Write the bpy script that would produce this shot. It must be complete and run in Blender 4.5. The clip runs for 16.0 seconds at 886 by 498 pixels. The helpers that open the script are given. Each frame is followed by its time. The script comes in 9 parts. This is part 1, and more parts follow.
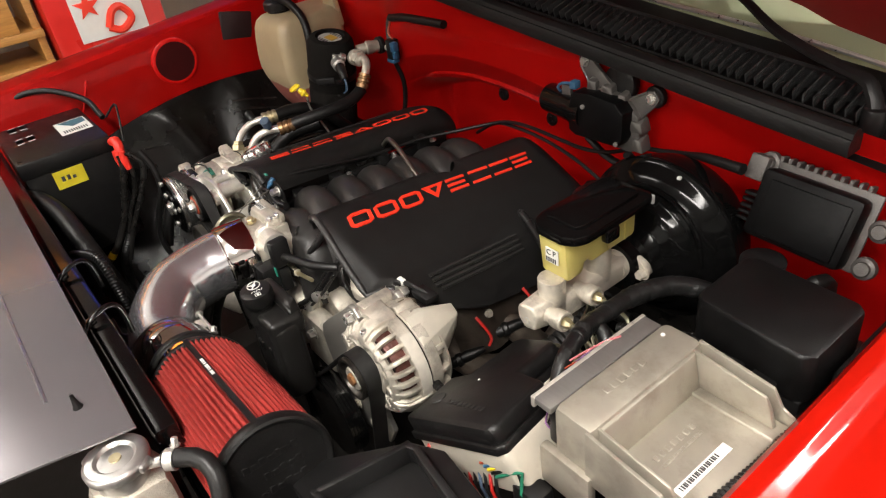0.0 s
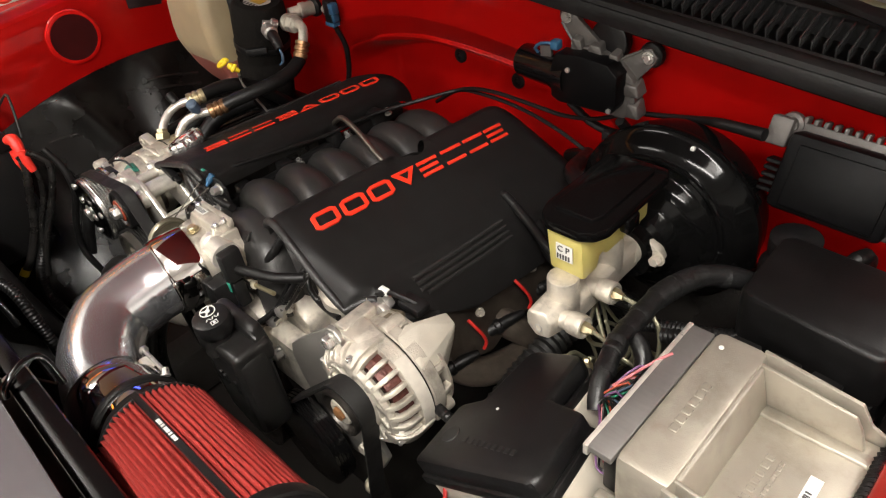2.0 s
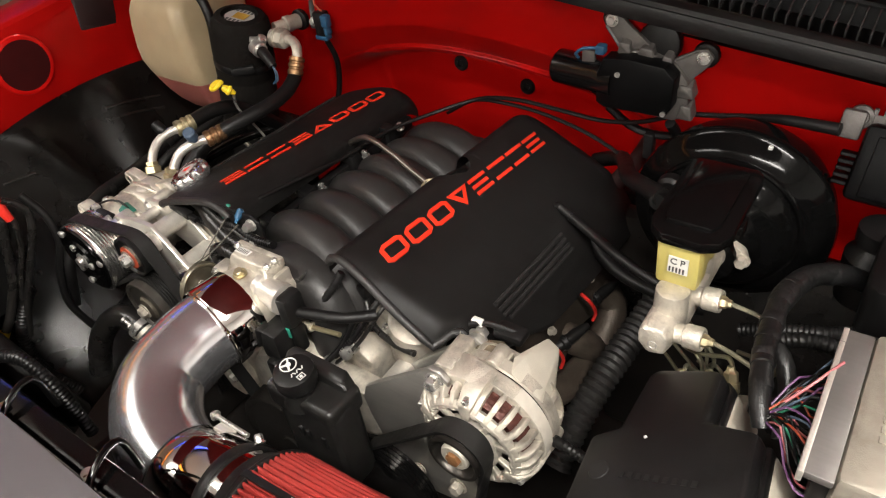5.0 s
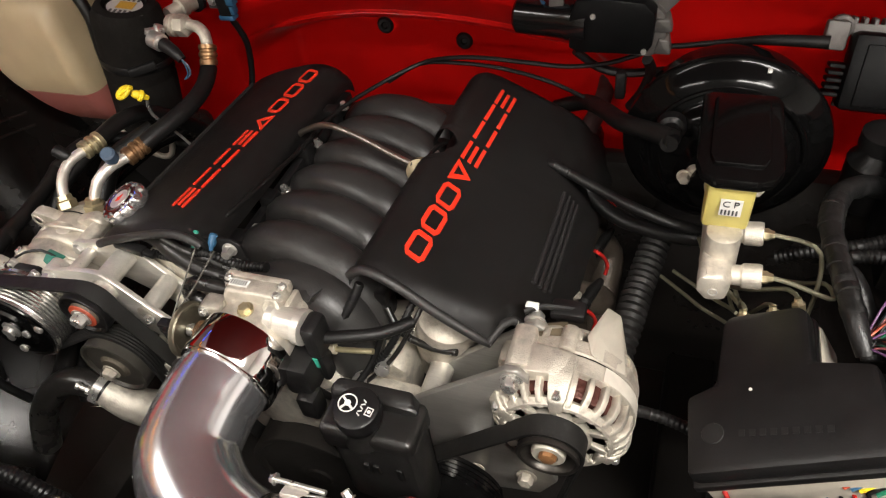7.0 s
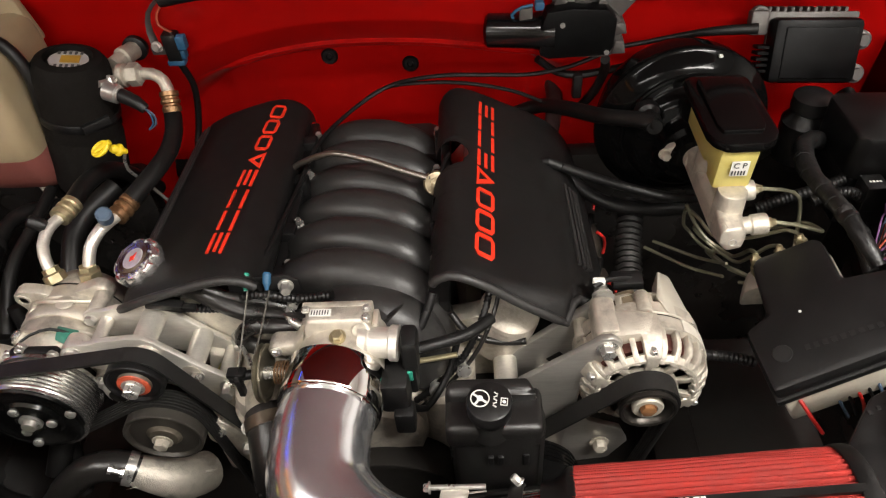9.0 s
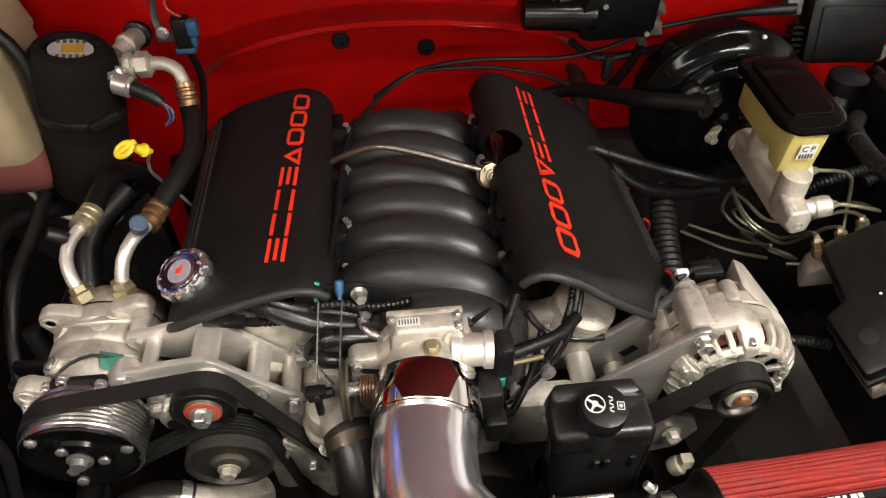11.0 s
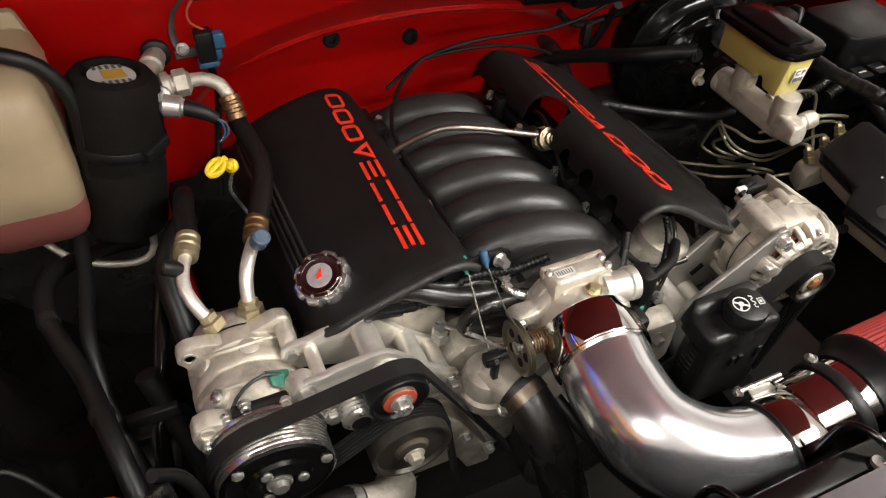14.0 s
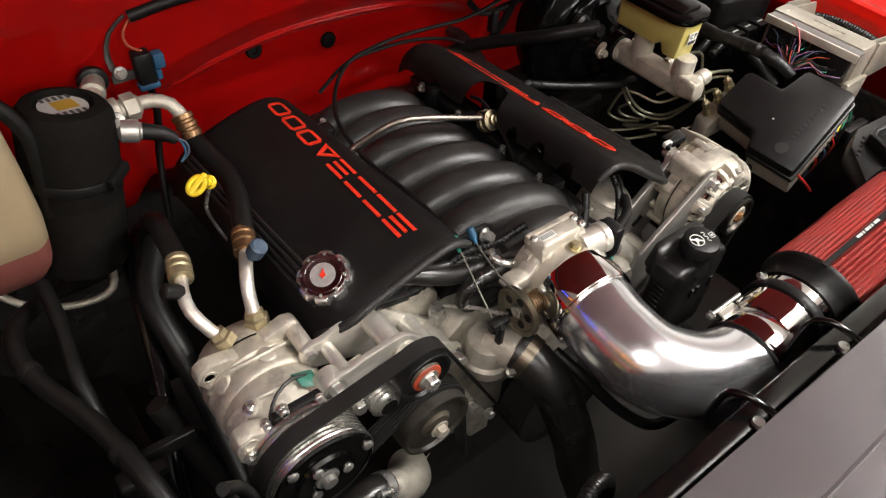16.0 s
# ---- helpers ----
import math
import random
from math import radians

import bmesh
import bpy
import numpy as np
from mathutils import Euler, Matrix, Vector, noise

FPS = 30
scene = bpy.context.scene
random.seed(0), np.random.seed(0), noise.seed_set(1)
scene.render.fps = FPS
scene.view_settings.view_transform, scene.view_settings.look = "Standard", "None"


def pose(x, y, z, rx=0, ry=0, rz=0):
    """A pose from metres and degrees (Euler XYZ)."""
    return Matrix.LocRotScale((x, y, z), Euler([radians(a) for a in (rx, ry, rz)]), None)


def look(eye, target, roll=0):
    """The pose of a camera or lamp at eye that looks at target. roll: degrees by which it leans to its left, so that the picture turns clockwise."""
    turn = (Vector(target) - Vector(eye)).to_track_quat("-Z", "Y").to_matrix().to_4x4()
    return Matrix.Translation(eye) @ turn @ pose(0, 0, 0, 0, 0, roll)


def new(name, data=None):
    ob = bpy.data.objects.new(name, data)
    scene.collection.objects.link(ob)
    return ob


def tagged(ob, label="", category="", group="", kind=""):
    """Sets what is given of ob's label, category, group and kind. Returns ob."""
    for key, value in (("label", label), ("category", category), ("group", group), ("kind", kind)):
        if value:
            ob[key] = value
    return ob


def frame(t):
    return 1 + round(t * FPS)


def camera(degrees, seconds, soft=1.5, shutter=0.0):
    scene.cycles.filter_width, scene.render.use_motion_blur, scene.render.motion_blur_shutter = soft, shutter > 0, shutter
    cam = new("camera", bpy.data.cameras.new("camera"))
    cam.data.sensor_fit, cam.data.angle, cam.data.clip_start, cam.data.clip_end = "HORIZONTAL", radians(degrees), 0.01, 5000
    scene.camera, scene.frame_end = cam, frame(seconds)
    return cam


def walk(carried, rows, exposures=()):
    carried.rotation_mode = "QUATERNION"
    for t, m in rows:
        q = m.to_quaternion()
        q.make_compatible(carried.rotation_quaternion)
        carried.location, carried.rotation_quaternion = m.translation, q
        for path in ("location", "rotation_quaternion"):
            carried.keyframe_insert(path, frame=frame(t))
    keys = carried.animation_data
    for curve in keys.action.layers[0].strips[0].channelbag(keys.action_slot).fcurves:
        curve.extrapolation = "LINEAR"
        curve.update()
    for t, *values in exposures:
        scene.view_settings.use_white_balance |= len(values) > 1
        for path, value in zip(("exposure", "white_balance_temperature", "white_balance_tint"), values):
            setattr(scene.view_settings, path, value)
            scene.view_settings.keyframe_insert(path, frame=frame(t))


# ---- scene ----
cam = camera(65.5, 16.0, soft=1.2)
PATH = [
    (0, (0.918, 0.135, 1.562), (-0.461, 1.07, 0.457), -8.3),
    (0.5, (0.906, 0.165, 1.556), (-0.456, 1.092, 0.423), -8.4),
    (1, (0.861, 0.168, 1.552), (-0.458, 1.113, 0.384), -9.0),
    (1.5, (0.797, 0.152, 1.553), (-0.425, 1.197, 0.363), -9.3),
    (2, (0.768, 0.173, 1.541), (-0.428, 1.192, 0.305), -9.3),
    (2.5, (0.76, 0.209, 1.531), (-0.473, 1.145, 0.265), -11.0),
    (3, (0.75, 0.222, 1.529), (-0.494, 1.146, 0.264), -11.3),
    (3.5, (0.739, 0.225, 1.527), (-0.506, 1.142, 0.259), -11.5),
    (4, (0.714, 0.208, 1.53), (-0.508, 1.152, 0.259), -10.7),
    (4.5, (0.649, 0.155, 1.542), (-0.449, 1.231, 0.262), -9.7),
    (5, (0.578, 0.088, 1.557), (-0.408, 1.28, 0.289), -8.2),
    (5.2, (0.557, 0.074, 1.562), (-0.391, 1.295, 0.293), -7.6),
    (7.3, (0.342, 0.079, 1.56), (-0.184, 1.374, 0.129), -9.3),
    (7.5, (0.314, 0.072, 1.566), (-0.16, 1.384, 0.134), -8.7),
    (8, (0.242, 0.035, 1.58), (-0.083, 1.394, 0.149), -6.9),
    (8.5, (0.19, -0.002, 1.594), (-0.018, 1.403, 0.185), -6.0),
    (8.7, (0.169, -0.014, 1.592), (0.008, 1.414, 0.201), -5.4),
    (10.8, (-0.011, 0.037, 1.582), (0.085, 1.405, 0.126), -1.8),
    (11, (-0.025, 0.04, 1.58), (0.091, 1.415, 0.133), -1.0),
    (11.5, (-0.101, 0.045, 1.585), (0.121, 1.411, 0.142), 0.0),
    (12, (-0.18, 0.037, 1.589), (0.153, 1.385, 0.15), 1.0),
    (12.5, (-0.24, 0.017, 1.59), (0.182, 1.36, 0.169), 2.3),
    (13, (-0.287, 0.005, 1.59), (0.221, 1.341, 0.191), 2.6),
    (13.5, (-0.327, 0.033, 1.58), (0.193, 1.332, 0.151), 1.9),
    (14, (-0.347, 0.066, 1.582), (0.253, 1.318, 0.142), 2.6),
    (14.5, (-0.362, 0.086, 1.582), (0.305, 1.285, 0.127), 3.3),
    (15, (-0.395, 0.092, 1.584), (0.343, 1.262, 0.14), 2.9),
    (15.5, (-0.454, 0.092, 1.585), (0.382, 1.202, 0.147), 3.7),
    (16, (-0.481, 0.095, 1.592), (0.439, 1.158, 0.17), 4.6),
]
walk(cam, [(t, look(eye, target, roll)) for t, eye, target, roll in PATH],
     [(0.0, -0.36, 6500, 10), (2.0, -0.31, 6500, 10), (5.0, -0.30, 6500, 10), (8.0, -0.33, 6500, 10), (11.0, -0.33, 6480, 10), (13.0, -0.31, 6420, 10), (16.0, -0.36, 6350, 10)])

# ---- world and lamps ----
world = bpy.data.worlds.new("garage_world")
scene.world = world
world.use_nodes = True
world.node_tree.nodes["Background"].inputs[0].default_value = (1.0, 0.93, 0.82, 1)
world.node_tree.nodes["Background"].inputs[1].default_value = 0.03


def area_lamp(name, eye, target, sx, sy, power, colour):
    data = bpy.data.lights.new(name, "AREA")
    data.shape, data.size, data.size_y, data.energy, data.color = "RECTANGLE", sx, sy, power, colour
    ob = new(name, data)
    ob.matrix_world = look(eye, target)
    return ob


WARM = (1.0, 0.955, 0.90)
for x, y, power in ((-1.1, -0.5, 20), (1.2, -0.4, 76), (-0.8, -3.0, 24), (0.8, -3.0, 86), (-1.5, 1.9, 5), (1.5, 1.9, 100)):
    # each hanging fixture throws light down and, from its open top, up to the ceiling
    area_lamp("ceiling_tube_light", (x, y, 2.66), (x, y, 0), 1.2, 0.16, power * 0.93, WARM)
    area_lamp("ceiling_tube_light", (x, y, 2.68), (x, y, 5), 1.2, 0.16, power, WARM)

# ---- materials ----
MATS = {}


def mat(name, base, rough=0.5, metal=0.0, vary=0.15, scale=40.0, bump=0.0, bump_scale=300.0, coat=0.0, grime=0.0,
        trans=0.0, alpha=1.0, sss=0.0, emit=0.0, aniso=None, spec=0.5, rough_vary=0.28):
    """A procedural surface: base colour with variation at two scales, roughness variation and fine relief."""
    if name in MATS:
        return MATS[name]
    m = bpy.data.materials.new(name)
    m.use_nodes = True
    nt = m.node_tree
    b = nt.nodes["Principled BSDF"]
    b.inputs["Roughness"].default_value = rough
    b.inputs["Metallic"].default_value = metal
    b.inputs["Coat Weight"].default_value = coat
    b.inputs["Coat Roughness"].default_value = 0.06
    b.inputs["Specular IOR Level"].default_value = spec
    b.inputs["Transmission Weight"].default_value = trans
    b.inputs["Subsurface Weight"].default_value = sss
    if sss:
        b.inputs["Subsurface Radius"].default_value = (0.03, 0.025, 0.015)
    co = nt.nodes.new("ShaderNodeTexCoord")
    geo = nt.nodes.new("ShaderNodeNewGeometry")
    where = geo.outputs["Position"]
    if aniso:
        mp = nt.nodes.new("ShaderNodeMapping")
        mp.inputs["Scale"].default_value = aniso
        nt.links.new(where, mp.inputs["Vector"])
        where = mp.outputs["Vector"]
    n1 = nt.nodes.new("ShaderNodeTexNoise")
    n1.inputs["Scale"].default_value = scale
    n1.inputs["Detail"].default_value = 6
    n2 = nt.nodes.new("ShaderNodeTexNoise")
    n2.inputs["Scale"].default_value = scale / 7
    n2.inputs["Detail"].default_value = 4
    nt.links.new(where, n1.inputs["Vector"])
    nt.links.new(where, n2.inputs["Vector"])
    add = nt.nodes.new("ShaderNodeMath")
    add.operation = "ADD"
    nt.links.new(n1.outputs["Fac"], add.inputs[0])
    nt.links.new(n2.outputs["Fac"], add.inputs[1])
    ramp = nt.nodes.new("ShaderNodeMapRange")
    ramp.inputs["From Min"].default_value, ramp.inputs["From Max"].default_value = 0.6, 1.4
    ramp.inputs["To Min"].default_value, ramp.inputs["To Max"].default_value = 1 - vary, 1 + vary
    nt.links.new(add.outputs[0], ramp.inputs["Value"])
    mul = nt.nodes.new("ShaderNodeVectorMath")
    mul.operation = "SCALE"
    mul.inputs[0].default_value = base
    nt.links.new(ramp.outputs[0], mul.inputs["Scale"])
    colour = mul.outputs[0]
    if grime:
        n3 = nt.nodes.new("ShaderNodeTexNoise")
        n3.inputs["Scale"].default_value = scale * 0.6
        n3.inputs["Detail"].default_value = 8
        n3.inputs["Roughness"].default_value = 0.65
        nt.links.new(geo.outputs["Position"], n3.inputs["Vector"])
        r3 = nt.nodes.new("ShaderNodeMapRange")
        r3.inputs["From Min"].default_value, r3.inputs["From Max"].default_value = 0.5, 0.75
        r3.inputs["To Min"].default_value, r3.inputs["To Max"].default_value = 0, grime
        nt.links.new(n3.outputs["Fac"], r3.inputs["Value"])
        mix = nt.nodes.new("ShaderNodeMix")
        mix.data_type = "RGBA"
        mix.inputs["B"].default_value = (0.09, 0.075, 0.055, 1)
        nt.links.new(r3.outputs[0], mix.inputs["Factor"])
        nt.links.new(colour, mix.inputs["A"])
        colour = mix.outputs["Result"]
    nt.links.new(colour, b.inputs["Base Color"])
    rr = nt.nodes.new("ShaderNodeMapRange")
    rr.inputs["From Min"].default_value, rr.inputs["From Max"].default_value = 0.6, 1.4
    rr.inputs["To Min"].default_value, rr.inputs["To Max"].default_value = rough * (1 - rough_vary), min(1, rough * (1 + rough_vary))
    nt.links.new(add.outputs[0], rr.inputs["Value"])
    nt.links.new(rr.outputs[0], b.inputs["Roughness"])
    if bump:
        nb = nt.nodes.new("ShaderNodeTexNoise")
        nb.inputs["Scale"].default_value = bump_scale
        nb.inputs["Detail"].default_value = 3
        nt.links.new(where, nb.inputs["Vector"])
        bp = nt.nodes.new("ShaderNodeBump")
        bp.inputs["Strength"].default_value = bump
        bp.inputs["Distance"].default_value = 0.001
        nt.links.new(nb.outputs["Fac"], bp.inputs["Height"])
        nt.links.new(bp.outputs["Normal"], b.inputs["Normal"])
    if emit:
        b.inputs["Emission Color"].default_value = (*base, 1)
        b.inputs["Emission Strength"].default_value = emit
    MATS[name] = m
    return m


# body red darkened so the colour carries the shade under the bonnet
BONNET = mat("shaded_red_bonnet_paint", (0.16, 0.006, 0.006), 0.5, vary=0.1, scale=6)
RED = mat("red_body_paint", (0.52, 0.005, 0.004), 0.40, vary=0.06, scale=6, coat=0.5, spec=0.1, bump=0.02, bump_scale=120)
RED_FENDER = mat("red_gloss_paint", (0.66, 0.012, 0.004), 0.4, vary=0.03, scale=5, coat=1.0, spec=0.1)
COVER = mat("black_textured_cover", (0.0220, 0.0208, 0.0202), 0.42, vary=0.28, scale=30, bump=0.25, bump_scale=1400, spec=0.4)
PLASTIC = mat("black_plastic", (0.0078, 0.0075, 0.0075), 0.38, vary=0.3, scale=50, bump=0.15, bump_scale=700, spec=0.32)
INTAKE = mat("grey_black_nylon", (0.0225, 0.0215, 0.0205), 0.40, vary=0.3, scale=26, bump=0.15, bump_scale=500, spec=0.45)
GLOSS = mat("gloss_black_paint", (0.0035, 0.0034, 0.0034), 0.16, vary=0.1, scale=20, coat=0.1)
SLAT = mat("black_gloss_slat", (0.042, 0.042, 0.042), 0.13, vary=0.2, scale=60, coat=0.8)
BOOSTER = mat("booster_black_paint", (0.003, 0.003, 0.003), 0.10, vary=0.1, scale=20, spec=0.13)
HOSE = mat("shiny_hose_rubber", (0.013, 0.012, 0.011), 0.30, vary=0.25, scale=60, bump=0.2, bump_scale=250, spec=0.55)
MODULE = mat("flat_black_module", (0.0024, 0.0024, 0.0025), 0.42, vary=0.2, scale=50, bump=0.08, bump_scale=600, spec=0.12)
TANK = mat("worn_black_tank_plastic", (0.011, 0.0105, 0.010), 0.34, vary=0.25, scale=45, bump=0.12, bump_scale=500, spec=0.4)
LID = mat("satin_black_lid", (0.0032, 0.003, 0.003), 0.15, vary=0.1, scale=20, spec=0.2, bump=0.05, bump_scale=400)
RUBBER = mat("black_rubber", (0.0070, 0.0067, 0.0065), 0.42, vary=0.25, scale=60, bump=0.15, bump_scale=500, spec=0.28)
BELT = mat("belt_rubber", (0.008, 0.0075, 0.007), 0.55, vary=0.2, scale=70, bump=0.2, bump_scale=900, spec=0.4)
LINER = mat("black_liner_plastic", (0.0125, 0.0108, 0.0096), 0.27, vary=0.3, scale=12, bump=0.2, bump_scale=60, spec=0.45)
DARK = mat("dirty_dark_metal", (0.011, 0.0095, 0.008), 0.7, vary=0.4, scale=25, bump=0.3, bump_scale=150, spec=0.2)
CAST = mat("cast_aluminium", (0.62, 0.575, 0.49), 0.40, 0.55, vary=0.32, scale=60, bump=0.8, bump_scale=750, grime=0.65)
CAST_DULL = mat("dull_cast_aluminium", (0.52, 0.475, 0.40), 0.46, 0.45, vary=0.32, scale=40, bump=0.8, bump_scale=600, grime=0.7)
MACHINED = mat("machined_aluminium", (0.74, 0.705, 0.635), 0.36, 0.65, vary=0.14, scale=90, bump=0.03, bump_scale=500, aniso=(1, 8, 8))
BRUSHED = mat("brushed_aluminium_sheet", (0.245, 0.235, 0.245), 0.22, 0.68, vary=0.03, scale=8, bump=0.006, bump_scale=120, rough_vary=0.05)
POLISHED = mat("polished_aluminium", (0.90, 0.905, 0.94), 0.20, 0.93, vary=0.05, scale=14)
CHROME = mat("chrome", (0.74, 0.72, 0.70), 0.06, 1.0, vary=0.02, scale=20)
STEEL = mat("zinc_steel", (0.60, 0.585, 0.55), 0.30, 0.80, vary=0.15, scale=120)
TUBE = mat("steel_brake_line", (0.30, 0.285, 0.20), 0.4, 0.7, vary=0.2, scale=100)
WHITE_ALU = mat("bright_cast_face", (0.58, 0.545, 0.46), 0.45, 0.35, vary=0.12, scale=50, bump=0.3, bump_scale=900)
GOLD = mat("yellow_zinc_fitting", (0.50, 0.43, 0.27), 0.34, 0.8, vary=0.2, scale=150)
COPPER = mat("copper_winding", (0.075, 0.024, 0.018), 0.4, 0.5, vary=0.5, scale=220, bump=1.0, bump_scale=260)
ECM = mat("ecm_cast_case", (0.37, 0.34, 0.28), 0.42, 0.5, vary=0.2, scale=34, bump=0.15, bump_scale=900, grime=0.5)
SINK = mat("grey_heat_sink", (0.10, 0.092, 0.086), 0.5, 0.4, vary=0.2, scale=60, bump=0.3, bump_scale=500)
FILTER = mat("red_filter_gauze", (0.265, 0.0145, 0.0095), 0.75, vary=0.25, scale=90, bump=0.8, bump_scale=900)
JUG = mat("milky_tank_plastic", (0.335, 0.265, 0.162), 0.40, vary=0.22, scale=16, sss=0.2, bump=0.05, bump_scale=200)
JUG_FLUID = mat("tank_with_pink_coolant", (0.28, 0.092, 0.075), 0.42, vary=0.14, scale=10, sss=0.3)
RESERVOIR = mat("yellow_reservoir_plastic", (0.52, 0.45, 0.14), 0.36, vary=0.08, scale=25, sss=0.2)
YELLOW = mat("yellow_plastic", (0.75, 0.55, 0.02), 0.4, vary=0.05)
RED_TEXT = mat("red_paint_letters", (0.75, 0.035, 0.012), 0.5, vary=0.06, scale=40)
RED_PLASTIC = mat("red_plastic", (0.70, 0.03, 0.018), 0.42, vary=0.1)
RED_WIRE = mat("red_wire", (0.42, 0.016, 0.012), 0.45)
ORANGE = mat("orange_dust_seal", (0.36, 0.055, 0.022), 0.45)
FOAM = mat("black_foam_sleeve", (0.0066, 0.0056, 0.0047), 0.9, vary=0.25, scale=40, bump=0.6, bump_scale=260, spec=0.12)
WHITE = mat("white_label", (0.72, 0.72, 0.68), 0.5, vary=0.05)
GREY_BAR = mat("printed_dark_ink", (0.05, 0.05, 0.05), 0.6)
BLUE = mat("blue_plastic", (0.022, 0.085, 0.165), 0.45)
SLATE = mat("slate_blue_cap", (0.055, 0.085, 0.13), 0.5)
TEAL = mat("teal_paint_mark", (0.02, 0.22, 0.15), 0.5)
GREENW = mat("green_wire", (0.02, 0.18, 0.10), 0.45)
PINKW = mat("pink_wire", (0.45, 0.13, 0.14), 0.45)
TAPE = mat("black_cloth_tape", (0.008, 0.008, 0.008), 0.36, vary=0.3, scale=80, bump=0.5, bump_scale=300, spec=0.4)
# opaque pale yellow base paints the bright reflection seen in the windscreen
GLASS = mat("glass_painted_reflection", (0.42, 0.45, 0.30), 0.08, vary=0.04, scale=4, coat=1.0)
WOOD = mat("varnished_pine", (0.42, 0.20, 0.05), 0.45, vary=0.3, scale=20, aniso=(1, 1, 10))
WALL = mat("garage_wall_paint", (0.70, 0.69, 0.67), 0.8, vary=0.06, scale=3)
# made-up dark tone that weakens bounce from the west side
WALL_DARK = mat("light_cutting_brown_wall", (0.20, 0.15, 0.11), 0.7, vary=0.2, scale=5)
CEIL = mat("garage_ceiling_paint", (0.78, 0.77, 0.75), 0.8, vary=0.05, scale=3)
CONCRETE = mat("concrete_floor", (0.28, 0.26, 0.24), 0.7, vary=0.2, scale=6, bump=0.2, bump_scale=120)
PUMP_RED = mat("pump_red_enamel", (0.55, 0.02, 0.015), 0.3, vary=0.05, scale=8, coat=0.5)
BLUE_GLOW = mat("blue_neon_glow", (0.08, 0.12, 1.0), 0.5, vary=0.0, emit=9.0)
ORANGE_GLOW = mat("orange_neon_glow", (1.0, 0.33, 0.04), 0.5, vary=0.0, emit=6.0)

# ---- building helpers ----
WHERE = {}


def thing(name, loc, label, category, group="", kind=""):
    ob = new(name)
    ob.empty_display_size = 0.02
    ob.location = loc
    WHERE[ob.name] = Vector(loc)
    return tagged(ob, label, category, group, kind)


def mesh_of(name, bm, material, angle=38):
    me = bpy.data.meshes.new(name)
    bmesh.ops.recalc_face_normals(bm, faces=bm.faces)
    bm.to_mesh(me)
    bm.free()
    for p in me.polygons:
        p.use_smooth = True
    me.set_sharp_from_angle(angle=radians(angle))
    me.materials.append(material)
    return me


def part(name, bm, material, parent=None, label="", angle=38):
    """Links a bmesh, given in world metres, as one mesh object under a thing or part."""
    lo = [min(v.co[i] for v in bm.verts) for i in range(3)]
    hi = [max(v.co[i] for v in bm.verts) for i in range(3)]
    c = Vector([(a + b) / 2 for a, b in zip(lo, hi)])
    bmesh.ops.translate(bm, verts=bm.verts, vec=-c)
    return place(name, mesh_of(name, bm, material, angle), Matrix.Translation(c), parent, label)


def place(name, me, m, parent=None, label=""):
    ob = new(name, me)
    ob.matrix_basis = m
    WHERE[ob.name] = m
    if parent is not None:
        ob.parent = parent
        w = WHERE[parent.name]
        ob.matrix_parent_inverse = (w if isinstance(w, Matrix) else Matrix.Translation(w)).inverted()
    if label:
        ob["label"] = label
    return ob


def frame_to(p0, p1, up=(0, 0, 1)):
    """Rotation whose z runs from p0 to p1."""
    return (Vector(p1) - Vector(p0)).to_track_quat("Z", "Y").to_matrix().to_4x4()


def box(bm, lo, hi, bevel=0.0, m=None, seg=2):
    c = [(a + b) / 2 for a, b in zip(lo, hi)]
    s = [max(abs(b - a), 1e-5) for a, b in zip(lo, hi)]
    r = bmesh.ops.create_cube(bm, size=1, matrix=Matrix.Translation(c) @ Matrix.Diagonal((*s, 1)))
    vs = r["verts"]
    if bevel:
        es = {e for v in vs for e in v.link_edges}
        out = bmesh.ops.bevel(bm, geom=list(es), offset=min(bevel, min(s) * 0.45), segments=seg, affect="EDGES", profile=0.5)
        vs = list({v for f in out["faces"] for v in f.verts} | {v for v in vs if v.is_valid})
    if m is not None:
        bmesh.ops.transform(bm, matrix=m, verts=vs)
    return vs


def lathe(bm, p0, p1, prof, seg=24):
    """Turns a profile of (distance along p0-p1 in metres, radius) round that axis."""
    m = Matrix.Translation(p0) @ frame_to(p0, p1)
    rings = []
    for h, r in prof:
        if r < 1e-5:
            rings.append([bm.verts.new(m @ Vector((0, 0, h)))])
        else:
            rings.append([bm.verts.new(m @ Vector((r * math.cos(a), r * math.sin(a), h))) for a in [2 * math.pi * k / seg for k in range(seg)]])
    for a, b in zip(rings, rings[1:]):
        for k in range(seg):
            q = [a[k % len(a)], a[(k + 1) % len(a)], b[(k + 1) % len(b)], b[k % len(b)]]
            q = [v for i, v in enumerate(q) if v not in q[:i]]
            if len(q) > 2:
                bm.faces.new(q)
    for ring, flip in ((rings[0], True), (rings[-1], False)):
        if len(ring) > 2:
            bm.faces.new(ring[::-1] if flip else ring)


def cyl(bm, p0, p1, r, r1=None, seg=20, edge=0.0):
    d = (Vector(p1) - Vector(p0)).length
    r1 = r if r1 is None else r1
    if edge:
        prof = [(0, r - edge), (edge * 0.3, r - edge * 0.3), (edge, r), (d - edge, r1), (d - edge * 0.3, r1 - edge * 0.3), (d, r1 - edge)]
    else:
        prof = [(0, r), (d, r1)]
    lathe(bm, p0, p1, prof, seg)


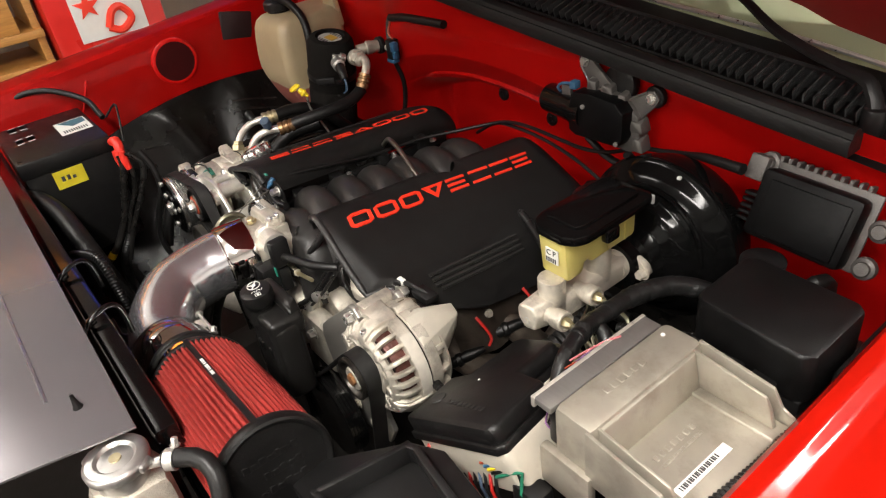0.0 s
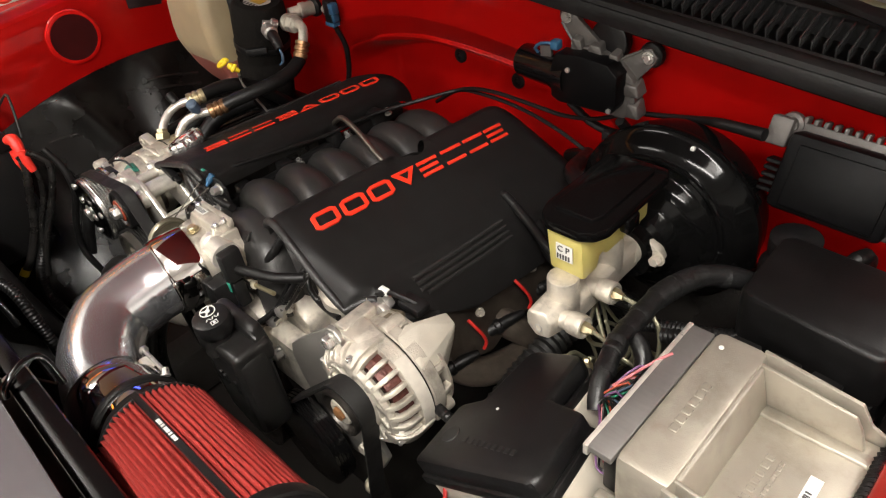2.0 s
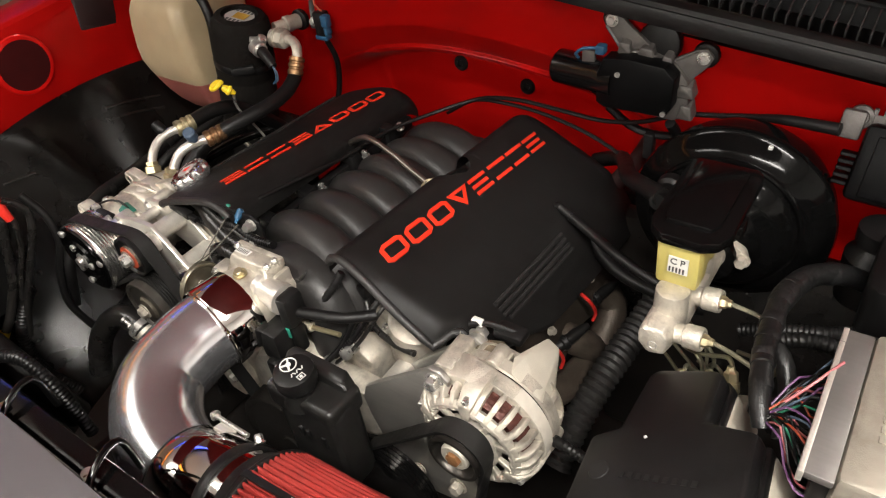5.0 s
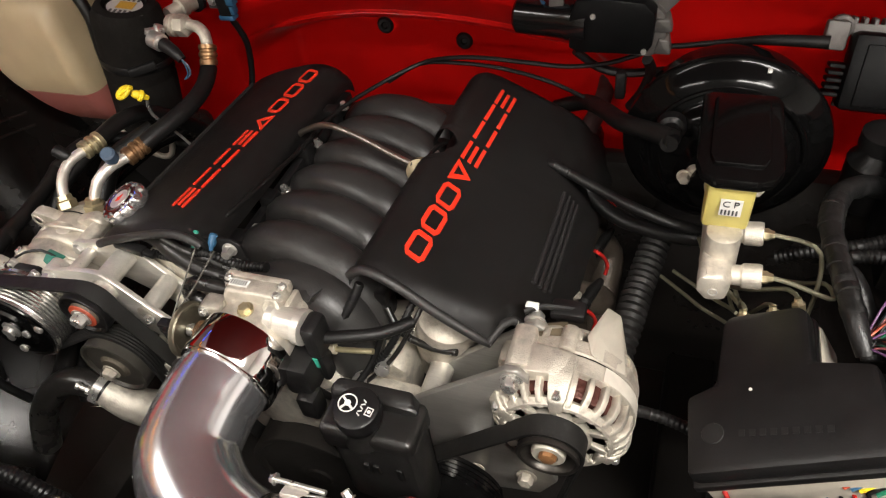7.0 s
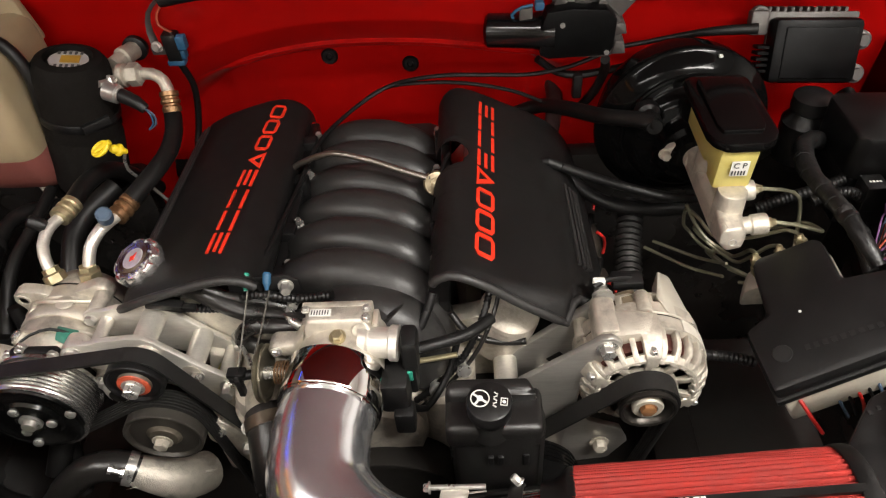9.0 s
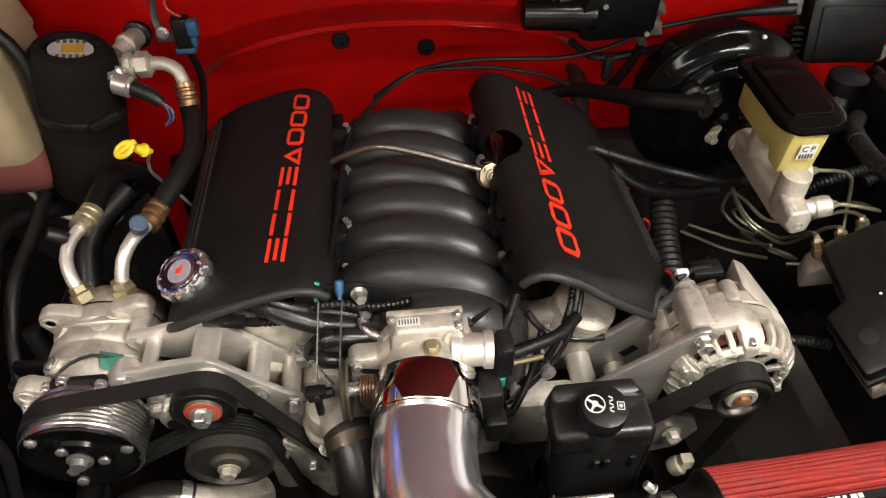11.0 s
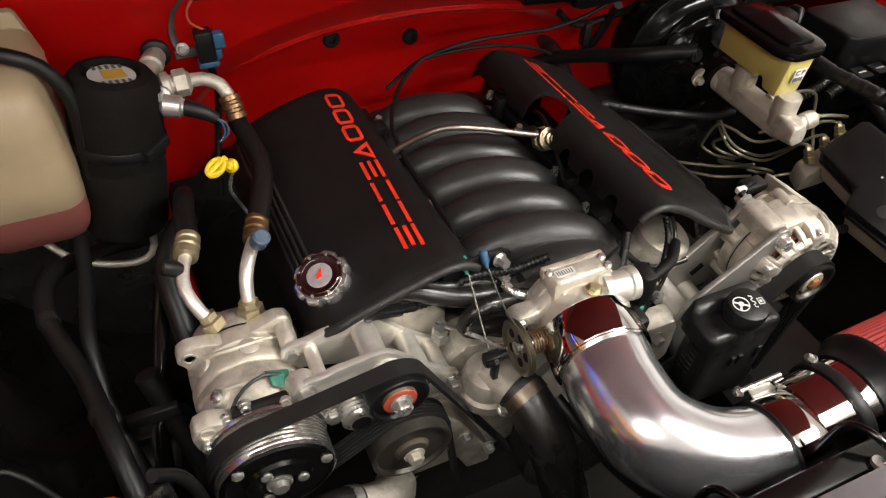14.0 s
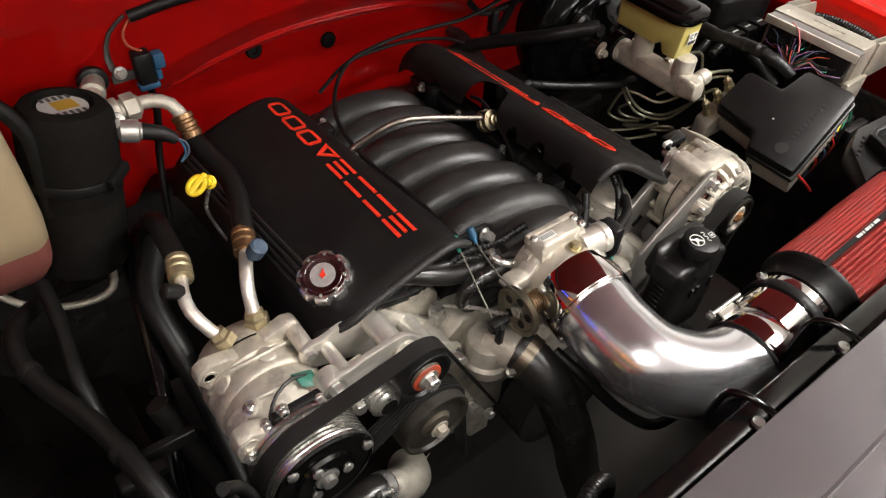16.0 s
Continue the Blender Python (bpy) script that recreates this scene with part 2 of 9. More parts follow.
def spline(pts, step=0.012):
    """A smooth line through the points."""
    P = [Vector(p) for p in pts]
    if len(P) < 3:
        return P
    P = [P[0] * 2 - P[1], *P, P[-1] * 2 - P[-2]]
    out = []
    for a, b, c, d in zip(P, P[1:], P[2:], P[3:]):
        n = max(2, int((c - b).length / step))
        for k in range(n):
            t = k / n
            out.append(0.5 * ((2 * b) + (c - a) * t + (2 * a - 5 * b + 4 * c - d) * t * t + (3 * b - a - 3 * c + d) * t ** 3))
    return [*out, P[-2]]


def tube(bm, pts, r, seg=10, step=0.012, ribs=0.0, pitch=0.005, smooth=True, flat=1.0):
    """Sweeps a round section along a smooth line; r may be a list of radii along it; ribs gives a corrugated hose."""
    P = spline(pts, pitch / 2 if ribs else step) if smooth else [Vector(p) for p in pts]
    n = len(P)
    up, rings = None, []
    for i, p in enumerate(P):
        t = (P[min(i + 1, n - 1)] - P[max(i - 1, 0)]).normalized()
        if up is None:
            up = t.orthogonal().normalized()
        up = (up - t * up.dot(t)).normalized()
        side = t.cross(up)
        if isinstance(r, (int, float)):
            q = r
        else:
            f = i / (n - 1) * (len(r) - 1)
            k = min(int(f), len(r) - 2)
            q = r[k] + (r[k + 1] - r[k]) * (f - k)
        if ribs and i % 2:
            q -= ribs
        rings.append([bm.verts.new(p + q * (math.cos(a) * up + flat * math.sin(a) * side)) for a in [2 * math.pi * k / seg for k in range(seg)]])
    for a, b in zip(rings, rings[1:]):
        for k in range(seg):
            bm.faces.new((a[k], a[(k + 1) % seg], b[(k + 1) % seg], b[k]))
    bm.faces.new(rings[0][::-1])
    bm.faces.new(rings[-1])


def prism(bm, poly, axis, a, b, bevel=0.0):
    """A flat outline (two coordinates, in the order of the axes left) pushed out along an axis from a to b."""
    def at(p, d):
        q = list(p)
        q.insert("xyz".index(axis), d)
        return q
    lo = [bm.verts.new(at(p, a)) for p in poly]
    hi = [bm.verts.new(at(p, b)) for p in poly]
    n = len(poly)
    fs = [bm.faces.new(lo), bm.faces.new(hi[::-1])]
    fs += [bm.faces.new((lo[k], hi[k], hi[(k + 1) % n], lo[(k + 1) % n])) for k in range(n)]
    if bevel:
        es = list({e for f in fs for e in f.edges})
        bmesh.ops.recalc_face_normals(bm, faces=fs)
        bmesh.ops.bevel(bm, geom=es, offset=bevel, segments=2, affect="EDGES", profile=0.5)
    return lo, hi


def sheet(bm, nu, nv, f, thick=0.0):
    """A grid surface f(u, v), u and v from 0 to 1, with a second skin at a given offset."""
    g = [[bm.verts.new(f(i / nu, j / nv)) for j in range(nv + 1)] for i in range(nu + 1)]
    fs = [bm.faces.new((g[i][j], g[i + 1][j], g[i + 1][j + 1], g[i][j + 1])) for i in range(nu) for j in range(nv)]
    if thick:
        bmesh.ops.recalc_face_normals(bm, faces=fs)
        bmesh.ops.solidify(bm, geom=fs, thickness=thick)
    return g


def bolt(parent, p, d, r=0.006, h=0.005, material=None, label="", washer=True):
    """A hex head with its washer, at p, standing up along d."""
    p, d = Vector(p), Vector(d).normalized()
    bm = bmesh.new()
    if washer:
        cyl(bm, p, p + d * 0.0015, r * 1.35, seg=16)
    lathe(bm, p + d * 0.0012, p + d, [(0, r), (h * 0.8, r), (h, r * 0.82)], 6)
    return part("bolt", bm, material or STEEL, parent, label)


def one(name, material, label, category, build, group="", kind="", angle=38):
    """A thing that is one plain mesh."""
    bm = bmesh.new()
    build(bm)
    return tagged(part(name, bm, material, None, "", angle), label, category, group, kind)


def hose(name, pts, r, material, label, category="hose", group="", **kw):
    return one(name, material, label, category, lambda bm: tube(bm, pts, r, **kw), group)


def letters(name, text, size, depth, m, material, parent, label="", shear=0.0, stretch=1.0):
    """Raised lettering in the built-in font, as one mesh."""
    cu = bpy.data.curves.new(name, "FONT")
    cu.body, cu.size, cu.extrude, cu.align_x, cu.align_y, cu.shear = text, size, depth, "CENTER", "CENTER", shear
    cu.resolution_u = 3
    ob = bpy.data.objects.new(name, cu)
    scene.collection.objects.link(ob)
    bpy.context.view_layer.update()
    me = bpy.data.meshes.new_from_object(ob.evaluated_get(bpy.context.evaluated_depsgraph_get()))
    bpy.data.objects.remove(ob)
    me.transform(Matrix.Diagonal((stretch, 1, 1, 1)))
    me.materials.clear()
    me.materials.append(material)
    if m is None:
        return me
    return place(name, me, m, parent, label)


def hull(bm, pts, bevel=0.0, seg=2):
    vs = [bm.verts.new(p) for p in pts]
    r = bmesh.ops.convex_hull(bm, input=vs)
    bmesh.ops.delete(bm, geom=[v for v in vs if v.is_valid and not v.link_faces], context="VERTS")
    bmesh.ops.dissolve_limit(bm, angle_limit=0.05, verts=bm.verts, edges=bm.edges)
    if bevel:
        bmesh.ops.bevel(bm, geom=bm.edges[:], offset=bevel, segments=seg, affect="EDGES", profile=0.5)

# ---- the room ----
def room():
    def slab(name, lo, hi, material, label, category):
        bm = bmesh.new()
        box(bm, lo, hi)
        tagged(part(name, bm, material), label, category, kind="structure")
    slab("floor", (-3.4, -4.2, -0.1), (3.4, 4.4, 0.0), CONCRETE, "grey concrete garage floor under the truck", "floor")
    # west wall is darker than the others only to dim light from that side
    slab("wall_west", (-3.6, -4.2, 0.0), (-3.4, 4.4, 2.9), WALL_DARK, "plain garage wall, darkened to cut bounced light", "wall")
    slab("wall_east", (3.4, -4.2, 0.0), (3.6, 4.4, 2.9), WALL, "plain cream painted garage wall", "wall")
    slab("wall_south", (-3.6, -4.4, 0.0), (3.6, -4.2, 2.9), WALL, "plain cream painted garage wall", "wall")
    slab("wall_north", (-3.6, 4.4, 0.0), (3.6, 4.6, 2.9), WALL, "plain cream painted garage wall", "wall")
    slab("ceiling", (-3.6, -4.4, 2.9), (3.6, 4.6, 3.0), CEIL, "plain pale garage ceiling", "ceiling")


room()


def bead_z(x):
    return 1.096 - 0.45 * (x + 0.04) ** 2 - 0.35 * max(0, -x - 0.05) ** 2


def fw_y(x, z):
    """Depth of the firewall: an overhanging upper panel, a stepped bead and a recess over the engine."""
    bead = bead_z(x)
    top = 0.905 + ((1.19 - z) * 0.12 if z < 1.19 else (z - 1.19) * 0.03) + 0.012 * x * x
    mid = 0.952 + (bead - z) * 0.25
    rec = 1.03 - 0.02 * abs(x)
    side = min(1, max(0, (abs(x + 0.02) - 0.24) / 0.09))
    side = side * side * (3 - 2 * side)
    if z >= bead:
        k = min(1, (z - bead) / 0.05)
        y = mid + (top - mid) * k if z < 1.19 else top
        y = 0.95 - (0.95 - top) * (k ** 0.7)
    else:
        k = min(1, (bead - z) / 0.045)
        k = k * k * (3 - 2 * k)
        y = 0.95 + (rec - 0.95) * k
    flat = top + 0.012
    run = min(1, max(0, (x + 0.250) / 0.04)) * min(1, max(0, (0.235 - x) / 0.05))
    edge = min(1, max(0, (0.0045 + 0.0065 * run - abs(z - bead + 0.004)) / 0.0055))
    y -= 0.0100 * run ** 0.5 * edge * edge * (3 - 2 * edge)
    return y * (1 - side) + flat * side


def body():
    bm = bmesh.new()

    def panel(u, v):
        x = -0.80 + 1.62 * u
        mid, top = max(0.93, bead_z(x)), 1.256 - 0.116 * x
        if v < 0.25:
            z = 0.45 + (mid - 0.065 - 0.45) * v / 0.25
        elif v < 0.75:
            z = mid - 0.065 + 0.105 * (v - 0.25) / 0.5
        else:
            z = mid + 0.040 + (top - mid - 0.040) * (v - 0.75) / 0.25
        return (x, fw_y(x, z), z)
    sheet(bm, 220, 200, panel)
    bmesh.ops.solidify(bm, geom=bm.faces[:], thickness=0.004)
    fw = tagged(part("firewall", bm, RED), "glossy red painted steel firewall with a pressed bead", "firewall", kind="structure")
    for x, z in ((-0.096, 1.029), (0.037, 1.008)):
        bm = bmesh.new()
        y = fw_y(x, z)
        lathe(bm, (x, y + 0.004, z), (x, y - 1, z + 0.15), [(0, 0.014), (0.006, 0.014), (0.009, 0.011), (0.009, 0.006), (0.006, 0.004), (0.006, 0)], 20)
        part("rubber_plug", bm, RUBBER, fw, "black rubber grommet plug")
    # inner wing on the battery side
    bm = bmesh.new()

    def wing(u, v):
        y = -0.35 + 1.30 * u
        top = 1.15 + 0.085 * (y - 0.2)
        prof = [(-0.715, 0.86), (-0.722, 1.0), (-0.735, top - 0.025), (-0.742, top - 0.006), (-0.752, top), (-0.80, top + 0.004), (-0.87, top - 0.01), (-0.93, top - 0.05), (-0.97, top - 0.14), (-0.98, 0.6)]
        f = v * (len(prof) - 1)
        k = min(int(f), len(prof) - 2)
        a, b = prof[k], prof[k + 1]
        x, z = a[0] + (b[0] - a[0]) * (f - k), a[1] + (b[1] - a[1]) * (f - k)
        return (x, y, z)
    sheet(bm, 60, 36, wing)
    bmesh.ops.solidify(bm, geom=bm.faces[:], thickness=0.003)
    tagged(part("fender_west", bm, RED), "red painted fender and inner wing panel", "fender", kind="structure")
    # round hole pressed in the inner wing: a flat dark disc paints its inner shade
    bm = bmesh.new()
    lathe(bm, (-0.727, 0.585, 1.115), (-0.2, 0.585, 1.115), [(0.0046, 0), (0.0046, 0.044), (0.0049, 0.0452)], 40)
    hole = part("wing_hole_shade", bm, mat("painted_hole_shade", (0.034, 0.004, 0.004), 0.8, vary=0.3, scale=20, spec=0.06))
    tagged(hole, "dark red disc painted as the shade inside the inner wing's round hole", "hole", kind="structure")
    bm = bmesh.new()
    lathe(bm, (-0.727, 0.585, 1.115), (-0.2, 0.585, 1.115), [(0.003, 0.0440), (0.0050, 0.0446), (0.0052, 0.0456), (0.0050, 0.0475), (0.0046, 0.0495), (0.0040, 0.0515), (0.0005, 0.0530)], 40)
    part("pressed_rim", bm, RED, hole)
    # rib pressed in the wing
    bm = bmesh.new()
    tube(bm, [(-0.726, 0.36, 1.07), (-0.727, 0.375, 1.10), (-0.729, 0.39, 1.13)], 0.0028, 8)
    part("pressed_rib", bm, RED, hole)
    # no opening is cut: a near-black slab paints the shade of the recess
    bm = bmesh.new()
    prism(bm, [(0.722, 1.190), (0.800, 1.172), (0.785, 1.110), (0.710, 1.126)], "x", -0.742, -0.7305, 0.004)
    tagged(part("wing_recess_shade", bm, mat("painted_recess_shade", (0.018, 0.006, 0.006), 0.6, vary=0.3, scale=20)), "dark slab painted as the shade of a square recess in the inner wing", "recess", kind="structure")
    # outer wing on the brake side
    bm = bmesh.new()

    def wing2(u, v):
        y = -0.45 + 1.45 * u
        prof = [(0.752, 0.62), (0.752, 1.05), (0.756, 1.085), (0.764, 1.098), (0.778, 1.100), (0.79, 1.094), (0.806, 1.092), (0.84, 1.100), (0.88, 1.098), (0.92, 1.08), (0.955, 1.03), (0.97, 0.95), (0.975, 0.55)]
        f = v * (len(prof) - 1)
        k = min(int(f), len(prof) - 2)
        a, b = prof[k], prof[k + 1]
        return (a[0] + (b[0] - a[0]) * (f - k), y, a[1] + (b[1] - a[1]) * (f - k) + 0.03 * (y - 0.5))
    sheet(bm, 40, 48, wing2)
    bmesh.ops.solidify(bm, geom=bm.faces[:], thickness=0.003)
    tagged(part("fender_east", bm, RED_FENDER), "bright red glossy painted front fender", "fender", kind="structure")
    # black wheel-arch liner
    bm = bmesh.new()

    def arch(u, v):
        y = 0.12 + 0.82 * u
        top = 1.043 - 0.55 * (y - 0.66) ** 2
        a = v * 1.45
        mould = 0.012 * math.exp(-((y - 0.50 - 0.16 * v) / 0.030) ** 2) + 0.009 * math.exp(-((y - 0.73 + 0.10 * v) / 0.040) ** 2) - 0.008 * math.exp(-((y - 0.62) / 0.045) ** 2)
        return (-0.722 + 0.26 * (1 - math.cos(a)) ** 0.9 + 0.02 * v + mould * min(1, 6 * v), y, top - 0.34 * math.sin(a) ** 1.5 - 0.02 * v + 0.6 * mould * min(1, 6 * v))
    sheet(bm, 96, 40, arch)
    bmesh.ops.solidify(bm, geom=bm.faces[:], thickness=0.004)
    liner = tagged(part("wheel_arch_liner", bm, LINER), "black moulded plastic wheel arch liner", "liner", kind="structure")
    for v0, ya, yb in ((0.20, 0.675, 0.790), (0.25, 0.670, 0.785), (0.22, 0.445, 0.500)):
        bm = bmesh.new()
        tube(bm, [arch((ya + (yb - ya) * k / 10 - 0.12) / 0.82, v0 + 0.004 * k) for k in range(11)], 0.0032, 8, smooth=False)
        part("moulded_ridge", bm, LINER, liner)
    bm = bmesh.new()
    box(bm, (-0.50, 0.16, 0.40), (-0.42, 1.0, 0.52), 0.01)
    tagged(part("frame_rail", bm, DARK), "dark dirty steel chassis rail", "chassis rail", kind="structure")
    bm = bmesh.new()
    box(bm, (0.42, 0.16, 0.40), (0.50, 1.0, 0.52), 0.01)
    tagged(part("frame_rail", bm, DARK), "dark dirty steel chassis rail", "chassis rail", kind="structure")
    bm = bmesh.new()
    box(bm, (-0.96, -0.50, 0.36), (0.96, 1.03, 0.39), 0.0)
    tagged(part("undertray", bm, DARK), "dark dirty tray below the engine", "tray", kind="structure")
    for lo, hi, lab in (((-0.73, 0.865, 0.45), (-0.40, 0.905, 0.925), "black heater case low on the firewall"), ((0.27, 0.855, 0.45), (0.75, 0.895, 0.935), "black insulation pad low on the firewall"),
                        ((-0.40, 0.955, 0.45), (0.27, 1.0, 0.90), "black insulation pad behind the engine")):
        bm = bmesh.new()
        box(bm, lo, hi, 0.015)
        tagged(part("firewall_insulation", bm, LINER), lab, "insulation", kind="structure")
    bm = bmesh.new()
    box(bm, (0.735, -0.30, 0.45), (0.748, 0.86, 0.985), 0.004)
    tagged(part("wheel_arch_liner", bm, LINER), "black plastic liner on the brake side", "liner", kind="structure")
    # raised bonnet, mostly unseen; its low forward reach is set to shade the firewall
    bm = bmesh.new()

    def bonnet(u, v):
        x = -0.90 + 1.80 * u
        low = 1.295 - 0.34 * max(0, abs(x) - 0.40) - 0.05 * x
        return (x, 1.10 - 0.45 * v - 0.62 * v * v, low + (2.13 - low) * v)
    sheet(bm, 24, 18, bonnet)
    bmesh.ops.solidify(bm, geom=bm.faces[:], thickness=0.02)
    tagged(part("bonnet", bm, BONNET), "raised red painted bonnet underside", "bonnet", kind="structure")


body()


# ---- cowl, screen and wiper ----
def cowl():
    def cz(x):
        return 1.2355 - 0.116 * x
    seal = thing("bonnet_seal", (0, 0.888, 1.25), "black rubber bonnet seal along the cowl edge", "seal")
    n = 60
    for name, prof in (("base_strip", [(-0.013, -0.016), (-0.015, -0.004), (-0.012, 0.004), (0.010, 0.007), (0.015, 0.005), (0.016, 0.001), (0.016, -0.016)]),
                       ("bulb", [(-0.010, 0.0045), (-0.0085, 0.0100), (-0.003, 0.0140), (0.004, 0.0140), (0.0090, 0.0105), (0.0095, 0.0070)])):
        bm = bmesh.new()
        rings = []
        for i in range(n + 1):
            x = -0.70 + 1.335 * i / n
            rings.append([bm.verts.new((x, 0.888 + a, 1.262 - 0.116 * x + b)) for a, b in prof])
        for a, b in zip(rings, rings[1:]):
            for k in range(len(prof)):
                bm.faces.new((a[k], a[(k + 1) % len(prof)], b[(k + 1) % len(prof)], b[k]))
        bm.faces.new(rings[0])
        bm.faces.new(rings[-1])
        part(name, bm, RUBBER, seal)
    panel = thing("cowl_panel", (0, 0.97, 1.2), "black plastic cowl panel with a slatted air grille", "cowl panel")
    steps = [(0.916, -0.013), (0.920, -0.010), (0.934, -0.008), (1.016, 0.004), (1.022, 0.028), (1.060, 0.034)]
    bm = bmesh.new()
    sheet(bm, 30, 5, lambda u, v: (-0.72 + 1.42 * u, steps[round(v * 5)][0], cz(-0.72 + 1.42 * u) + steps[round(v * 5)][1]))
    bmesh.ops.solidify(bm, geom=bm.faces[:], thickness=0.003)
    part("base", bm, PLASTIC, panel)
    for y, h, r in ((0.928, -0.004, 0.004), (1.018, 0.031, 0.004), (0.960, 0.008, 0.003)):
        bm = bmesh.new()
        tube(bm, [(x / 10, y, cz(x / 10) + h) for x in range(-7, 7)], r, 6)
        part("rail", bm, PLASTIC, panel)
    bm = bmesh.new()
    box(bm, (-0.0011, -0.026, -0.010), (0.0011, 0.026, 0.005), 0.0009, seg=2)
    slat = mesh_of("slat", bm, SLAT)
    for i in range(98):
        x = -0.68 + 0.0132 * i
        place("slat", slat, pose(x, 0.989, cz(x) + 0.022, 14, 0, 0), panel)
    bm = bmesh.new()
    box(bm, (-0.0016, -0.010, -0.005), (0.0016, 0.010, 0.004), 0.0008, seg=1)
    fin = mesh_of("fin", bm, SLAT)
    for i in range(22):
        x = 0.44 + 0.0072 * i
        place("fin", fin, pose(x, 0.940, cz(x) + 0.004, 6, 0, 0), panel)
    # the pane's pale colour is a painted reflection, not a tint
    screen = thing("windscreen", (0, 1.1, 1.2), "windscreen glass with the pale reflection of the lit garage painted on", "windscreen", kind="structure")
    bm = bmesh.new()
    sheet(bm, 20, 10, lambda u, v: (-0.72 + 1.44 * u, 1.046 + 0.62 * v, cz(-0.72 + 1.44 * u) + 0.024 + 0.40 * v))
    bmesh.ops.solidify(bm, geom=bm.faces[:], thickness=0.005)
    part("pane", bm, GLASS, screen)
    wiper = thing("windscreen_wiper", (0.6, 1.0, 1.2), "black wiper arm resting on the windscreen", "wiper")
    bm = bmesh.new()
    tube(bm, [(0.618, 0.975, 1.185), (0.600, 0.985, 1.214), (0.560, 1.000, 1.221), (0.516, 1.015, 1.226), (0.478, 1.030, 1.232), (0.440, 1.047, 1.239), (0.360, 1.090, 1.263), (0.250, 1.140, 1.292)], [0.010, 0.009, 0.008, 0.008, 0.007, 0.007, 0.006, 0.006], 8, flat=0.7)
    part("arm", bm, PLASTIC, wiper)
    bm = bmesh.new()
    cyl(bm, (0.616, 0.975, 1.15), (0.616, 0.975, 1.192), 0.014, edge=0.003)
    part("pivot_cap", bm, PLASTIC, wiper)
    bm = bmesh.new()
    tube(bm, [(0.63, 1.055, 1.205), (0.45, 1.062, 1.228), (0.1, 1.062, 1.258)], 0.0035, 6)
    part("blade", bm, STEEL, wiper, "bright metal wiper blade spine")


cowl()


# ---- engine covers ----
def cover(side):
    """side -1: oil-filler bank, 1: brake bank. A moulded shell with a domed top that falls away outboard."""
    if side < 0:
        prof = [(-0.098, 1.030), (-0.100, 1.048), (-0.112, 1.062), (-0.130, 1.069), (-0.150, 1.068), (-0.175, 1.062), (-0.205, 1.053), (-0.235, 1.042), (-0.262, 1.027), (-0.280, 1.002), (-0.29, 0.965)]
        y0, y1 = 0.490, 0.905
    else:
        prof = [(0.083, 1.035), (0.085, 1.056), (0.095, 1.074), (0.110, 1.082), (0.130, 1.077), (0.156, 1.064), (0.19, 1.046), (0.22, 1.031), (0.245, 1.015), (0.263, 0.998), (0.280, 0.972), (0.297, 0.932)]
        y0, y1 = 0.478, 0.895
    P = spline([(a, 0, b) for a, b in prof], 0.006)
    m = len(P) - 1
    bm = bmesh.new()

    def shell(u, v):
        f = v * m
        k = min(int(f), m - 1)
        q = P[k].lerp(P[k + 1], f - k)
        y = y0 + (y1 - y0) * u
        bow = math.sin(math.pi * min(1, max(0, (v - 0.12) / 0.75)))
        ends = (0.003 + (0.003 if side < 0 else 0.004) * bow) * max(0, 1 - u / 0.05) ** 2 + 0.018 * max(0, (u - 0.92) / 0.08) ** 2
        if side > 0:
            k1 = min(1, max(0, (v - 0.60) / 0.05))
            y += (0.030 * k1 * k1 * (3 - 2 * k1) + 0.11 * max(0, (v - 0.76) / 0.24) ** 1.3) * (1 - u) ** 2
            k2 = min(1, max(0, (v - 0.30) / 0.30))
            ends += 0.016 * k2 * (1 - k1) * max(0, 1 - u / 0.07) ** 2
        front = (0.006 if side < 0 else 0.020) * math.sin(math.pi * v) if u < 0.5 else -0.012 * math.sin(math.pi * v)
        y -= front * (1 - u if u < 0.5 else u) * 0.6
        if side < 0:
            y += 0.055 * max(0, (v - 0.70) / 0.30) ** 1.5 * (1 - u) ** 2
        x = q.x + side * (0.012 if side < 0 else 0.004) * u
        return (x, y, q.z - 0.032 * u - ends)
    # scalloped clearance cut-outs along the inner edge of the brake-side cover
    bites = () if side < 0 else ((0.700, 0.034, 0.20), (0.628, 0.010, 0.055), (0.578, 0.013, 0.060), (0.526, 0.012, 0.055), (0.800, 0.016, 0.04))

    def notch(y):
        cut = 0.0 if side < 0 else 0.035
        for c, h, depth in bites:
            if abs(y - c) < h:
                cut = max(cut, 0.035 + depth * (1 - ((y - c) / h) ** 2) ** 0.5)
        return cut
    sheet(bm, 96 if side < 0 else 208, 60, lambda u, v: shell(u, notch(y0 + (y1 - y0) * u) + (1 - notch(y0 + (y1 - y0) * u)) * v))
    bmesh.ops.solidify(bm, geom=bm.faces[:], thickness=0.0035)
    name = "engine_cover"
    lab = "matte black moulded engine cover with a red wordmark" if side < 0 else "matte black engine cover with a red wordmark and ribs"
    ob = thing(name, (side * 0.18, 0.69, 0.95), lab, "engine cover", "engine covers")
    part("shell", bm, COVER, ob)
    # raised wordmark of plain slanted shapes that follows the dome
    s0, c0 = 0.19, 0.17
    outer = [(c0, 0), (0.88 - c0, 0), (0.88, c0), (0.88, 1 - c0), (0.88 - c0, 1), (c0, 1), (0, 1 - c0), (0, c0)]
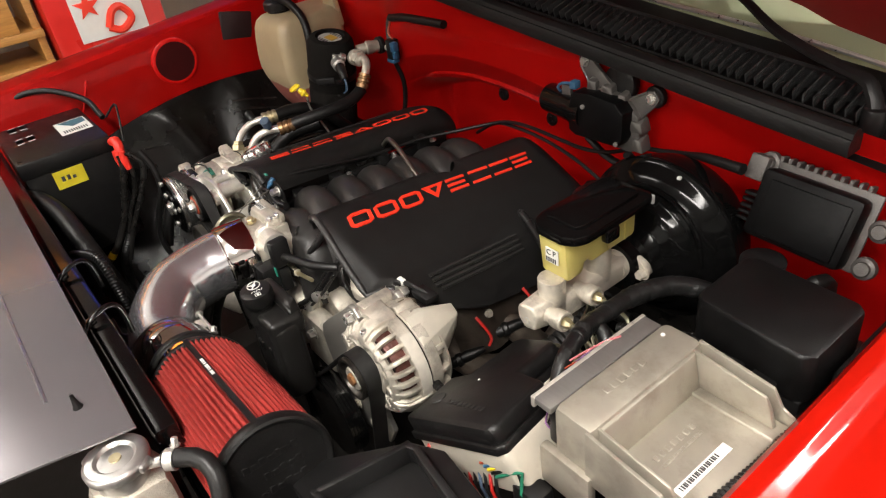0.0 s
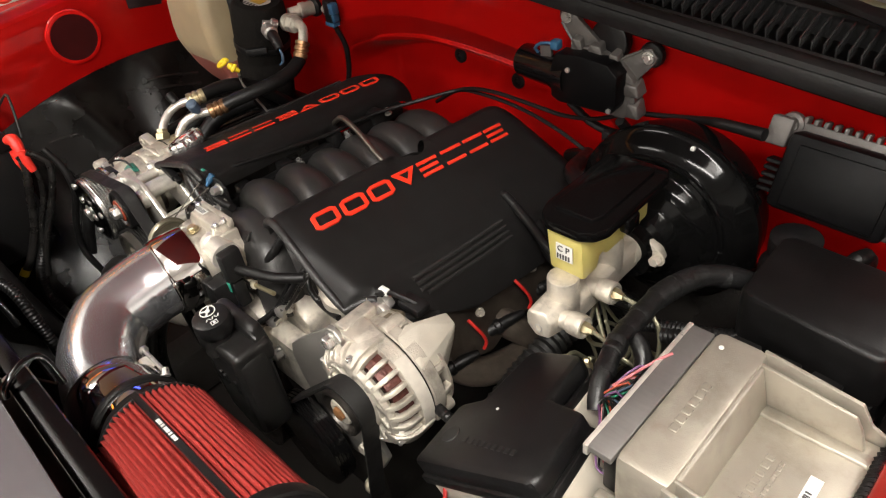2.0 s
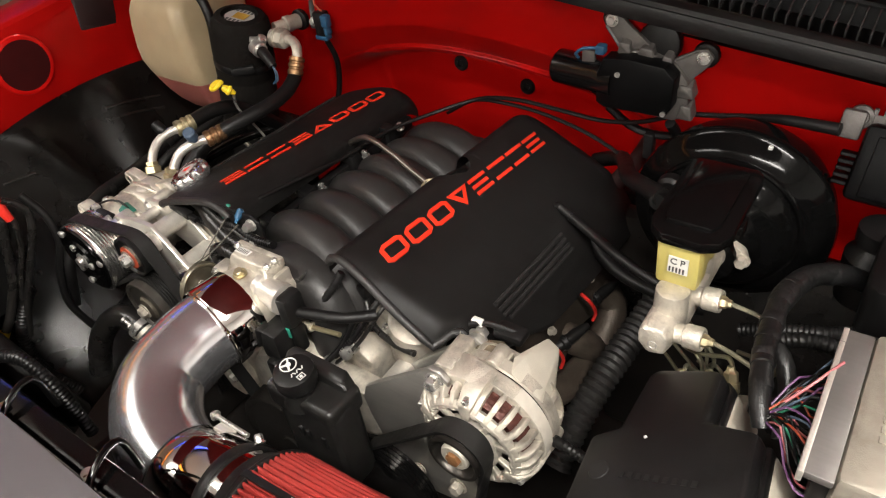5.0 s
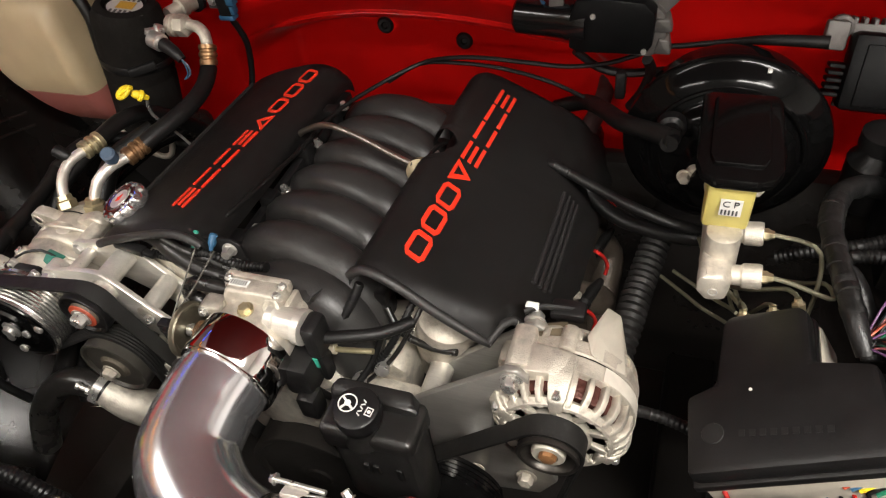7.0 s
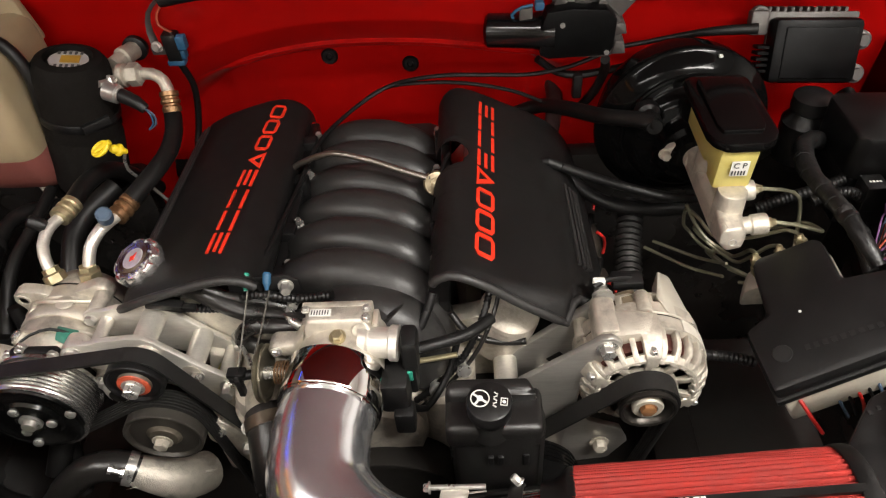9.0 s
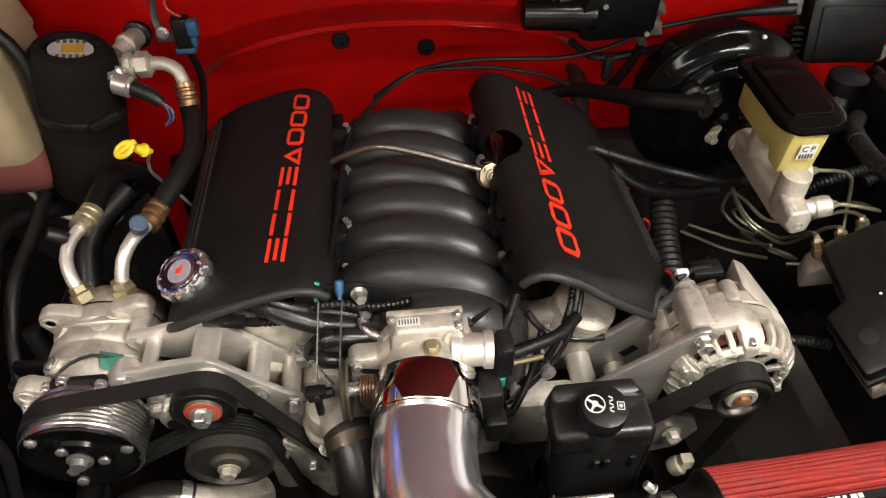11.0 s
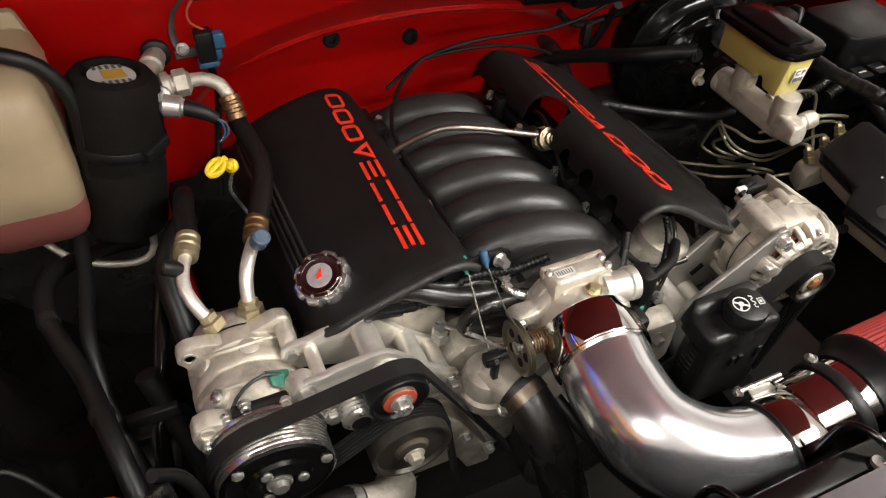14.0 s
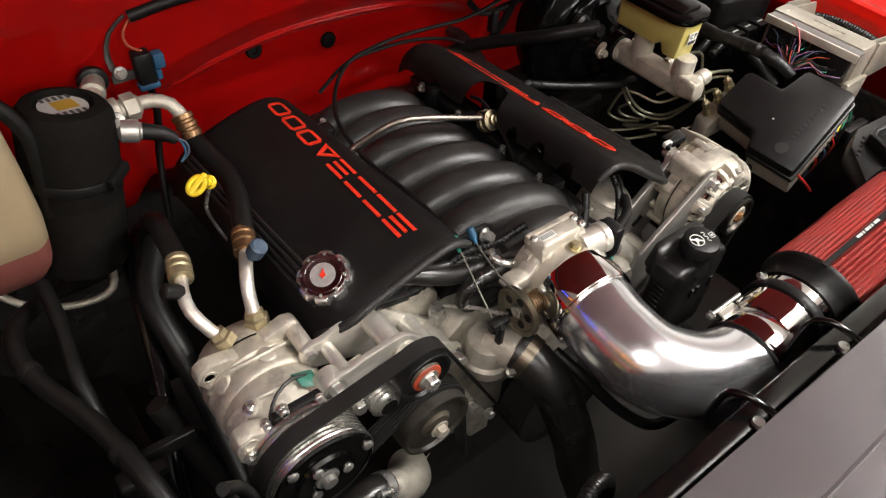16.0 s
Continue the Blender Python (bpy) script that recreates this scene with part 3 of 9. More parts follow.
    inner = [(c0 + 0.02, s0), (0.86 - c0, s0), (0.74, c0 + 0.06), (0.74, 0.94 - c0), (0.86 - c0, 1 - s0), (c0 + 0.02, 1 - s0), (0.14, 0.94 - c0), (0.14, c0 + 0.06)]
    ring = [[outer[k], outer[(k + 1) % 8], inner[(k + 1) % 8], inner[k]] for k in range(8)]
    tri, hole = [(0.0, 1), (0.44, 0), (0.90, 1)], [(0.24, 0.86), (0.44, 0.36), (0.66, 0.86)]
    wedge = [[tri[k], tri[(k + 1) % 3], hole[(k + 1) % 3], hole[k]] for k in range(3)]
    bars = [[[(0, 0), (0.82, 0), (0.82, s0), (0, s0)]], [[(0, 0.405), (0.76, 0.405), (0.76, 0.595), (0, 0.595)]], [[(0, 1 - s0), (0.82, 1 - s0), (0.82, 1), (0, 1)]]]
    pair = [[[(0.02, 1 - s0), (0.90, 1 - s0), (0.90, 1), (0.02, 1)]], [[(0.02, 0), (0.84, 0), (0.84, s0), (0.02, s0)]]]
    ya, yb, ta, tb = (0.868, 0.530, -0.135, -0.146) if side < 0 else (0.503, 0.848, 0.134, 0.147)

    def on_shell(u, x):
        lo, hi = 0.12, 1.0
        for _ in range(18):
            mid = (lo + hi) / 2
            if side * (shell(u, mid)[0] - x) < 0:
                lo = mid
            else:
                hi = mid
        return lo

    def mark(i, polys):
        bm = bmesh.new()
        for poly in polys:
            bm.faces.new([bm.verts.new((i + a + 0.12 * b, b, 0)) for a, b in poly])
        bmesh.ops.remove_doubles(bm, verts=bm.verts, dist=0.0005)
        bmesh.ops.subdivide_edges(bm, edges=bm.edges[:], cuts=1)
        for v in bm.verts:
            y = ya + (yb - ya) * v.co.x / 7.9
            x = ta + (tb - ta) * v.co.x / 7.9 + side * 0.0215 * (1 - v.co.y)
            u = (y - y0) / (y1 - y0)
            vv = on_shell(u, x)
            q, q2 = Vector(shell(u, vv)), Vector(shell(u, vv + 0.02))
            nrm = Vector((0, 1, -0.14)).cross((q2 - q).normalized()).normalized()
            if nrm.z < 0:
                nrm = -nrm
            v.co = Vector((q.x, y, q.z)) + nrm * 0.0012
        r = bmesh.ops.extrude_face_region(bm, geom=bm.faces[:])
        bmesh.ops.translate(bm, verts=[e for e in r["geom"] if isinstance(e, bmesh.types.BMVert)], vec=(0, 0, -0.0035))
        part("wordmark_shape", bm, RED_TEXT, ob, "raised red plain shape", 25)
    for i, shapes in enumerate(([ring], [ring], [ring], [wedge], bars, pair, pair, bars)):
        for polys in shapes:
            mark(i, polys)
    # rolled lip along the front edge
    bm = bmesh.new()
    tube(bm, [Vector(shell(0, v / 30)) for v in range(3, 28)], 0.0052, 10, smooth=False)
    part("rolled_lip", bm, COVER, ob)
    # moulded ribs on the outboard flank
    for k in range(4):
        bm = bmesh.new()
        vv = (0.70 if side < 0 else 0.70) + 0.030 * k
        pts = [Vector(shell(u / 20, vv)) for u in range(2 if side < 0 else 3, 19 if side < 0 else 12)]
        pts = [p + Vector((side * 0.0012, 0, 0.001)) for p in pts]
        tube(bm, pts, 0.0028, 6, smooth=False)
        part("rib", bm, COVER, ob)
    return ob, shell


COVER_W, SHELL_W = cover(-1)
COVER_E, SHELL_E = cover(1)


# ---- intake manifold ----
def intake():
    ob = thing("intake_manifold", (0, 0.66, 0.9), "grey-black nylon intake manifold with arched runners", "intake manifold")
    bm = bmesh.new()
    box(bm, (-0.095, 0.50, 0.88), (0.09, 0.90, 0.985), 0.02)
    part("plenum", bm, INTAKE, ob)
    for k in range(6):
        y = 0.850 - 0.062 * k
        dz = 0.012 - 0.030 * (y - 0.54) / 0.3
        bm = bmesh.new()
        tube(bm, [(-0.098, y + 0.012, 0.930 + dz), (-0.085, y + 0.010, 0.975 + dz), (-0.045, y + 0.004, 0.999 + dz), (0.005, y - 0.006, 1.004 + dz),
                  (0.050, y - 0.018, 0.992 + dz), (0.076, y - 0.028, 0.962 + dz), (0.084, y - 0.034, 0.91 + dz)],
             [0.022, 0.027, 0.030, 0.0315, 0.0315, 0.030, 0.029], 18, step=0.008)
        part("runner", bm, INTAKE, ob)
    bm = bmesh.new()
    tube(bm, [(-0.075, 0.498, 0.94), (-0.05, 0.492, 0.98), (0.0, 0.490, 1.000), (0.045, 0.484, 0.992), (0.066, 0.477, 0.962), (0.070, 0.474, 0.92)], [0.03, 0.034, 0.036, 0.036, 0.035, 0.034], 18, step=0.008)
    part("runner", bm, INTAKE, ob)
    bm = bmesh.new()
    box(bm, (-0.055, 0.455, 0.945), (0.045, 0.50, 1.03), 0.014)
    part("throttle_neck", bm, INTAKE, ob)
    for x0, z0, x1, z1 in ((-0.036, 1.03, -0.072, 1.035), (0.028, 1.015, 0.058, 1.045)):
        bm = bmesh.new()
        prism(bm, [(x0, z0 - 0.012), (x1, z1), (x0 + 0.004, z0 + 0.004)], "y", 0.462, 0.466)
        part("gusset", bm, INTAKE, ob)
    # fuel crossover pipe and its damper
    ln = thing("fuel_crossover_pipe", (0, 0.70, 1.03), "bare steel fuel crossover pipe over the runners", "fuel pipe")
    bm = bmesh.new()
    tube(bm, [(-0.112, 0.732, 1.022), (-0.095, 0.728, 1.036), (-0.048, 0.711, 1.062), (0.0, 0.70, 1.058), (0.05, 0.686, 1.047), (0.078, 0.680, 1.040)], 0.0042, 10, step=0.006)
    part("pipe", bm, mat("bare_steel_pipe", (0.27, 0.24, 0.205), 0.34, 0.9, vary=0.15, scale=80), ln)
    bm = bmesh.new()
    lathe(bm, (0.086, 0.688, 1.026), (0.092, 0.655, 1.048), [(0, 0.012), (0.004, 0.016), (0.012, 0.0165), (0.0135, 0.0145), (0.017, 0.0145), (0.019, 0.015), (0.021, 0.015), (0.0225, 0.0085), (0.027, 0.0085), (0.028, 0.0055), (0.032, 0.0055), (0.033, 0.0)], 24)
    part("damper", bm, mat("dull_brass_zinc", (0.26, 0.215, 0.14), 0.36, 0.85, vary=0.2, scale=90), ln, "round zinc plated pulsation damper")
    bm = bmesh.new()
    cyl(bm, (0.078, 0.680, 1.040), (0.112, 0.68, 1.030), 0.009)
    part("union", bm, PLASTIC, ln)
    # fuel rails with injector clips
    for s, x in ((-1, -0.102), (1, 0.098)):
        rail = thing("fuel_rail", (x, 0.68, 0.98), "black fuel rail beside the runners with small bolts", "fuel rail", "fuel rails")
        bm = bmesh.new()
        box(bm, (x - 0.007, 0.50, 0.985), (x + 0.007, 0.87, 1.005), 0.003)
        part("bar", bm, PLASTIC, rail)
        for y in (0.545, 0.62, 0.72, 0.81):
            bm = bmesh.new()
            box(bm, (x - s * 0.004 - 0.012, y - 0.012, 0.975), (x - s * 0.004 + 0.010, y + 0.010, 1.018), 0.004)
            part("injector_plug", bm, PLASTIC, rail)
            bolt(rail, (x - s * 0.012, y + 0.022, 1.002), (0, -0.2, 1), 0.005, 0.010)
    bm = bmesh.new()
    tube(bm, [(0.082, 0.60, 1.0), (0.086, 0.64, 1.03), (0.098, 0.70, 1.045), (0.104, 0.735, 1.035)], 0.003, 6)
    tagged(part("vent_wire", bm, RUBBER), "thin black wire by the fuel damper", "wire")
    bm = bmesh.new()
    lathe(bm, (0.098, 0.900, 1.008), (0.118, 0.886, 1.013), [(0, 0.004), (0.006, 0.006), (0.016, 0.006), (0.018, 0.004), (0.026, 0.0035), (0.026, 0)], 12)
    tagged(part("blue_vacuum_cap", bm, BLUE), "small blue vacuum cap at the cover's back corner", "cap")


intake()


# ---- oil filler cap ----
def oil_cap():
    c = Vector((-0.257, 0.543, 1.046))
    d = Vector((-0.36, -0.20, 1)).normalized()
    ob = thing("oil_filler_cap", c, "polished billet oil cap with scalloped edge and red badge", "oil cap")
    bm = bmesh.new()
    m = Matrix.Translation(c) @ frame_to((0, 0, 0), d)
    rings = []
    for h, r0 in ((-0.018, 0.026), (-0.012, 0.0305), (-0.002, 0.031), (0.002, 0.0285), (0.003, 0.0255)):
        ring = []
        for k in range(96):
            a = 2 * math.pi * k / 96
            dip = max(0, math.cos(a * 8)) ** 2 * 0.0048 if h < 0.0025 else 0
            ring.append(bm.verts.new(m @ Vector(((r0 - dip) * math.cos(a), (r0 - dip) * math.sin(a), h))))
        rings.append(ring)
    for a, b in zip(rings, rings[1:]):
        for k in range(96):
            bm.faces.new((a[k], a[(k + 1) % 96], b[(k + 1) % 96], b[k]))
    bm.faces.new(rings[0][::-1])
    bm.faces.new(rings[-1])
    part("grip", bm, mat("polished_billet", (0.78, 0.76, 0.74), 0.17, 0.9, vary=0.06, scale=60), ob)
    bm = bmesh.new()
    lathe(bm, c + d * 0.003, c + d, [(0, 0.0245), (0.0012, 0.0245), (0.0016, 0.0225), (0.0009, 0.021), (0.0009, 0)], 36)
    part("face", bm, mat("spun_billet_face", (0.40, 0.36, 0.37), 0.20, 1.0, vary=0.1, scale=200), ob)
    bm = bmesh.new()
    prism(bm, [(0.0, 0.008), (0.0025, 0.001), (0.004, -0.001), (0.001, -0.003), (0.0, -0.005), (-0.002, -0.002), (-0.004, 0.0), (-0.0015, 0.002)], "z", 0.0044, 0.0054)
    bmesh.ops.transform(bm, matrix=m @ pose(0, 0, 0, 0, 0, 25), verts=bm.verts)
    part("badge", bm, RED_TEXT, ob, "small red emblem")
    bm = bmesh.new()
    lathe(bm, c + d * 0.0036, c + d, [(0, 0.0), (0.0, 0.0140), (0.0006, 0.0138), (0.0006, 0)], 32)
    part("centre_disc", bm, mat("pale_brushed_disc", (0.66, 0.63, 0.62), 0.36, 0.6, vary=0.2, scale=260), ob)
    bm = bmesh.new()
    lathe(bm, c + d * 0.0034, c + d, [(0, 0.0195), (0.0012, 0.0195), (0.0012, 0.0205), (0, 0.0205)], 32)
    part("face_ring", bm, CHROME, ob)
    for k in range(8):
        a = 2 * math.pi * (k + 0.5) / 8
        bm = bmesh.new()
        p = m @ Vector((0.0235 * math.cos(a), 0.0235 * math.sin(a), 0.003))
        cyl(bm, p, p + d * 0.0022, 0.0016, seg=10)
        part("stud", bm, STEEL, ob)
    bm = bmesh.new()
    cyl(bm, c - d * 0.075, c - d * 0.017, 0.022)
    part("neck", bm, PLASTIC, ob)


oil_cap()


# ---- throttle body, coupler, intake pipe and filter ----
def throttle():
    ob = thing("throttle_body", (-0.005, 0.43, 0.96), "cast aluminium throttle body with cable wheel and sensor", "throttle body")
    bm = bmesh.new()
    lathe(bm, (-0.009, 0.460, 1.000), (-0.012, 0.36, 1.002), [(0, 0.050), (0.012, 0.050), (0.014, 0.0465), (0.030, 0.0460), (0.050, 0.0475), (0.060, 0.0475)], 48)
    part("barrel", bm, CAST, ob)
    bm = bmesh.new()
    hull(bm, [(-0.044, 0.460, 0.99), (0.026, 0.460, 0.99), (-0.044, 0.460, 1.048), (-0.038, 0.460, 1.057), (0.020, 0.460, 1.057), (0.026, 0.460, 1.050), (-0.042, 0.432, 1.050), (-0.036, 0.434, 1.057), (0.018, 0.434, 1.057), (0.024, 0.432, 1.050), (-0.046, 0.424, 0.99), (0.026, 0.424, 0.99)], 0.003)
    part("upper_casting", bm, CAST, ob)
    bm = bmesh.new()
    hull(bm, [(-0.036, 0.434, 1.046), (0.008, 0.434, 1.046), (-0.034, 0.412, 1.030), (0.010, 0.412, 1.030), (-0.040, 0.408, 0.99), (0.016, 0.408, 0.99), (-0.04, 0.44, 0.99), (0.016, 0.44, 0.99)], 0.004)
    part("front_web", bm, CAST, ob)
    bm = bmesh.new()
    prism(bm, [(-0.05, 1.0), (-0.084, 1.008), (-0.088, 1.015), (-0.080, 1.022), (-0.058, 1.022), (-0.044, 1.040)], "y", 0.430, 0.452, 0.003)
    part("left_lug", bm, CAST, ob)
    for x, y, z in ((0.016, 0.428, 1.040), (-0.028, 0.411, 1.012), (0.004, 0.410, 1.010)):
        bm = bmesh.new()
        lathe(bm, (x, y + 0.01, z), (x, y - 0.8, z + 0.5), [(0, 0.011), (0.010, 0.010), (0.012, 0.008), (0.0115, 0.004), (0.010, 0.0)], 18)
        part("boss", bm, CAST, ob)
    bm = bmesh.new()
    lathe(bm, (-0.009, 0.454, 0.998), (-0.011, 0.30, 0.999), [(0, 0.056), (0.010, 0.056), (0.012, 0.053)], 8)
    part("flange", bm, CAST, ob)
    for x, z in ((-0.040, 0.944), (0.040, 0.944), (0.042, 1.020)):
        bolt(ob, (x, 0.440, z), (0, -1, 0.1), 0.0055, 0.006)
    for x in (-0.032, -0.012, 0.008):
        bm = bmesh.new()
        hull(bm, [(x - 0.0016, 0.436, 1.046), (x + 0.0016, 0.436, 1.046), (x - 0.0016, 0.407, 1.024), (x + 0.0016, 0.407, 1.024), (x - 0.0016, 0.402, 0.992), (x + 0.0016, 0.402, 0.992), (x - 0.0016, 0.44, 0.992), (x + 0.0016, 0.44, 0.992)], 0.0006)
        part("cast_rib", bm, CAST, ob)
    bm = bmesh.new()
    prism(bm, [(-0.046, 1.046), (-0.046, 1.058), (0.028, 1.058), (0.028, 1.046)], "y", 0.4520, 0.4600, 0.002)
    part("rear_flange", bm, CAST_DULL, ob)
    for x, y in ((-0.041, 0.4495), (0.0225, 0.4495), (0.0225, 0.437)):
        bolt(ob, (x, y, 1.0560), (0, 0, 1), 0.0036, 0.0035)
    bolt(ob, (-0.078, 0.430, 1.0145), (0, -1, 0.15), 0.0048, 0.004)
    bm = bmesh.new()
    box(bm, (0.0265, 0.436, 0.996), (0.0330, 0.460, 1.044), 0.002)
    part("side_web", bm, CAST_DULL, ob)
    bm = bmesh.new()
    box(bm, (-0.036, 0.440, 1.0572), (-0.014, 0.449, 1.0578))
    part("sticker", bm, WHITE, ob, "small white barcode sticker")
    for k in range(7):
        bm = bmesh.new()
        box(bm, (-0.0345 + 0.0028 * k, 0.4415, 1.0579), (-0.0333 + 0.0028 * k, 0.4475, 1.0582))
        part("print_bar", bm, GREY_BAR, ob)
    bolt(ob, (-0.005, 0.418, 1.050), (0, -0.15, 1), 0.0065, 0.006, GOLD)
    bm = bmesh.new()
    lathe(bm, (0.014, 0.428, 1.030), (0.10, 0.421, 1.028), [(0, 0.019), (0.008, 0.019), (0.010, 0.0165), (0.030, 0.0165), (0.032, 0.019), (0.040, 0.019), (0.041, 0.012)], 24)
    part("idle_motor", bm, MACHINED, ob, "round machined idle air motor")
    bm = bmesh.new()
    box(bm, (0.056, 0.408, 1.000), (0.074, 0.438, 1.046), 0.006)
    box(bm, (0.058, 0.412, 0.955), (0.070, 0.430, 0.998), 0.005)
    part("motor_plug", bm, PLASTIC, ob)
    # throttle cable wheel, spring and shaft
    bm = bmesh.new()
    lathe(bm, (-0.086, 0.411, 1.003), (-1, 0.411, 1.003), [(0.003, 0.0235), (0, 0.0265), (0, 0.0295), (0.0015, 0.031), (0.004, 0.027), (0.0065, 0.031), (0.008, 0.0295), (0.008, 0.0265), (0.005, 0.0235), (0.0048, 0.009), (0.003, 0.009)], 40)
    wheel = part("cable_wheel", bm, mat("bronze_zinc_wheel", (0.22, 0.20, 0.15), 0.38, 0.85, vary=0.25, scale=90), ob)
    for k in range(5):
        a = 2 * math.pi * k / 5 + 0.4
        bm = bmesh.new()
        cyl(bm, (-0.0915, 0.411 + 0.0165 * math.cos(a), 1.003 + 0.0165 * math.sin(a)), (-0.0895, 0.411 + 0.0165 * math.cos(a), 1.003 + 0.0165 * math.sin(a)), 0.0052, seg=14)
        part("lightening_hole", bm, DARK, wheel)
    bm = bmesh.new()
    n = 9 * 14
    tube(bm, [(-0.050 - 0.028 * k / n, 0.411 + 0.0115 * math.cos(2 * math.pi * k / 14), 1.003 + 0.0115 * math.sin(2 * math.pi * k / 14)) for k in range(n + 1)], 0.0012, 6, smooth=False)
    part("return_spring", bm, mat("dull_bronze_spring", (0.22, 0.13, 0.07), 0.4, 0.7), ob, "coiled brassy return spring")
    bm = bmesh.new()
    cyl(bm, (-0.094, 0.411, 1.003), (-0.04, 0.411, 1.003), 0.007)
    part("shaft", bm, STEEL, ob)
    bm = bmesh.new()
    tube(bm, [(-0.044, 0.462, 1.012), (-0.058, 0.464, 1.014), (-0.068, 0.470, 1.018), (-0.072, 0.482, 1.020)], 0.0058, 10)
    part("vacuum_spigot", bm, STEEL, ob)
    bm = bmesh.new()
    box(bm, (0.030, 0.388, 0.955), (0.062, 0.43, 1.002), 0.006)
    box(bm, (0.044, 0.378, 0.93), (0.066, 0.40, 0.965), 0.004)
    part("position_sensor", bm, PLASTIC, ob, "black throttle position sensor")
    bm = bmesh.new()
    box(bm, (0.058, 0.4085, 0.985), (0.066, 0.4105, 1.000), 0.0008)
    part("plug_lock", bm, TEAL, ob, "green plug lock")
    # cable bracket
    br = thing("cable_bracket", (-0.105, 0.50, 1.02), "black stamped throttle cable bracket with bolts", "bracket")
    bm = bmesh.new()
    prism(bm, [(-0.140, 1.028), (-0.137, 1.056), (-0.120, 1.060), (-0.105, 1.056), (-0.070, 1.058), (-0.058, 1.050), (-0.056, 1.012), (-0.072, 1.008), (-0.095, 1.020)], "y", 0.498, 0.502, 0.0015)
    part("plate", bm, PLASTIC, br)
    for x, z in ((-0.073, 1.044), (-0.070, 1.020)):
        bolt(br, (x, 0.497, z), (0.2, -1, 0.2), 0.0065, 0.012)
    for x, material in ((-0.1150, TEAL), (-0.0915, BLUE)):
        bm = bmesh.new()
        lathe(bm, (x, 0.503, 1.060), (x - 0.001, 0.47, 1.03), [(0, 0.003), (0.002, 0.0048), (0.012, 0.0048), (0.016, 0.0028), (0.020, 0.002)], 12)
        part("cable_end", bm, material, br)
    for pts in ([(-0.1135, 0.490, 1.046), (-0.118, 0.440, 1.014), (-0.120, 0.414, 0.998)], [(-0.090, 0.490, 1.044), (-0.0930, 0.442, 1.032), (-0.0930, 0.414, 1.033)]):
        hose("throttle_cable", pts, 0.0010, mat("dull_cable_steel", (0.13, 0.122, 0.105), 0.5, 0.6), "thin bare steel throttle cable wire", "cable", "throttle cables", seg=6)
    bm = bmesh.new()
    lathe(bm, (-0.129, 0.412, 0.996), (-0.098, 0.413, 0.999), [(0, 0.0), (0, 0.0055), (0.002, 0.0075), (0.008, 0.0075), (0.009, 0.0095), (0.013, 0.0095), (0.014, 0.0060), (0.026, 0.0050), (0.026, 0)], 14)
    box(bm, (-0.122, 0.402, 0.972), (-0.115, 0.411, 1.000), 0.002)
    box(bm, (-0.130, 0.406, 0.999), (-0.110, 0.418, 1.006), 0.002)
    tagged(part("cable_end", bm, PLASTIC), "small black cable end fitting", "cable end")
    bm = bmesh.new()
    tube(bm, [(-0.142, 0.478, 0.984), (-0.122, 0.448, 0.994), (-0.102, 0.415, 1.002)], 0.0026, 8, smooth=False)
    tagged(part("steel_rod", bm, STEEL), "thin bare steel rod to the cable wheel", "rod")


throttle()

PIPE = [(-0.011, 0.405, 1.002), (-0.016, 0.365, 1.001), (-0.020, 0.330, 0.997), (-0.0135, 0.283, 0.990), (0.024, 0.246, 0.979), (0.075, 0.2285, 0.971), (0.125, 0.2265, 0.972), (0.190, 0.2300, 0.984)]


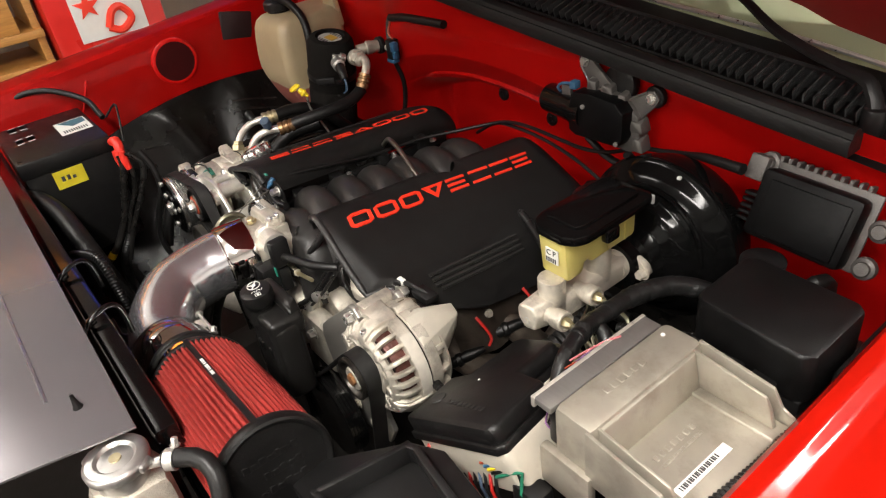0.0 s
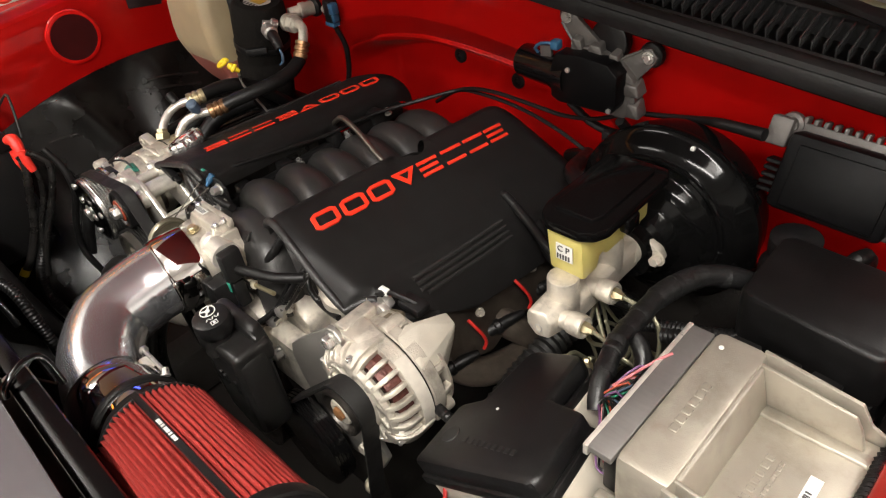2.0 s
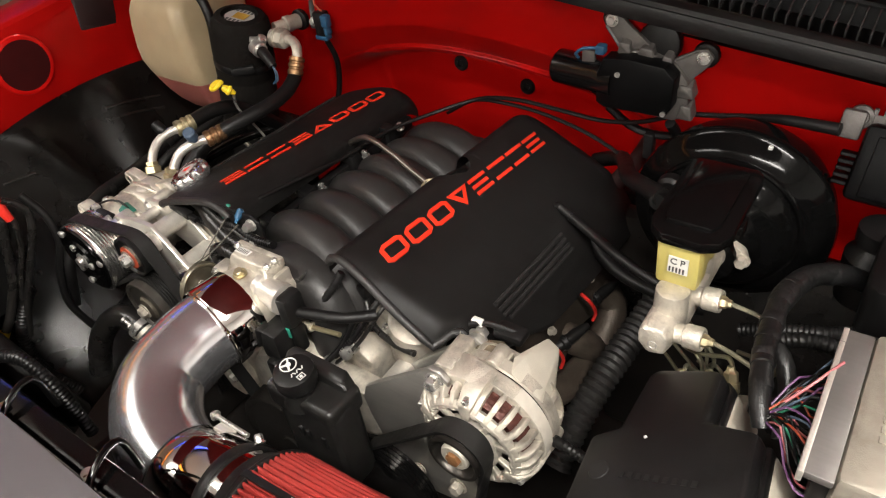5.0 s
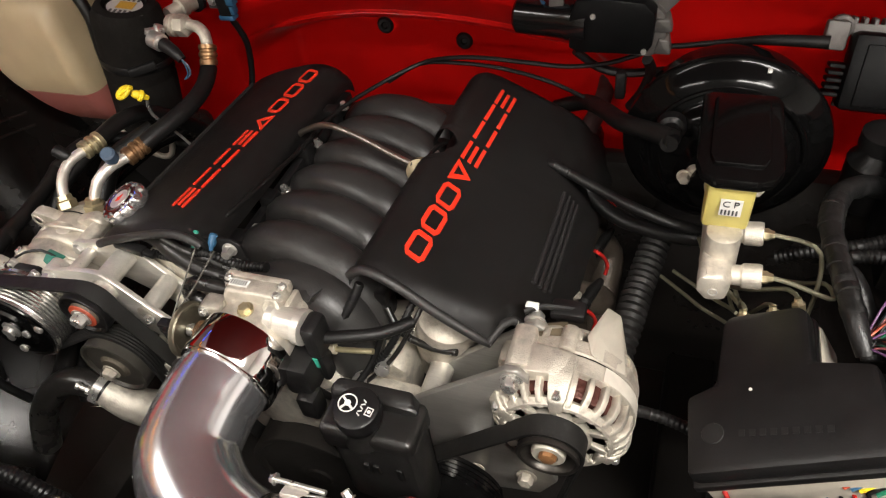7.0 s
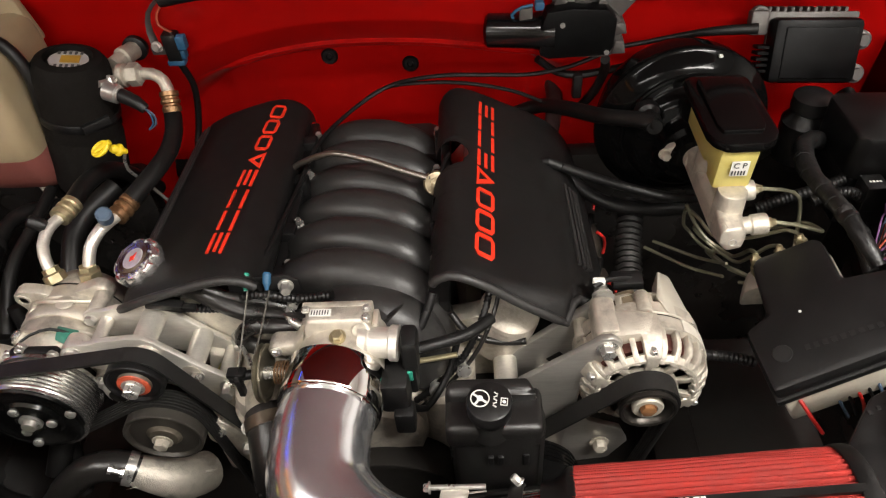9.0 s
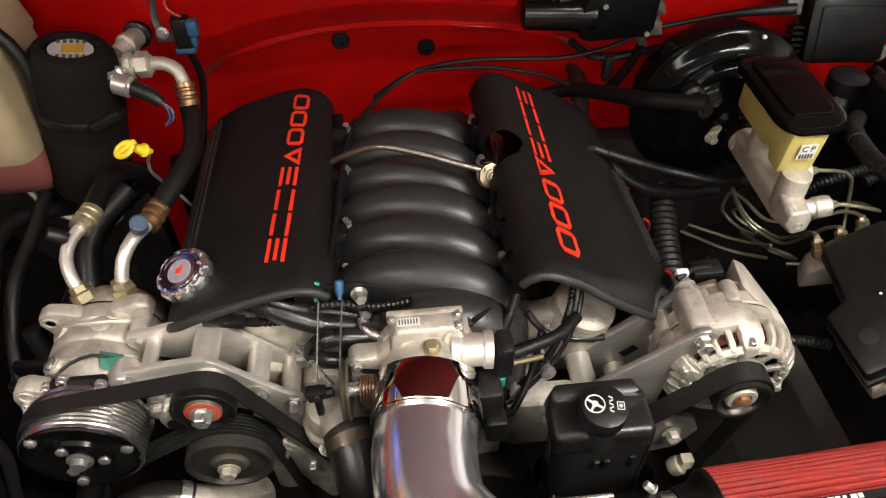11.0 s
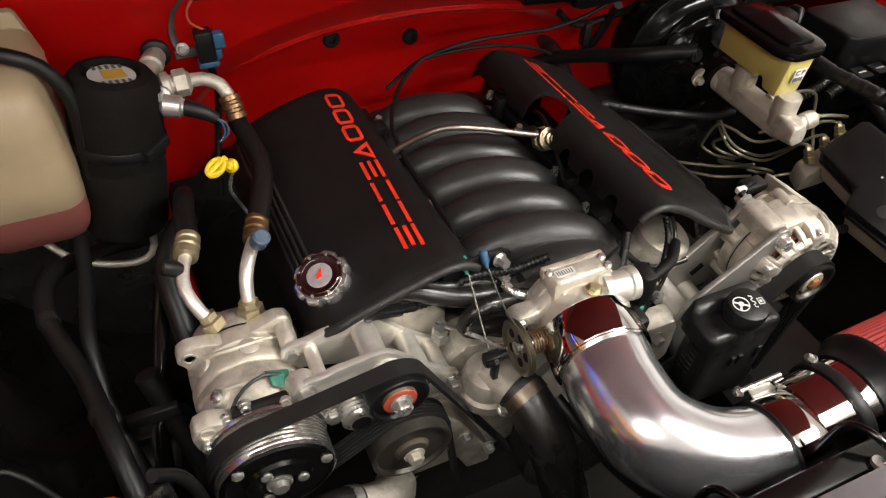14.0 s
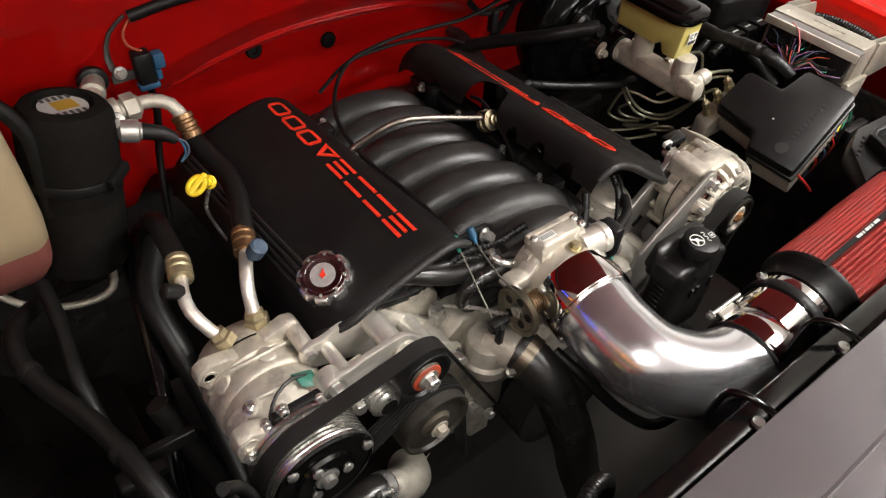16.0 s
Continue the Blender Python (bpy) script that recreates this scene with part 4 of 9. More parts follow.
def intake_pipe():
    ob = thing("intake_pipe", (0.03, 0.28, 0.97), "polished aluminium intake elbow pipe with two chrome couplers", "intake pipe")
    bm = bmesh.new()
    tube(bm, PIPE, 0.0485, 112, step=0.0022)
    part("elbow", bm, POLISHED, ob)

    def coupler(a, b, r, label, edge):
        a, b = Vector(a), Vector(b)
        L = (b - a).length
        bm = bmesh.new()
        lathe(bm, a, b, [(0, 0.049), (0.0, r - 0.001), (0.0015, r), (L - 0.0015, r), (L, r - 0.001), (L, 0.049)], 64)
        band = part("coupler_band", bm, CHROME, ob, label)
        bm = bmesh.new()
        lathe(bm, b, b + (b - a), [(0, 0.0485), (0, r - 0.0012), (0.0015, r - 0.0008), (0.003, r - 0.0015), (0.003, 0.0485)], 64)
        part("edge_seal", bm, edge, band, "edge seal of the coupler")
        return band
    coupler((-0.0105, 0.408, 1.002), (-0.016, 0.365, 1.001), 0.0530, "bright chrome coupler band at the throttle body", CHROME)
    band = coupler((0.128, 0.2266, 0.9725), (0.090, 0.2275, 0.9705), 0.0525, "bright chrome coupler band before the filter", RUBBER)
    # flat clamp lugs and their bolt, on the engine side of the second coupler
    bm = bmesh.new()
    hull(bm, [(0.096, 0.268, 1.000), (0.124, 0.268, 1.002), (0.098, 0.281, 1.000), (0.122, 0.280, 1.002), (0.096, 0.270, 1.003), (0.124, 0.270, 1.005), (0.098, 0.281, 1.002), (0.122, 0.280, 1.004)], 0.0006)
    part("clamp_lug", bm, MACHINED, band)
    bm = bmesh.new()
    tube(bm, [(0.086, 0.2805, 1.0030), (0.138, 0.2795, 1.0055)], 0.0026, 10, smooth=False)
    part("clamp_bolt", bm, STEEL, band)
    bolt(band, (0.088, 0.2805, 1.0030), (-1, 0, -0.05), 0.0042, 0.005)
    bm = bmesh.new()
    lathe(bm, (-0.052, 0.404, 0.972), (-0.055, 0.365, 0.971), [(0, 0.003), (0.003, 0.0045), (0.012, 0.0045), (0.013, 0.003), (0.030, 0.003), (0.031, 0.0045), (0.038, 0.0045), (0.038, 0)], 10)
    part("clamp_bolt", bm, STEEL, ob)

    f = thing("air_filter", (0.31, 0.23, 0.93), "red pleated cotton air filter with black rubber ends", "air filter")
    A, B = Vector((0.148, 0.2330, 0.9820)), Vector((0.430, 0.2305, 1.0290))
    d = (B - A).normalized()
    bm = bmesh.new()
    lathe(bm, A - d * 0.020, B, [(0, 0.048), (0.0, 0.0500), (0.068, 0.0500), (0.072, 0.0490)], 56)
    neck = part("neck", bm, CHROME, f, "bright chrome neck ring")
    bm = bmesh.new()
    lathe(bm, A + d * 0.016, B, [(0, 0.0495), (0.0, 0.0525), (0.002, 0.0535), (0.010, 0.0535), (0.012, 0.0525), (0.012, 0.0495)], 48)
    part("neck_clamp", bm, RUBBER, neck, "black clamp round the neck")
    bolt(neck, A + d * 0.020 + Vector((0, 0.041, 0.036)), (-0.7, 0.5, 0.5), 0.0042, 0.008)
    bm = bmesh.new()
    lathe(bm, A + d * 0.043, B, [(0, 0.0495), (0.0, 0.0520), (0.010, 0.0530), (0.017, 0.0560), (0.022, 0.0615), (0.025, 0.0635), (0.029, 0.0635), (0.030, 0.0620), (0.030, 0.05)], 56)
    part("rubber_flange", bm, RUBBER, f)
    L0, L1 = 0.070, 0.285
    m = Matrix.Translation(A) @ frame_to(A, B)
    bm = bmesh.new()
    n = 64
    rings = []
    for i in range(9):
        t = i / 8
        h = L0 + (L1 - L0) * t
        ro = 0.0632 - 0.0030 * t
        ring = []
        for k in range(n * 4):
            a = 2 * math.pi * k / (n * 4)
            w = (0.0, -0.0010, -0.0066, -0.0010)[k % 4] + 0.0006 * math.sin(5.1 * (k // 4) + 9 * t)
            ring.append(bm.verts.new(m @ Vector(((ro + w) * math.cos(a), (ro + w) * math.sin(a), h))))
        rings.append(ring)
    for a, b in zip(rings, rings[1:]):
        for k in range(n * 4):
            bm.faces.new((a[k], a[(k + 1) % (n * 4)], b[(k + 1) % (n * 4)], b[k]))
    bm.faces.new(rings[0][::-1])
    bm.faces.new(rings[-1])
    part("pleats", bm, FILTER, f, "deep red oiled cotton pleats", 80)
    bm = bmesh.new()
    lathe(bm, A + d * (L1 - 0.004), B + d, [(0, 0.05), (0, 0.0612), (0.002, 0.0622), (0.010, 0.0622), (0.0135, 0.0610), (0.0150, 0.0585), (0.0140, 0.0560), (0.0115, 0.0535), (0.0115, 0.0)], 56)
    part("end_cap", bm, RUBBER, f, "black rubber end cap with moulded lettering")
    # strap along the top
    up = Vector((0.0, 0.02, 1)).normalized()
    up = (up - d * up.dot(d)).normalized()
    side = d.cross(up)
    bm = bmesh.new()
    ps = []
    for t, r in ((L0 - 0.004, 0.0640), (L1, 0.0612)):
        for s in (-1, 1):
            for h in (-0.004, 0.001):
                ps.append(A + d * t + up * (r + h) + side * s * 0.0031)
    vs = [bm.verts.new(p) for p in ps]
    for q in ((0, 1, 3, 2), (4, 6, 7, 5), (1, 5, 7, 3), (0, 2, 6, 4), (0, 4, 5, 1), (2, 3, 7, 6)):
        bm.faces.new([vs[i] for i in q])
    strap = part("strap", bm, RUBBER, f, "black strap with a white printed mark")
    for k in range(8):
        bm = bmesh.new()
        t = 0.130 + 0.0056 * k
        c = A + d * t + up * (0.0651 - 0.0136 * (t - L0))
        m2 = Matrix.Translation(c) @ Matrix((side, d, up)).transposed().to_4x4()
        box(bm, (-0.0017, -0.0024, 0), (0.0017, 0.0022 - 0.001 * (k % 3), 0.0007), m=m2)
        part("print_bar", bm, WHITE, strap)
    # moulded marks on the cap
    for j, n2 in enumerate((7, 5, 6)):
        for k in range(n2):
            bm = bmesh.new()
            c = A + d * (L1 + 0.0070) + up * (0.022 - 0.018 * j) + side * (-0.026 + 0.0086 * k)
            m2 = Matrix.Translation(c) @ Matrix((side, d, up)).transposed().to_4x4()
            box(bm, (-0.0032, -0.0008, -0.004), (0.0032, 0.0008, 0.004 - 0.002 * (k % 2)), 0.0003, m=m2, seg=1)
            part("moulded_mark", bm, RUBBER, f)


intake_pipe()


# ---- alternator and its bracket ----
def alternator():
    ob = thing("alternator", (0.311, 0.46, 0.89), "cast aluminium alternator with vented front and pale horn", "alternator")
    ax, az = 0.311, 0.957

    def ring(name, y, prof, material, label="", seg=48):
        bm = bmesh.new()
        lathe(bm, (ax, y, az), (ax, y + 1, az), prof, seg)
        part(name, bm, material, ob, label)
    ring("rotor_core", 0.416, [(0, 0.0), (0.0, 0.050), (0.01, 0.054), (0.065, 0.054), (0.070, 0.0)], mat("alternator_rotor", (0.022, 0.018, 0.016), 0.6, 0.4, vary=0.3, scale=60))
    ring("winding", 0.419, [(0, 0.050), (0, 0.058), (0.008, 0.061), (0.021, 0.061), (0.021, 0.05)], COPPER, "copper windings behind the vents")
    ring("front_shell", 0.438, [(0, 0.058), (0.0, 0.0680), (0.001, 0.0695), (0.0168, 0.0695), (0.0185, 0.0680), (0.0185, 0.058)], CAST)
    ring("seam", 0.4563, [(0, 0.058), (0.0, 0.0672), (0.0024, 0.0672), (0.0024, 0.058)], DARK, "dark seam between the case halves")
    ring("rear_shell", 0.4585, [(0, 0.058), (0.0, 0.0680), (0.0015, 0.0695), (0.015, 0.0695), (0.0165, 0.068), (0.0165, 0.058)], CAST_DULL)
    ring("front_hub", 0.404, [(0.014, 0.034), (0.004, 0.034), (0.001, 0.031), (0.0, 0.026), (-0.004, 0.024), (-0.005, 0.016), (-0.005, 0.0)], CAST)
    ring("front_ring", 0.406, [(0.010, 0.049), (0.002, 0.0485), (0.0005, 0.051), (0.001, 0.054), (0.006, 0.0585), (0.010, 0.056)], CAST)
    ring("rear_ring", 0.4865, [(0.0, 0.056), (0.0, 0.0665), (0.004, 0.065), (0.008, 0.056), (0.010, 0.04), (0.010, 0.0)], CAST_DULL)
    prof = [(0.047, 0.408), (0.050, 0.4055), (0.0575, 0.409), (0.0650, 0.416), (0.0680, 0.424), (0.0692, 0.440), (0.0610, 0.440), (0.0600, 0.427), (0.0560, 0.420), (0.049, 0.416), (0.047, 0.416)]
    bm = bmesh.new()
    prism(bm, prof, "z", -0.0029, 0.0029, 0.0010)
    fin = mesh_of("front_fin", bm, CAST)
    bm = bmesh.new()
    prism(bm, [(0.0675, 0.474), (0.0680, 0.480), (0.0665, 0.488), (0.057, 0.488), (0.057, 0.474)], "z", -0.0036, 0.0036, 0.0012)
    fin2 = mesh_of("rear_fin", bm, CAST_DULL)
    for k in range(26):
        m = Matrix.Translation((ax, 0, az)) @ Matrix.Rotation(2 * math.pi * (k + 0.3) / 26, 4, "Y")
        place("front_fin", fin, m, ob)
        if k % 2 == 0:
            place("rear_fin", fin2, Matrix.Translation((ax, 0, az)) @ Matrix.Rotation(2 * math.pi * k / 26, 4, "Y"), ob)
    bm = bmesh.new()
    prism(bm, [(0.030, 0.4095), (0.050, 0.4065), (0.050, 0.414), (0.030, 0.414)], "z", -0.0036, 0.0036, 0.0012)
    spoke = mesh_of("front_spoke", bm, CAST)
    for k in range(10):
        place("front_spoke", spoke, Matrix.Translation((ax, 0, az)) @ Matrix.Rotation(2 * math.pi * (k + 0.4) / 10, 4, "Y"), ob)
    # solid sectors that carry the through bolts
    for deg in (90, 215, 334, 158):
        a = radians(deg)
        u = Vector((math.cos(a), 0, math.sin(a)))
        t = Vector((-math.sin(a), 0, math.cos(a)))
        c = Vector((ax, 0, az))
        bm = bmesh.new()
        hull(bm, [c + u * r + t * w + Vector((0, y, 0)) for r, y, h in ((0.044, 0.405, 0.006), (0.060, 0.4065, 0.008), (0.0695, 0.419, 0.010), (0.0725, 0.430, 0.011), (0.0725, 0.455, 0.011), (0.060, 0.455, 0.010), (0.044, 0.42, 0.006)) for w in (-h, h)], 0.0022)
        boss = part("bolt_boss", bm, CAST, ob)
        p = c + u * 0.063 + Vector((0, 0.4095, 0))
        bm = bmesh.new()
        lathe(bm, p + Vector((0, 0.006, 0)), p - Vector((0, 1, 0)), [(0, 0.0045), (0.006, 0.0045), (0.0075, 0.0035), (0.0075, 0)], 6)
        part("through_bolt", bm, STEEL, boss)
        bm = bmesh.new()
        cyl(bm, c + u * 0.0655 + Vector((0, 0.4588, 0)), c + u * 0.0655 + Vector((0, 0.487, 0)), 0.0088, edge=0.002)
        part("rear_boss", bm, CAST_DULL, ob)
    bm = bmesh.new()
    hull(bm, [(0.256, 0.433, 1.000), (0.256, 0.482, 1.000), (0.257, 0.433, 1.022), (0.257, 0.482, 1.022), (0.262, 0.433, 1.027), (0.262, 0.482, 1.027), (0.280, 0.433, 1.0285), (0.280, 0.480, 1.0285), (0.285, 0.433, 0.99), (0.285, 0.470, 0.99)], 0.0025)
    part("mount_ear", bm, CAST, ob)
    bm = bmesh.new()
    hull(bm, [(0.272, 0.429, 1.024), (0.276, 0.462, 1.028), (0.300, 0.427, 1.0305), (0.304, 0.4555, 1.032), (0.322, 0.427, 1.0275), (0.324, 0.4555, 1.0285), (0.270, 0.43, 0.99), (0.272, 0.4555, 0.99), (0.320, 0.43, 0.99), (0.320, 0.4555, 0.99)], 0.0025)
    part("mount_saddle", bm, CAST, ob)
    bm = bmesh.new()
    hull(bm, [(0.3265, 0.479, 1.027), (0.335, 0.488, 1.0245), (0.353, 0.489, 1.0085), (0.3665, 0.4592, 1.002), (0.334, 0.4592, 1.0255), (0.339, 0.528, 1.0145), (0.353, 0.527, 1.0060), (0.372, 0.470, 0.978), (0.362, 0.498, 0.968), (0.33, 0.498, 0.985), (0.336, 0.524, 0.992), (0.352, 0.522, 0.985)], 0.0012)
    part("regulator_block", bm, WHITE_ALU, ob, "pale cast horn behind the seam")
    bm = bmesh.new()
    hull(bm, [(0.268, 0.474, 1.010), (0.306, 0.474, 1.026), (0.266, 0.496, 1.008), (0.306, 0.498, 1.022), (0.270, 0.474, 0.98), (0.31, 0.474, 0.98), (0.27, 0.498, 0.98), (0.31, 0.498, 0.98)], 0.003)
    part("brush_cover", bm, mat("dusty_brown_plastic", (0.12, 0.095, 0.06), 0.55, vary=0.3, scale=80, bump=0.2, bump_scale=500), ob, "dusty brown brush cover")
    bm = bmesh.new()
    sheet(bm, 10, 2, lambda u, v: (ax + 0.0706 * math.cos(radians(-18 + 76 * u)), 0.4395 + 0.0155 * v, az + 0.0706 * math.sin(radians(-18 + 76 * u))), 0.0008)
    lab = part("rating_plate", bm, mat("pale_metal_plate", (0.62, 0.58, 0.50), 0.55, 0.1, vary=0.12, scale=120), ob, "pale rating plate")
    # pulley
    bm = bmesh.new()
    prof = [(0.010, 0.010), (0.010, 0.020), (0.006, 0.0245), (0.001, 0.0255), (0.0, 0.028), (0.001, 0.030)]
    for k in range(6):
        prof += [(0.006 + 0.0036 * k, 0.030), (0.0078 + 0.0036 * k, 0.0275)]
    prof += [(0.028, 0.030), (0.030, 0.030), (0.030, 0.01)]
    lathe(bm, (0.3085, 0.380, 0.960), (0.3085, 1, 0.960), prof, 36)
    pul = part("pulley", bm, mat("dark_pulley_steel", (0.055, 0.050, 0.044), 0.35, 0.8, vary=0.2, scale=80), ob)
    bm = bmesh.new()
    lathe(bm, (0.3085, 0.392, 0.960), (0.3085, 0, 0.960), [(0, 0.0165), (0.007, 0.0165), (0.009, 0.015), (0.009, 0.010), (0.006, 0.009), (0.006, 0)], 28)
    part("washer", bm, WHITE_ALU, pul, "pale thick washer")
    bm = bmesh.new()
    lathe(bm, (0.3085, 0.386, 0.960), (0.3085, 0, 0.960), [(0, 0.0085), (0.006, 0.0085), (0.007, 0.007), (0.007, 0)], 6)
    part("shaft_nut", bm, mat("rusty_shaft", (0.35, 0.17, 0.07), 0.6, 0.5, vary=0.3, scale=150), pul, "rusty shaft nut")
    bm = bmesh.new()
    box(bm, (0.285, 0.503, 1.010), (0.32, 0.525, 1.022), 0.004)
    tube(bm, [(0.31, 0.515, 1.018), (0.28, 0.505, 1.028), (0.262, 0.495, 1.027)], 0.0035, 8)
    part("terminal_plug", bm, PLASTIC, ob)
    bm = bmesh.new()
    box(bm, (0.262, 0.498, 1.024), (0.276, 0.506, 1.032), 0.002)
    part("plug_clip", bm, WHITE, ob, "white plug clip")

    grey = mat("grey_brushed_plate", (0.40, 0.385, 0.35), 0.38, 0.7, vary=0.15, scale=60, bump=0.05, bump_scale=500, aniso=(1, 8, 8))
    br = thing("alternator_bracket", (0.18, 0.46, 0.94), "machined aluminium alternator bracket of two plates", "bracket")
    bm = bmesh.new()
    prism(bm, [(0.152, 0.905), (0.160, 0.922), (0.174, 0.926), (0.258, 1.006), (0.265, 1.018), (0.276, 1.023), (0.287, 1.016), (0.287, 0.995), (0.279, 0.950), (0.277, 0.907), (0.255, 0.880), (0.20, 0.865), (0.160, 0.880)], "y", 0.484, 0.494, 0.002)
    part("rear_plate", bm, grey, br)
    bm = bmesh.new()
    prism(bm, [(0.148, 0.915), (0.156, 0.938), (0.180, 0.960), (0.250, 1.019), (0.260, 1.029), (0.272, 1.030), (0.283, 1.020), (0.281, 1.000), (0.262, 0.968), (0.246, 0.948), (0.243, 0.905), (0.260, 0.876), (0.298, 0.858), (0.310, 0.830), (0.290, 0.792), (0.225, 0.778), (0.170, 0.830), (0.152, 0.885)], "y", 0.422, 0.430, 0.002)
    part("front_plate", bm, grey, br)
    for x, z in ((0.166, 0.914), (0.215, 0.885)):
        bm = bmesh.new()
        cyl(bm, (x, 0.424, z), (x, 0.488, z), 0.014, seg=20)
        part("spacer", bm, MACHINED, br)
    bm = bmesh.new()
    box(bm, (-0.010, -0.0008, -0.0055), (0.010, 0.0008, 0.0055), 0.0004, m=pose(0.226, 0.4835, 0.918, 0, -42, 0))
    part("slot", bm, DARK, br)
    bolt(br, (0.267, 0.422, 1.014), (0, -1, 0.1), 0.0085, 0.010)
    bolt(br, (0.276, 0.420, 0.832), (0, -1, 0.1), 0.0085, 0.010, CAST_DULL)
    bolt(br, (0.218, 0.420, 0.822), (0, -1, 0.1), 0.0070, 0.008, CAST_DULL)
    bolt(br, (0.273, 0.494, 1.014), (0, 1, 0.1), 0.0085, 0.010)
    bm = bmesh.new()
    cyl(bm, (0.270, 0.428, 1.013), (0.270, 0.486, 1.013), 0.009)
    part("through_bolt", bm, STEEL, br)


alternator()


# ---- compressor ----
def compressor():
    ob = thing("ac_compressor", (-0.352, 0.48, 0.88), "cast aluminium air conditioning compressor with black clutch", "compressor")
    ax, az = -0.354, 0.955

    def turned(name, y, prof, material, label="", seg=48):
        bm = bmesh.new()
        lathe(bm, (ax, y, az), (ax, y + 1, az), prof, seg)
        return part(name, bm, material, ob, label)
    turned("front_housing", 0.434, [(0, 0.030), (0, 0.040), (0.002, 0.044), (0.014, 0.0475), (0.030, 0.0535), (0.042, 0.0555), (0.058, 0.0555), (0.060, 0.054)], CAST)
    turned("mid_body", 0.494, [(0, 0.050), (0.0, 0.0560), (0.002, 0.0575), (0.013, 0.0575), (0.015, 0.0560), (0.022, 0.0545), (0.026, 0.055), (0.028, 0.057), (0.046, 0.057), (0.048, 0.0555), (0.048, 0.04)], CAST)
    turned("gasket", 0.542, [(0, 0.045), (0, 0.0562), (0.0018, 0.0562), (0.0018, 0.045)], RUBBER, "black gasket seam")
    turned("rear_head", 0.5438, [(0, 0.045), (0.0, 0.0555), (0.010, 0.0555), (0.018, 0.053), (0.030, 0.048), (0.036, 0.040), (0.038, 0.025), (0.038, 0.0)], CAST)

    def ear(pts, y0, y1, bevel=0.003):
        bm = bmesh.new()
        prism(bm, pts, "y", y0, y1, bevel)
        return part("ear", bm, CAST, ob)

    def hole(x, y, z, r=0.0055):
        bm = bmesh.new()
        lathe(bm, (x, y + 0.001, z), (x, y - 1, z), [(0, r * 1.5), (0.0025, r * 1.4), (0.0025, r), (0.001, r * 0.95), (0.001, 0)], 18)
        part("bolt_hole", bm, CAST_DULL, ob)
    ear([(-0.366, 1.010), (-0.386, 1.016), (-0.402, 1.018), (-0.412, 1.012), (-0.415, 1.000), (-0.409, 0.990), (-0.404, 0.975), (-0.380, 0.97)], 0.524, 0.541)
    hole(-0.4015, 0.524, 1.004)
    ear([(-0.345, 1.008), (-0.328, 1.014), (-0.312, 1.020), (-0.300, 1.016), (-0.295, 1.004), (-0.302, 0.992), (-0.312, 0.98), (-0.335, 0.97)], 0.528, 0.545)
    bm = bmesh.new()
    cyl(bm, (-0.306, 0.497, 1.004), (-0.306, 0.535, 1.005), 0.0095, edge=0.001)
    part("spacer", bm, CAST, ob)
    bolt(ob, (-0.307, 0.497, 1.003), (0, -1, 0.12), 0.0075, 0.010)
    ear([(-0.372, 0.996), (-0.384, 1.006), (-0.398, 1.012), (-0.411, 1.008), (-0.416, 0.996), (-0.414, 0.976), (-0.404, 0.968), (-0.388, 0.968)], 0.436, 0.456)
    hole(-0.4015, 0.436, 1.0)
    bolt(ob, (-0.4045, 0.4355, 0.982), (0, -1, 0.1), 0.0055, 0.006)
    ear([(-0.334, 0.99), (-0.326, 1.004), (-0.314, 1.014), (-0.302, 1.014), (-0.295, 1.006), (-0.300, 0.992), (-0.315, 0.98)], 0.440, 0.464)
    # raised web over the crown and a bolt boss
    for y, r in ((0.519, 0.0575), (0.476, 0.0558)):
        bm = bmesh.new()
        tube(bm, [(ax + r * math.cos(radians(a)), y + 0.006 * math.sin(radians(3 * a)), az + r * math.sin(radians(a))) for a in range(30, 160, 6)], 0.0028, 8, smooth=False)
        part("web", bm, CAST, ob)
    for deg, y in ((122, 0.470), (80, 0.512), (135, 0.516)):
        a = radians(deg)
        u = Vector((math.cos(a), 0, math.sin(a)))
        c = Vector((ax, y, az))
        bm = bmesh.new()
        lathe(bm, c + u * 0.050, c + u, [(0, 0.012), (0.005, 0.0105), (0.0075, 0.010), (0.0085, 0.008), (0.0085, 0.0)], 20)
        boss = part("bolt_boss", bm, CAST, ob)
        if y < 0.5:
            bolt(boss, c + u * 0.0585, u, 0.0055, 0.003)
    bm = bmesh.new()
    lathe(bm, (ax, 0.436, az), (ax, 0.5, az), [(0, 0.03), (0, 0.052), (0.002, 0.054), (0.010, 0.054), (0.012, 0.050)], 40)
    box(bm, (-0.376, 0.436, 0.995), (-0.322, 0.448, 1.0145), 0.004)
    coil = part("clutch_coil", bm, PLASTIC, ob)
    for x, y, z in ((-0.3814, 0.4395, 1.004), (-0.3274, 0.4335, 1.0085), (-0.3631, 0.4405, 1.0142), (-0.4038, 0.4330, 0.9886)):
        bm = bmesh.new()
        lathe(bm, (x, y + 0.006, z), (x, y - 0.5, z + 0.04), [(0, 0.0062), (0.004, 0.0062), (0.004, 0.0050), (0.0085, 0.0050), (0.0095, 0.0038), (0.0080, 0.0025), (0.0080, 0)], 16)
        part("screw", bm, STEEL, coil)
    # clutch
    bm = bmesh.new()
    prof = [(0, 0.030), (0.0, 0.0545), (0.0015, 0.0570), (0.0045, 0.0575), (0.0055, 0.0555)]
    for k in range(7):
        prof += [(0.0075 + 0.0045 * k, 0.0568), (0.0085 + 0.0045 * k, 0.0568), (0.0098 + 0.0045 * k, 0.0535), (0.0108 + 0.0045 * k, 0.0535)]
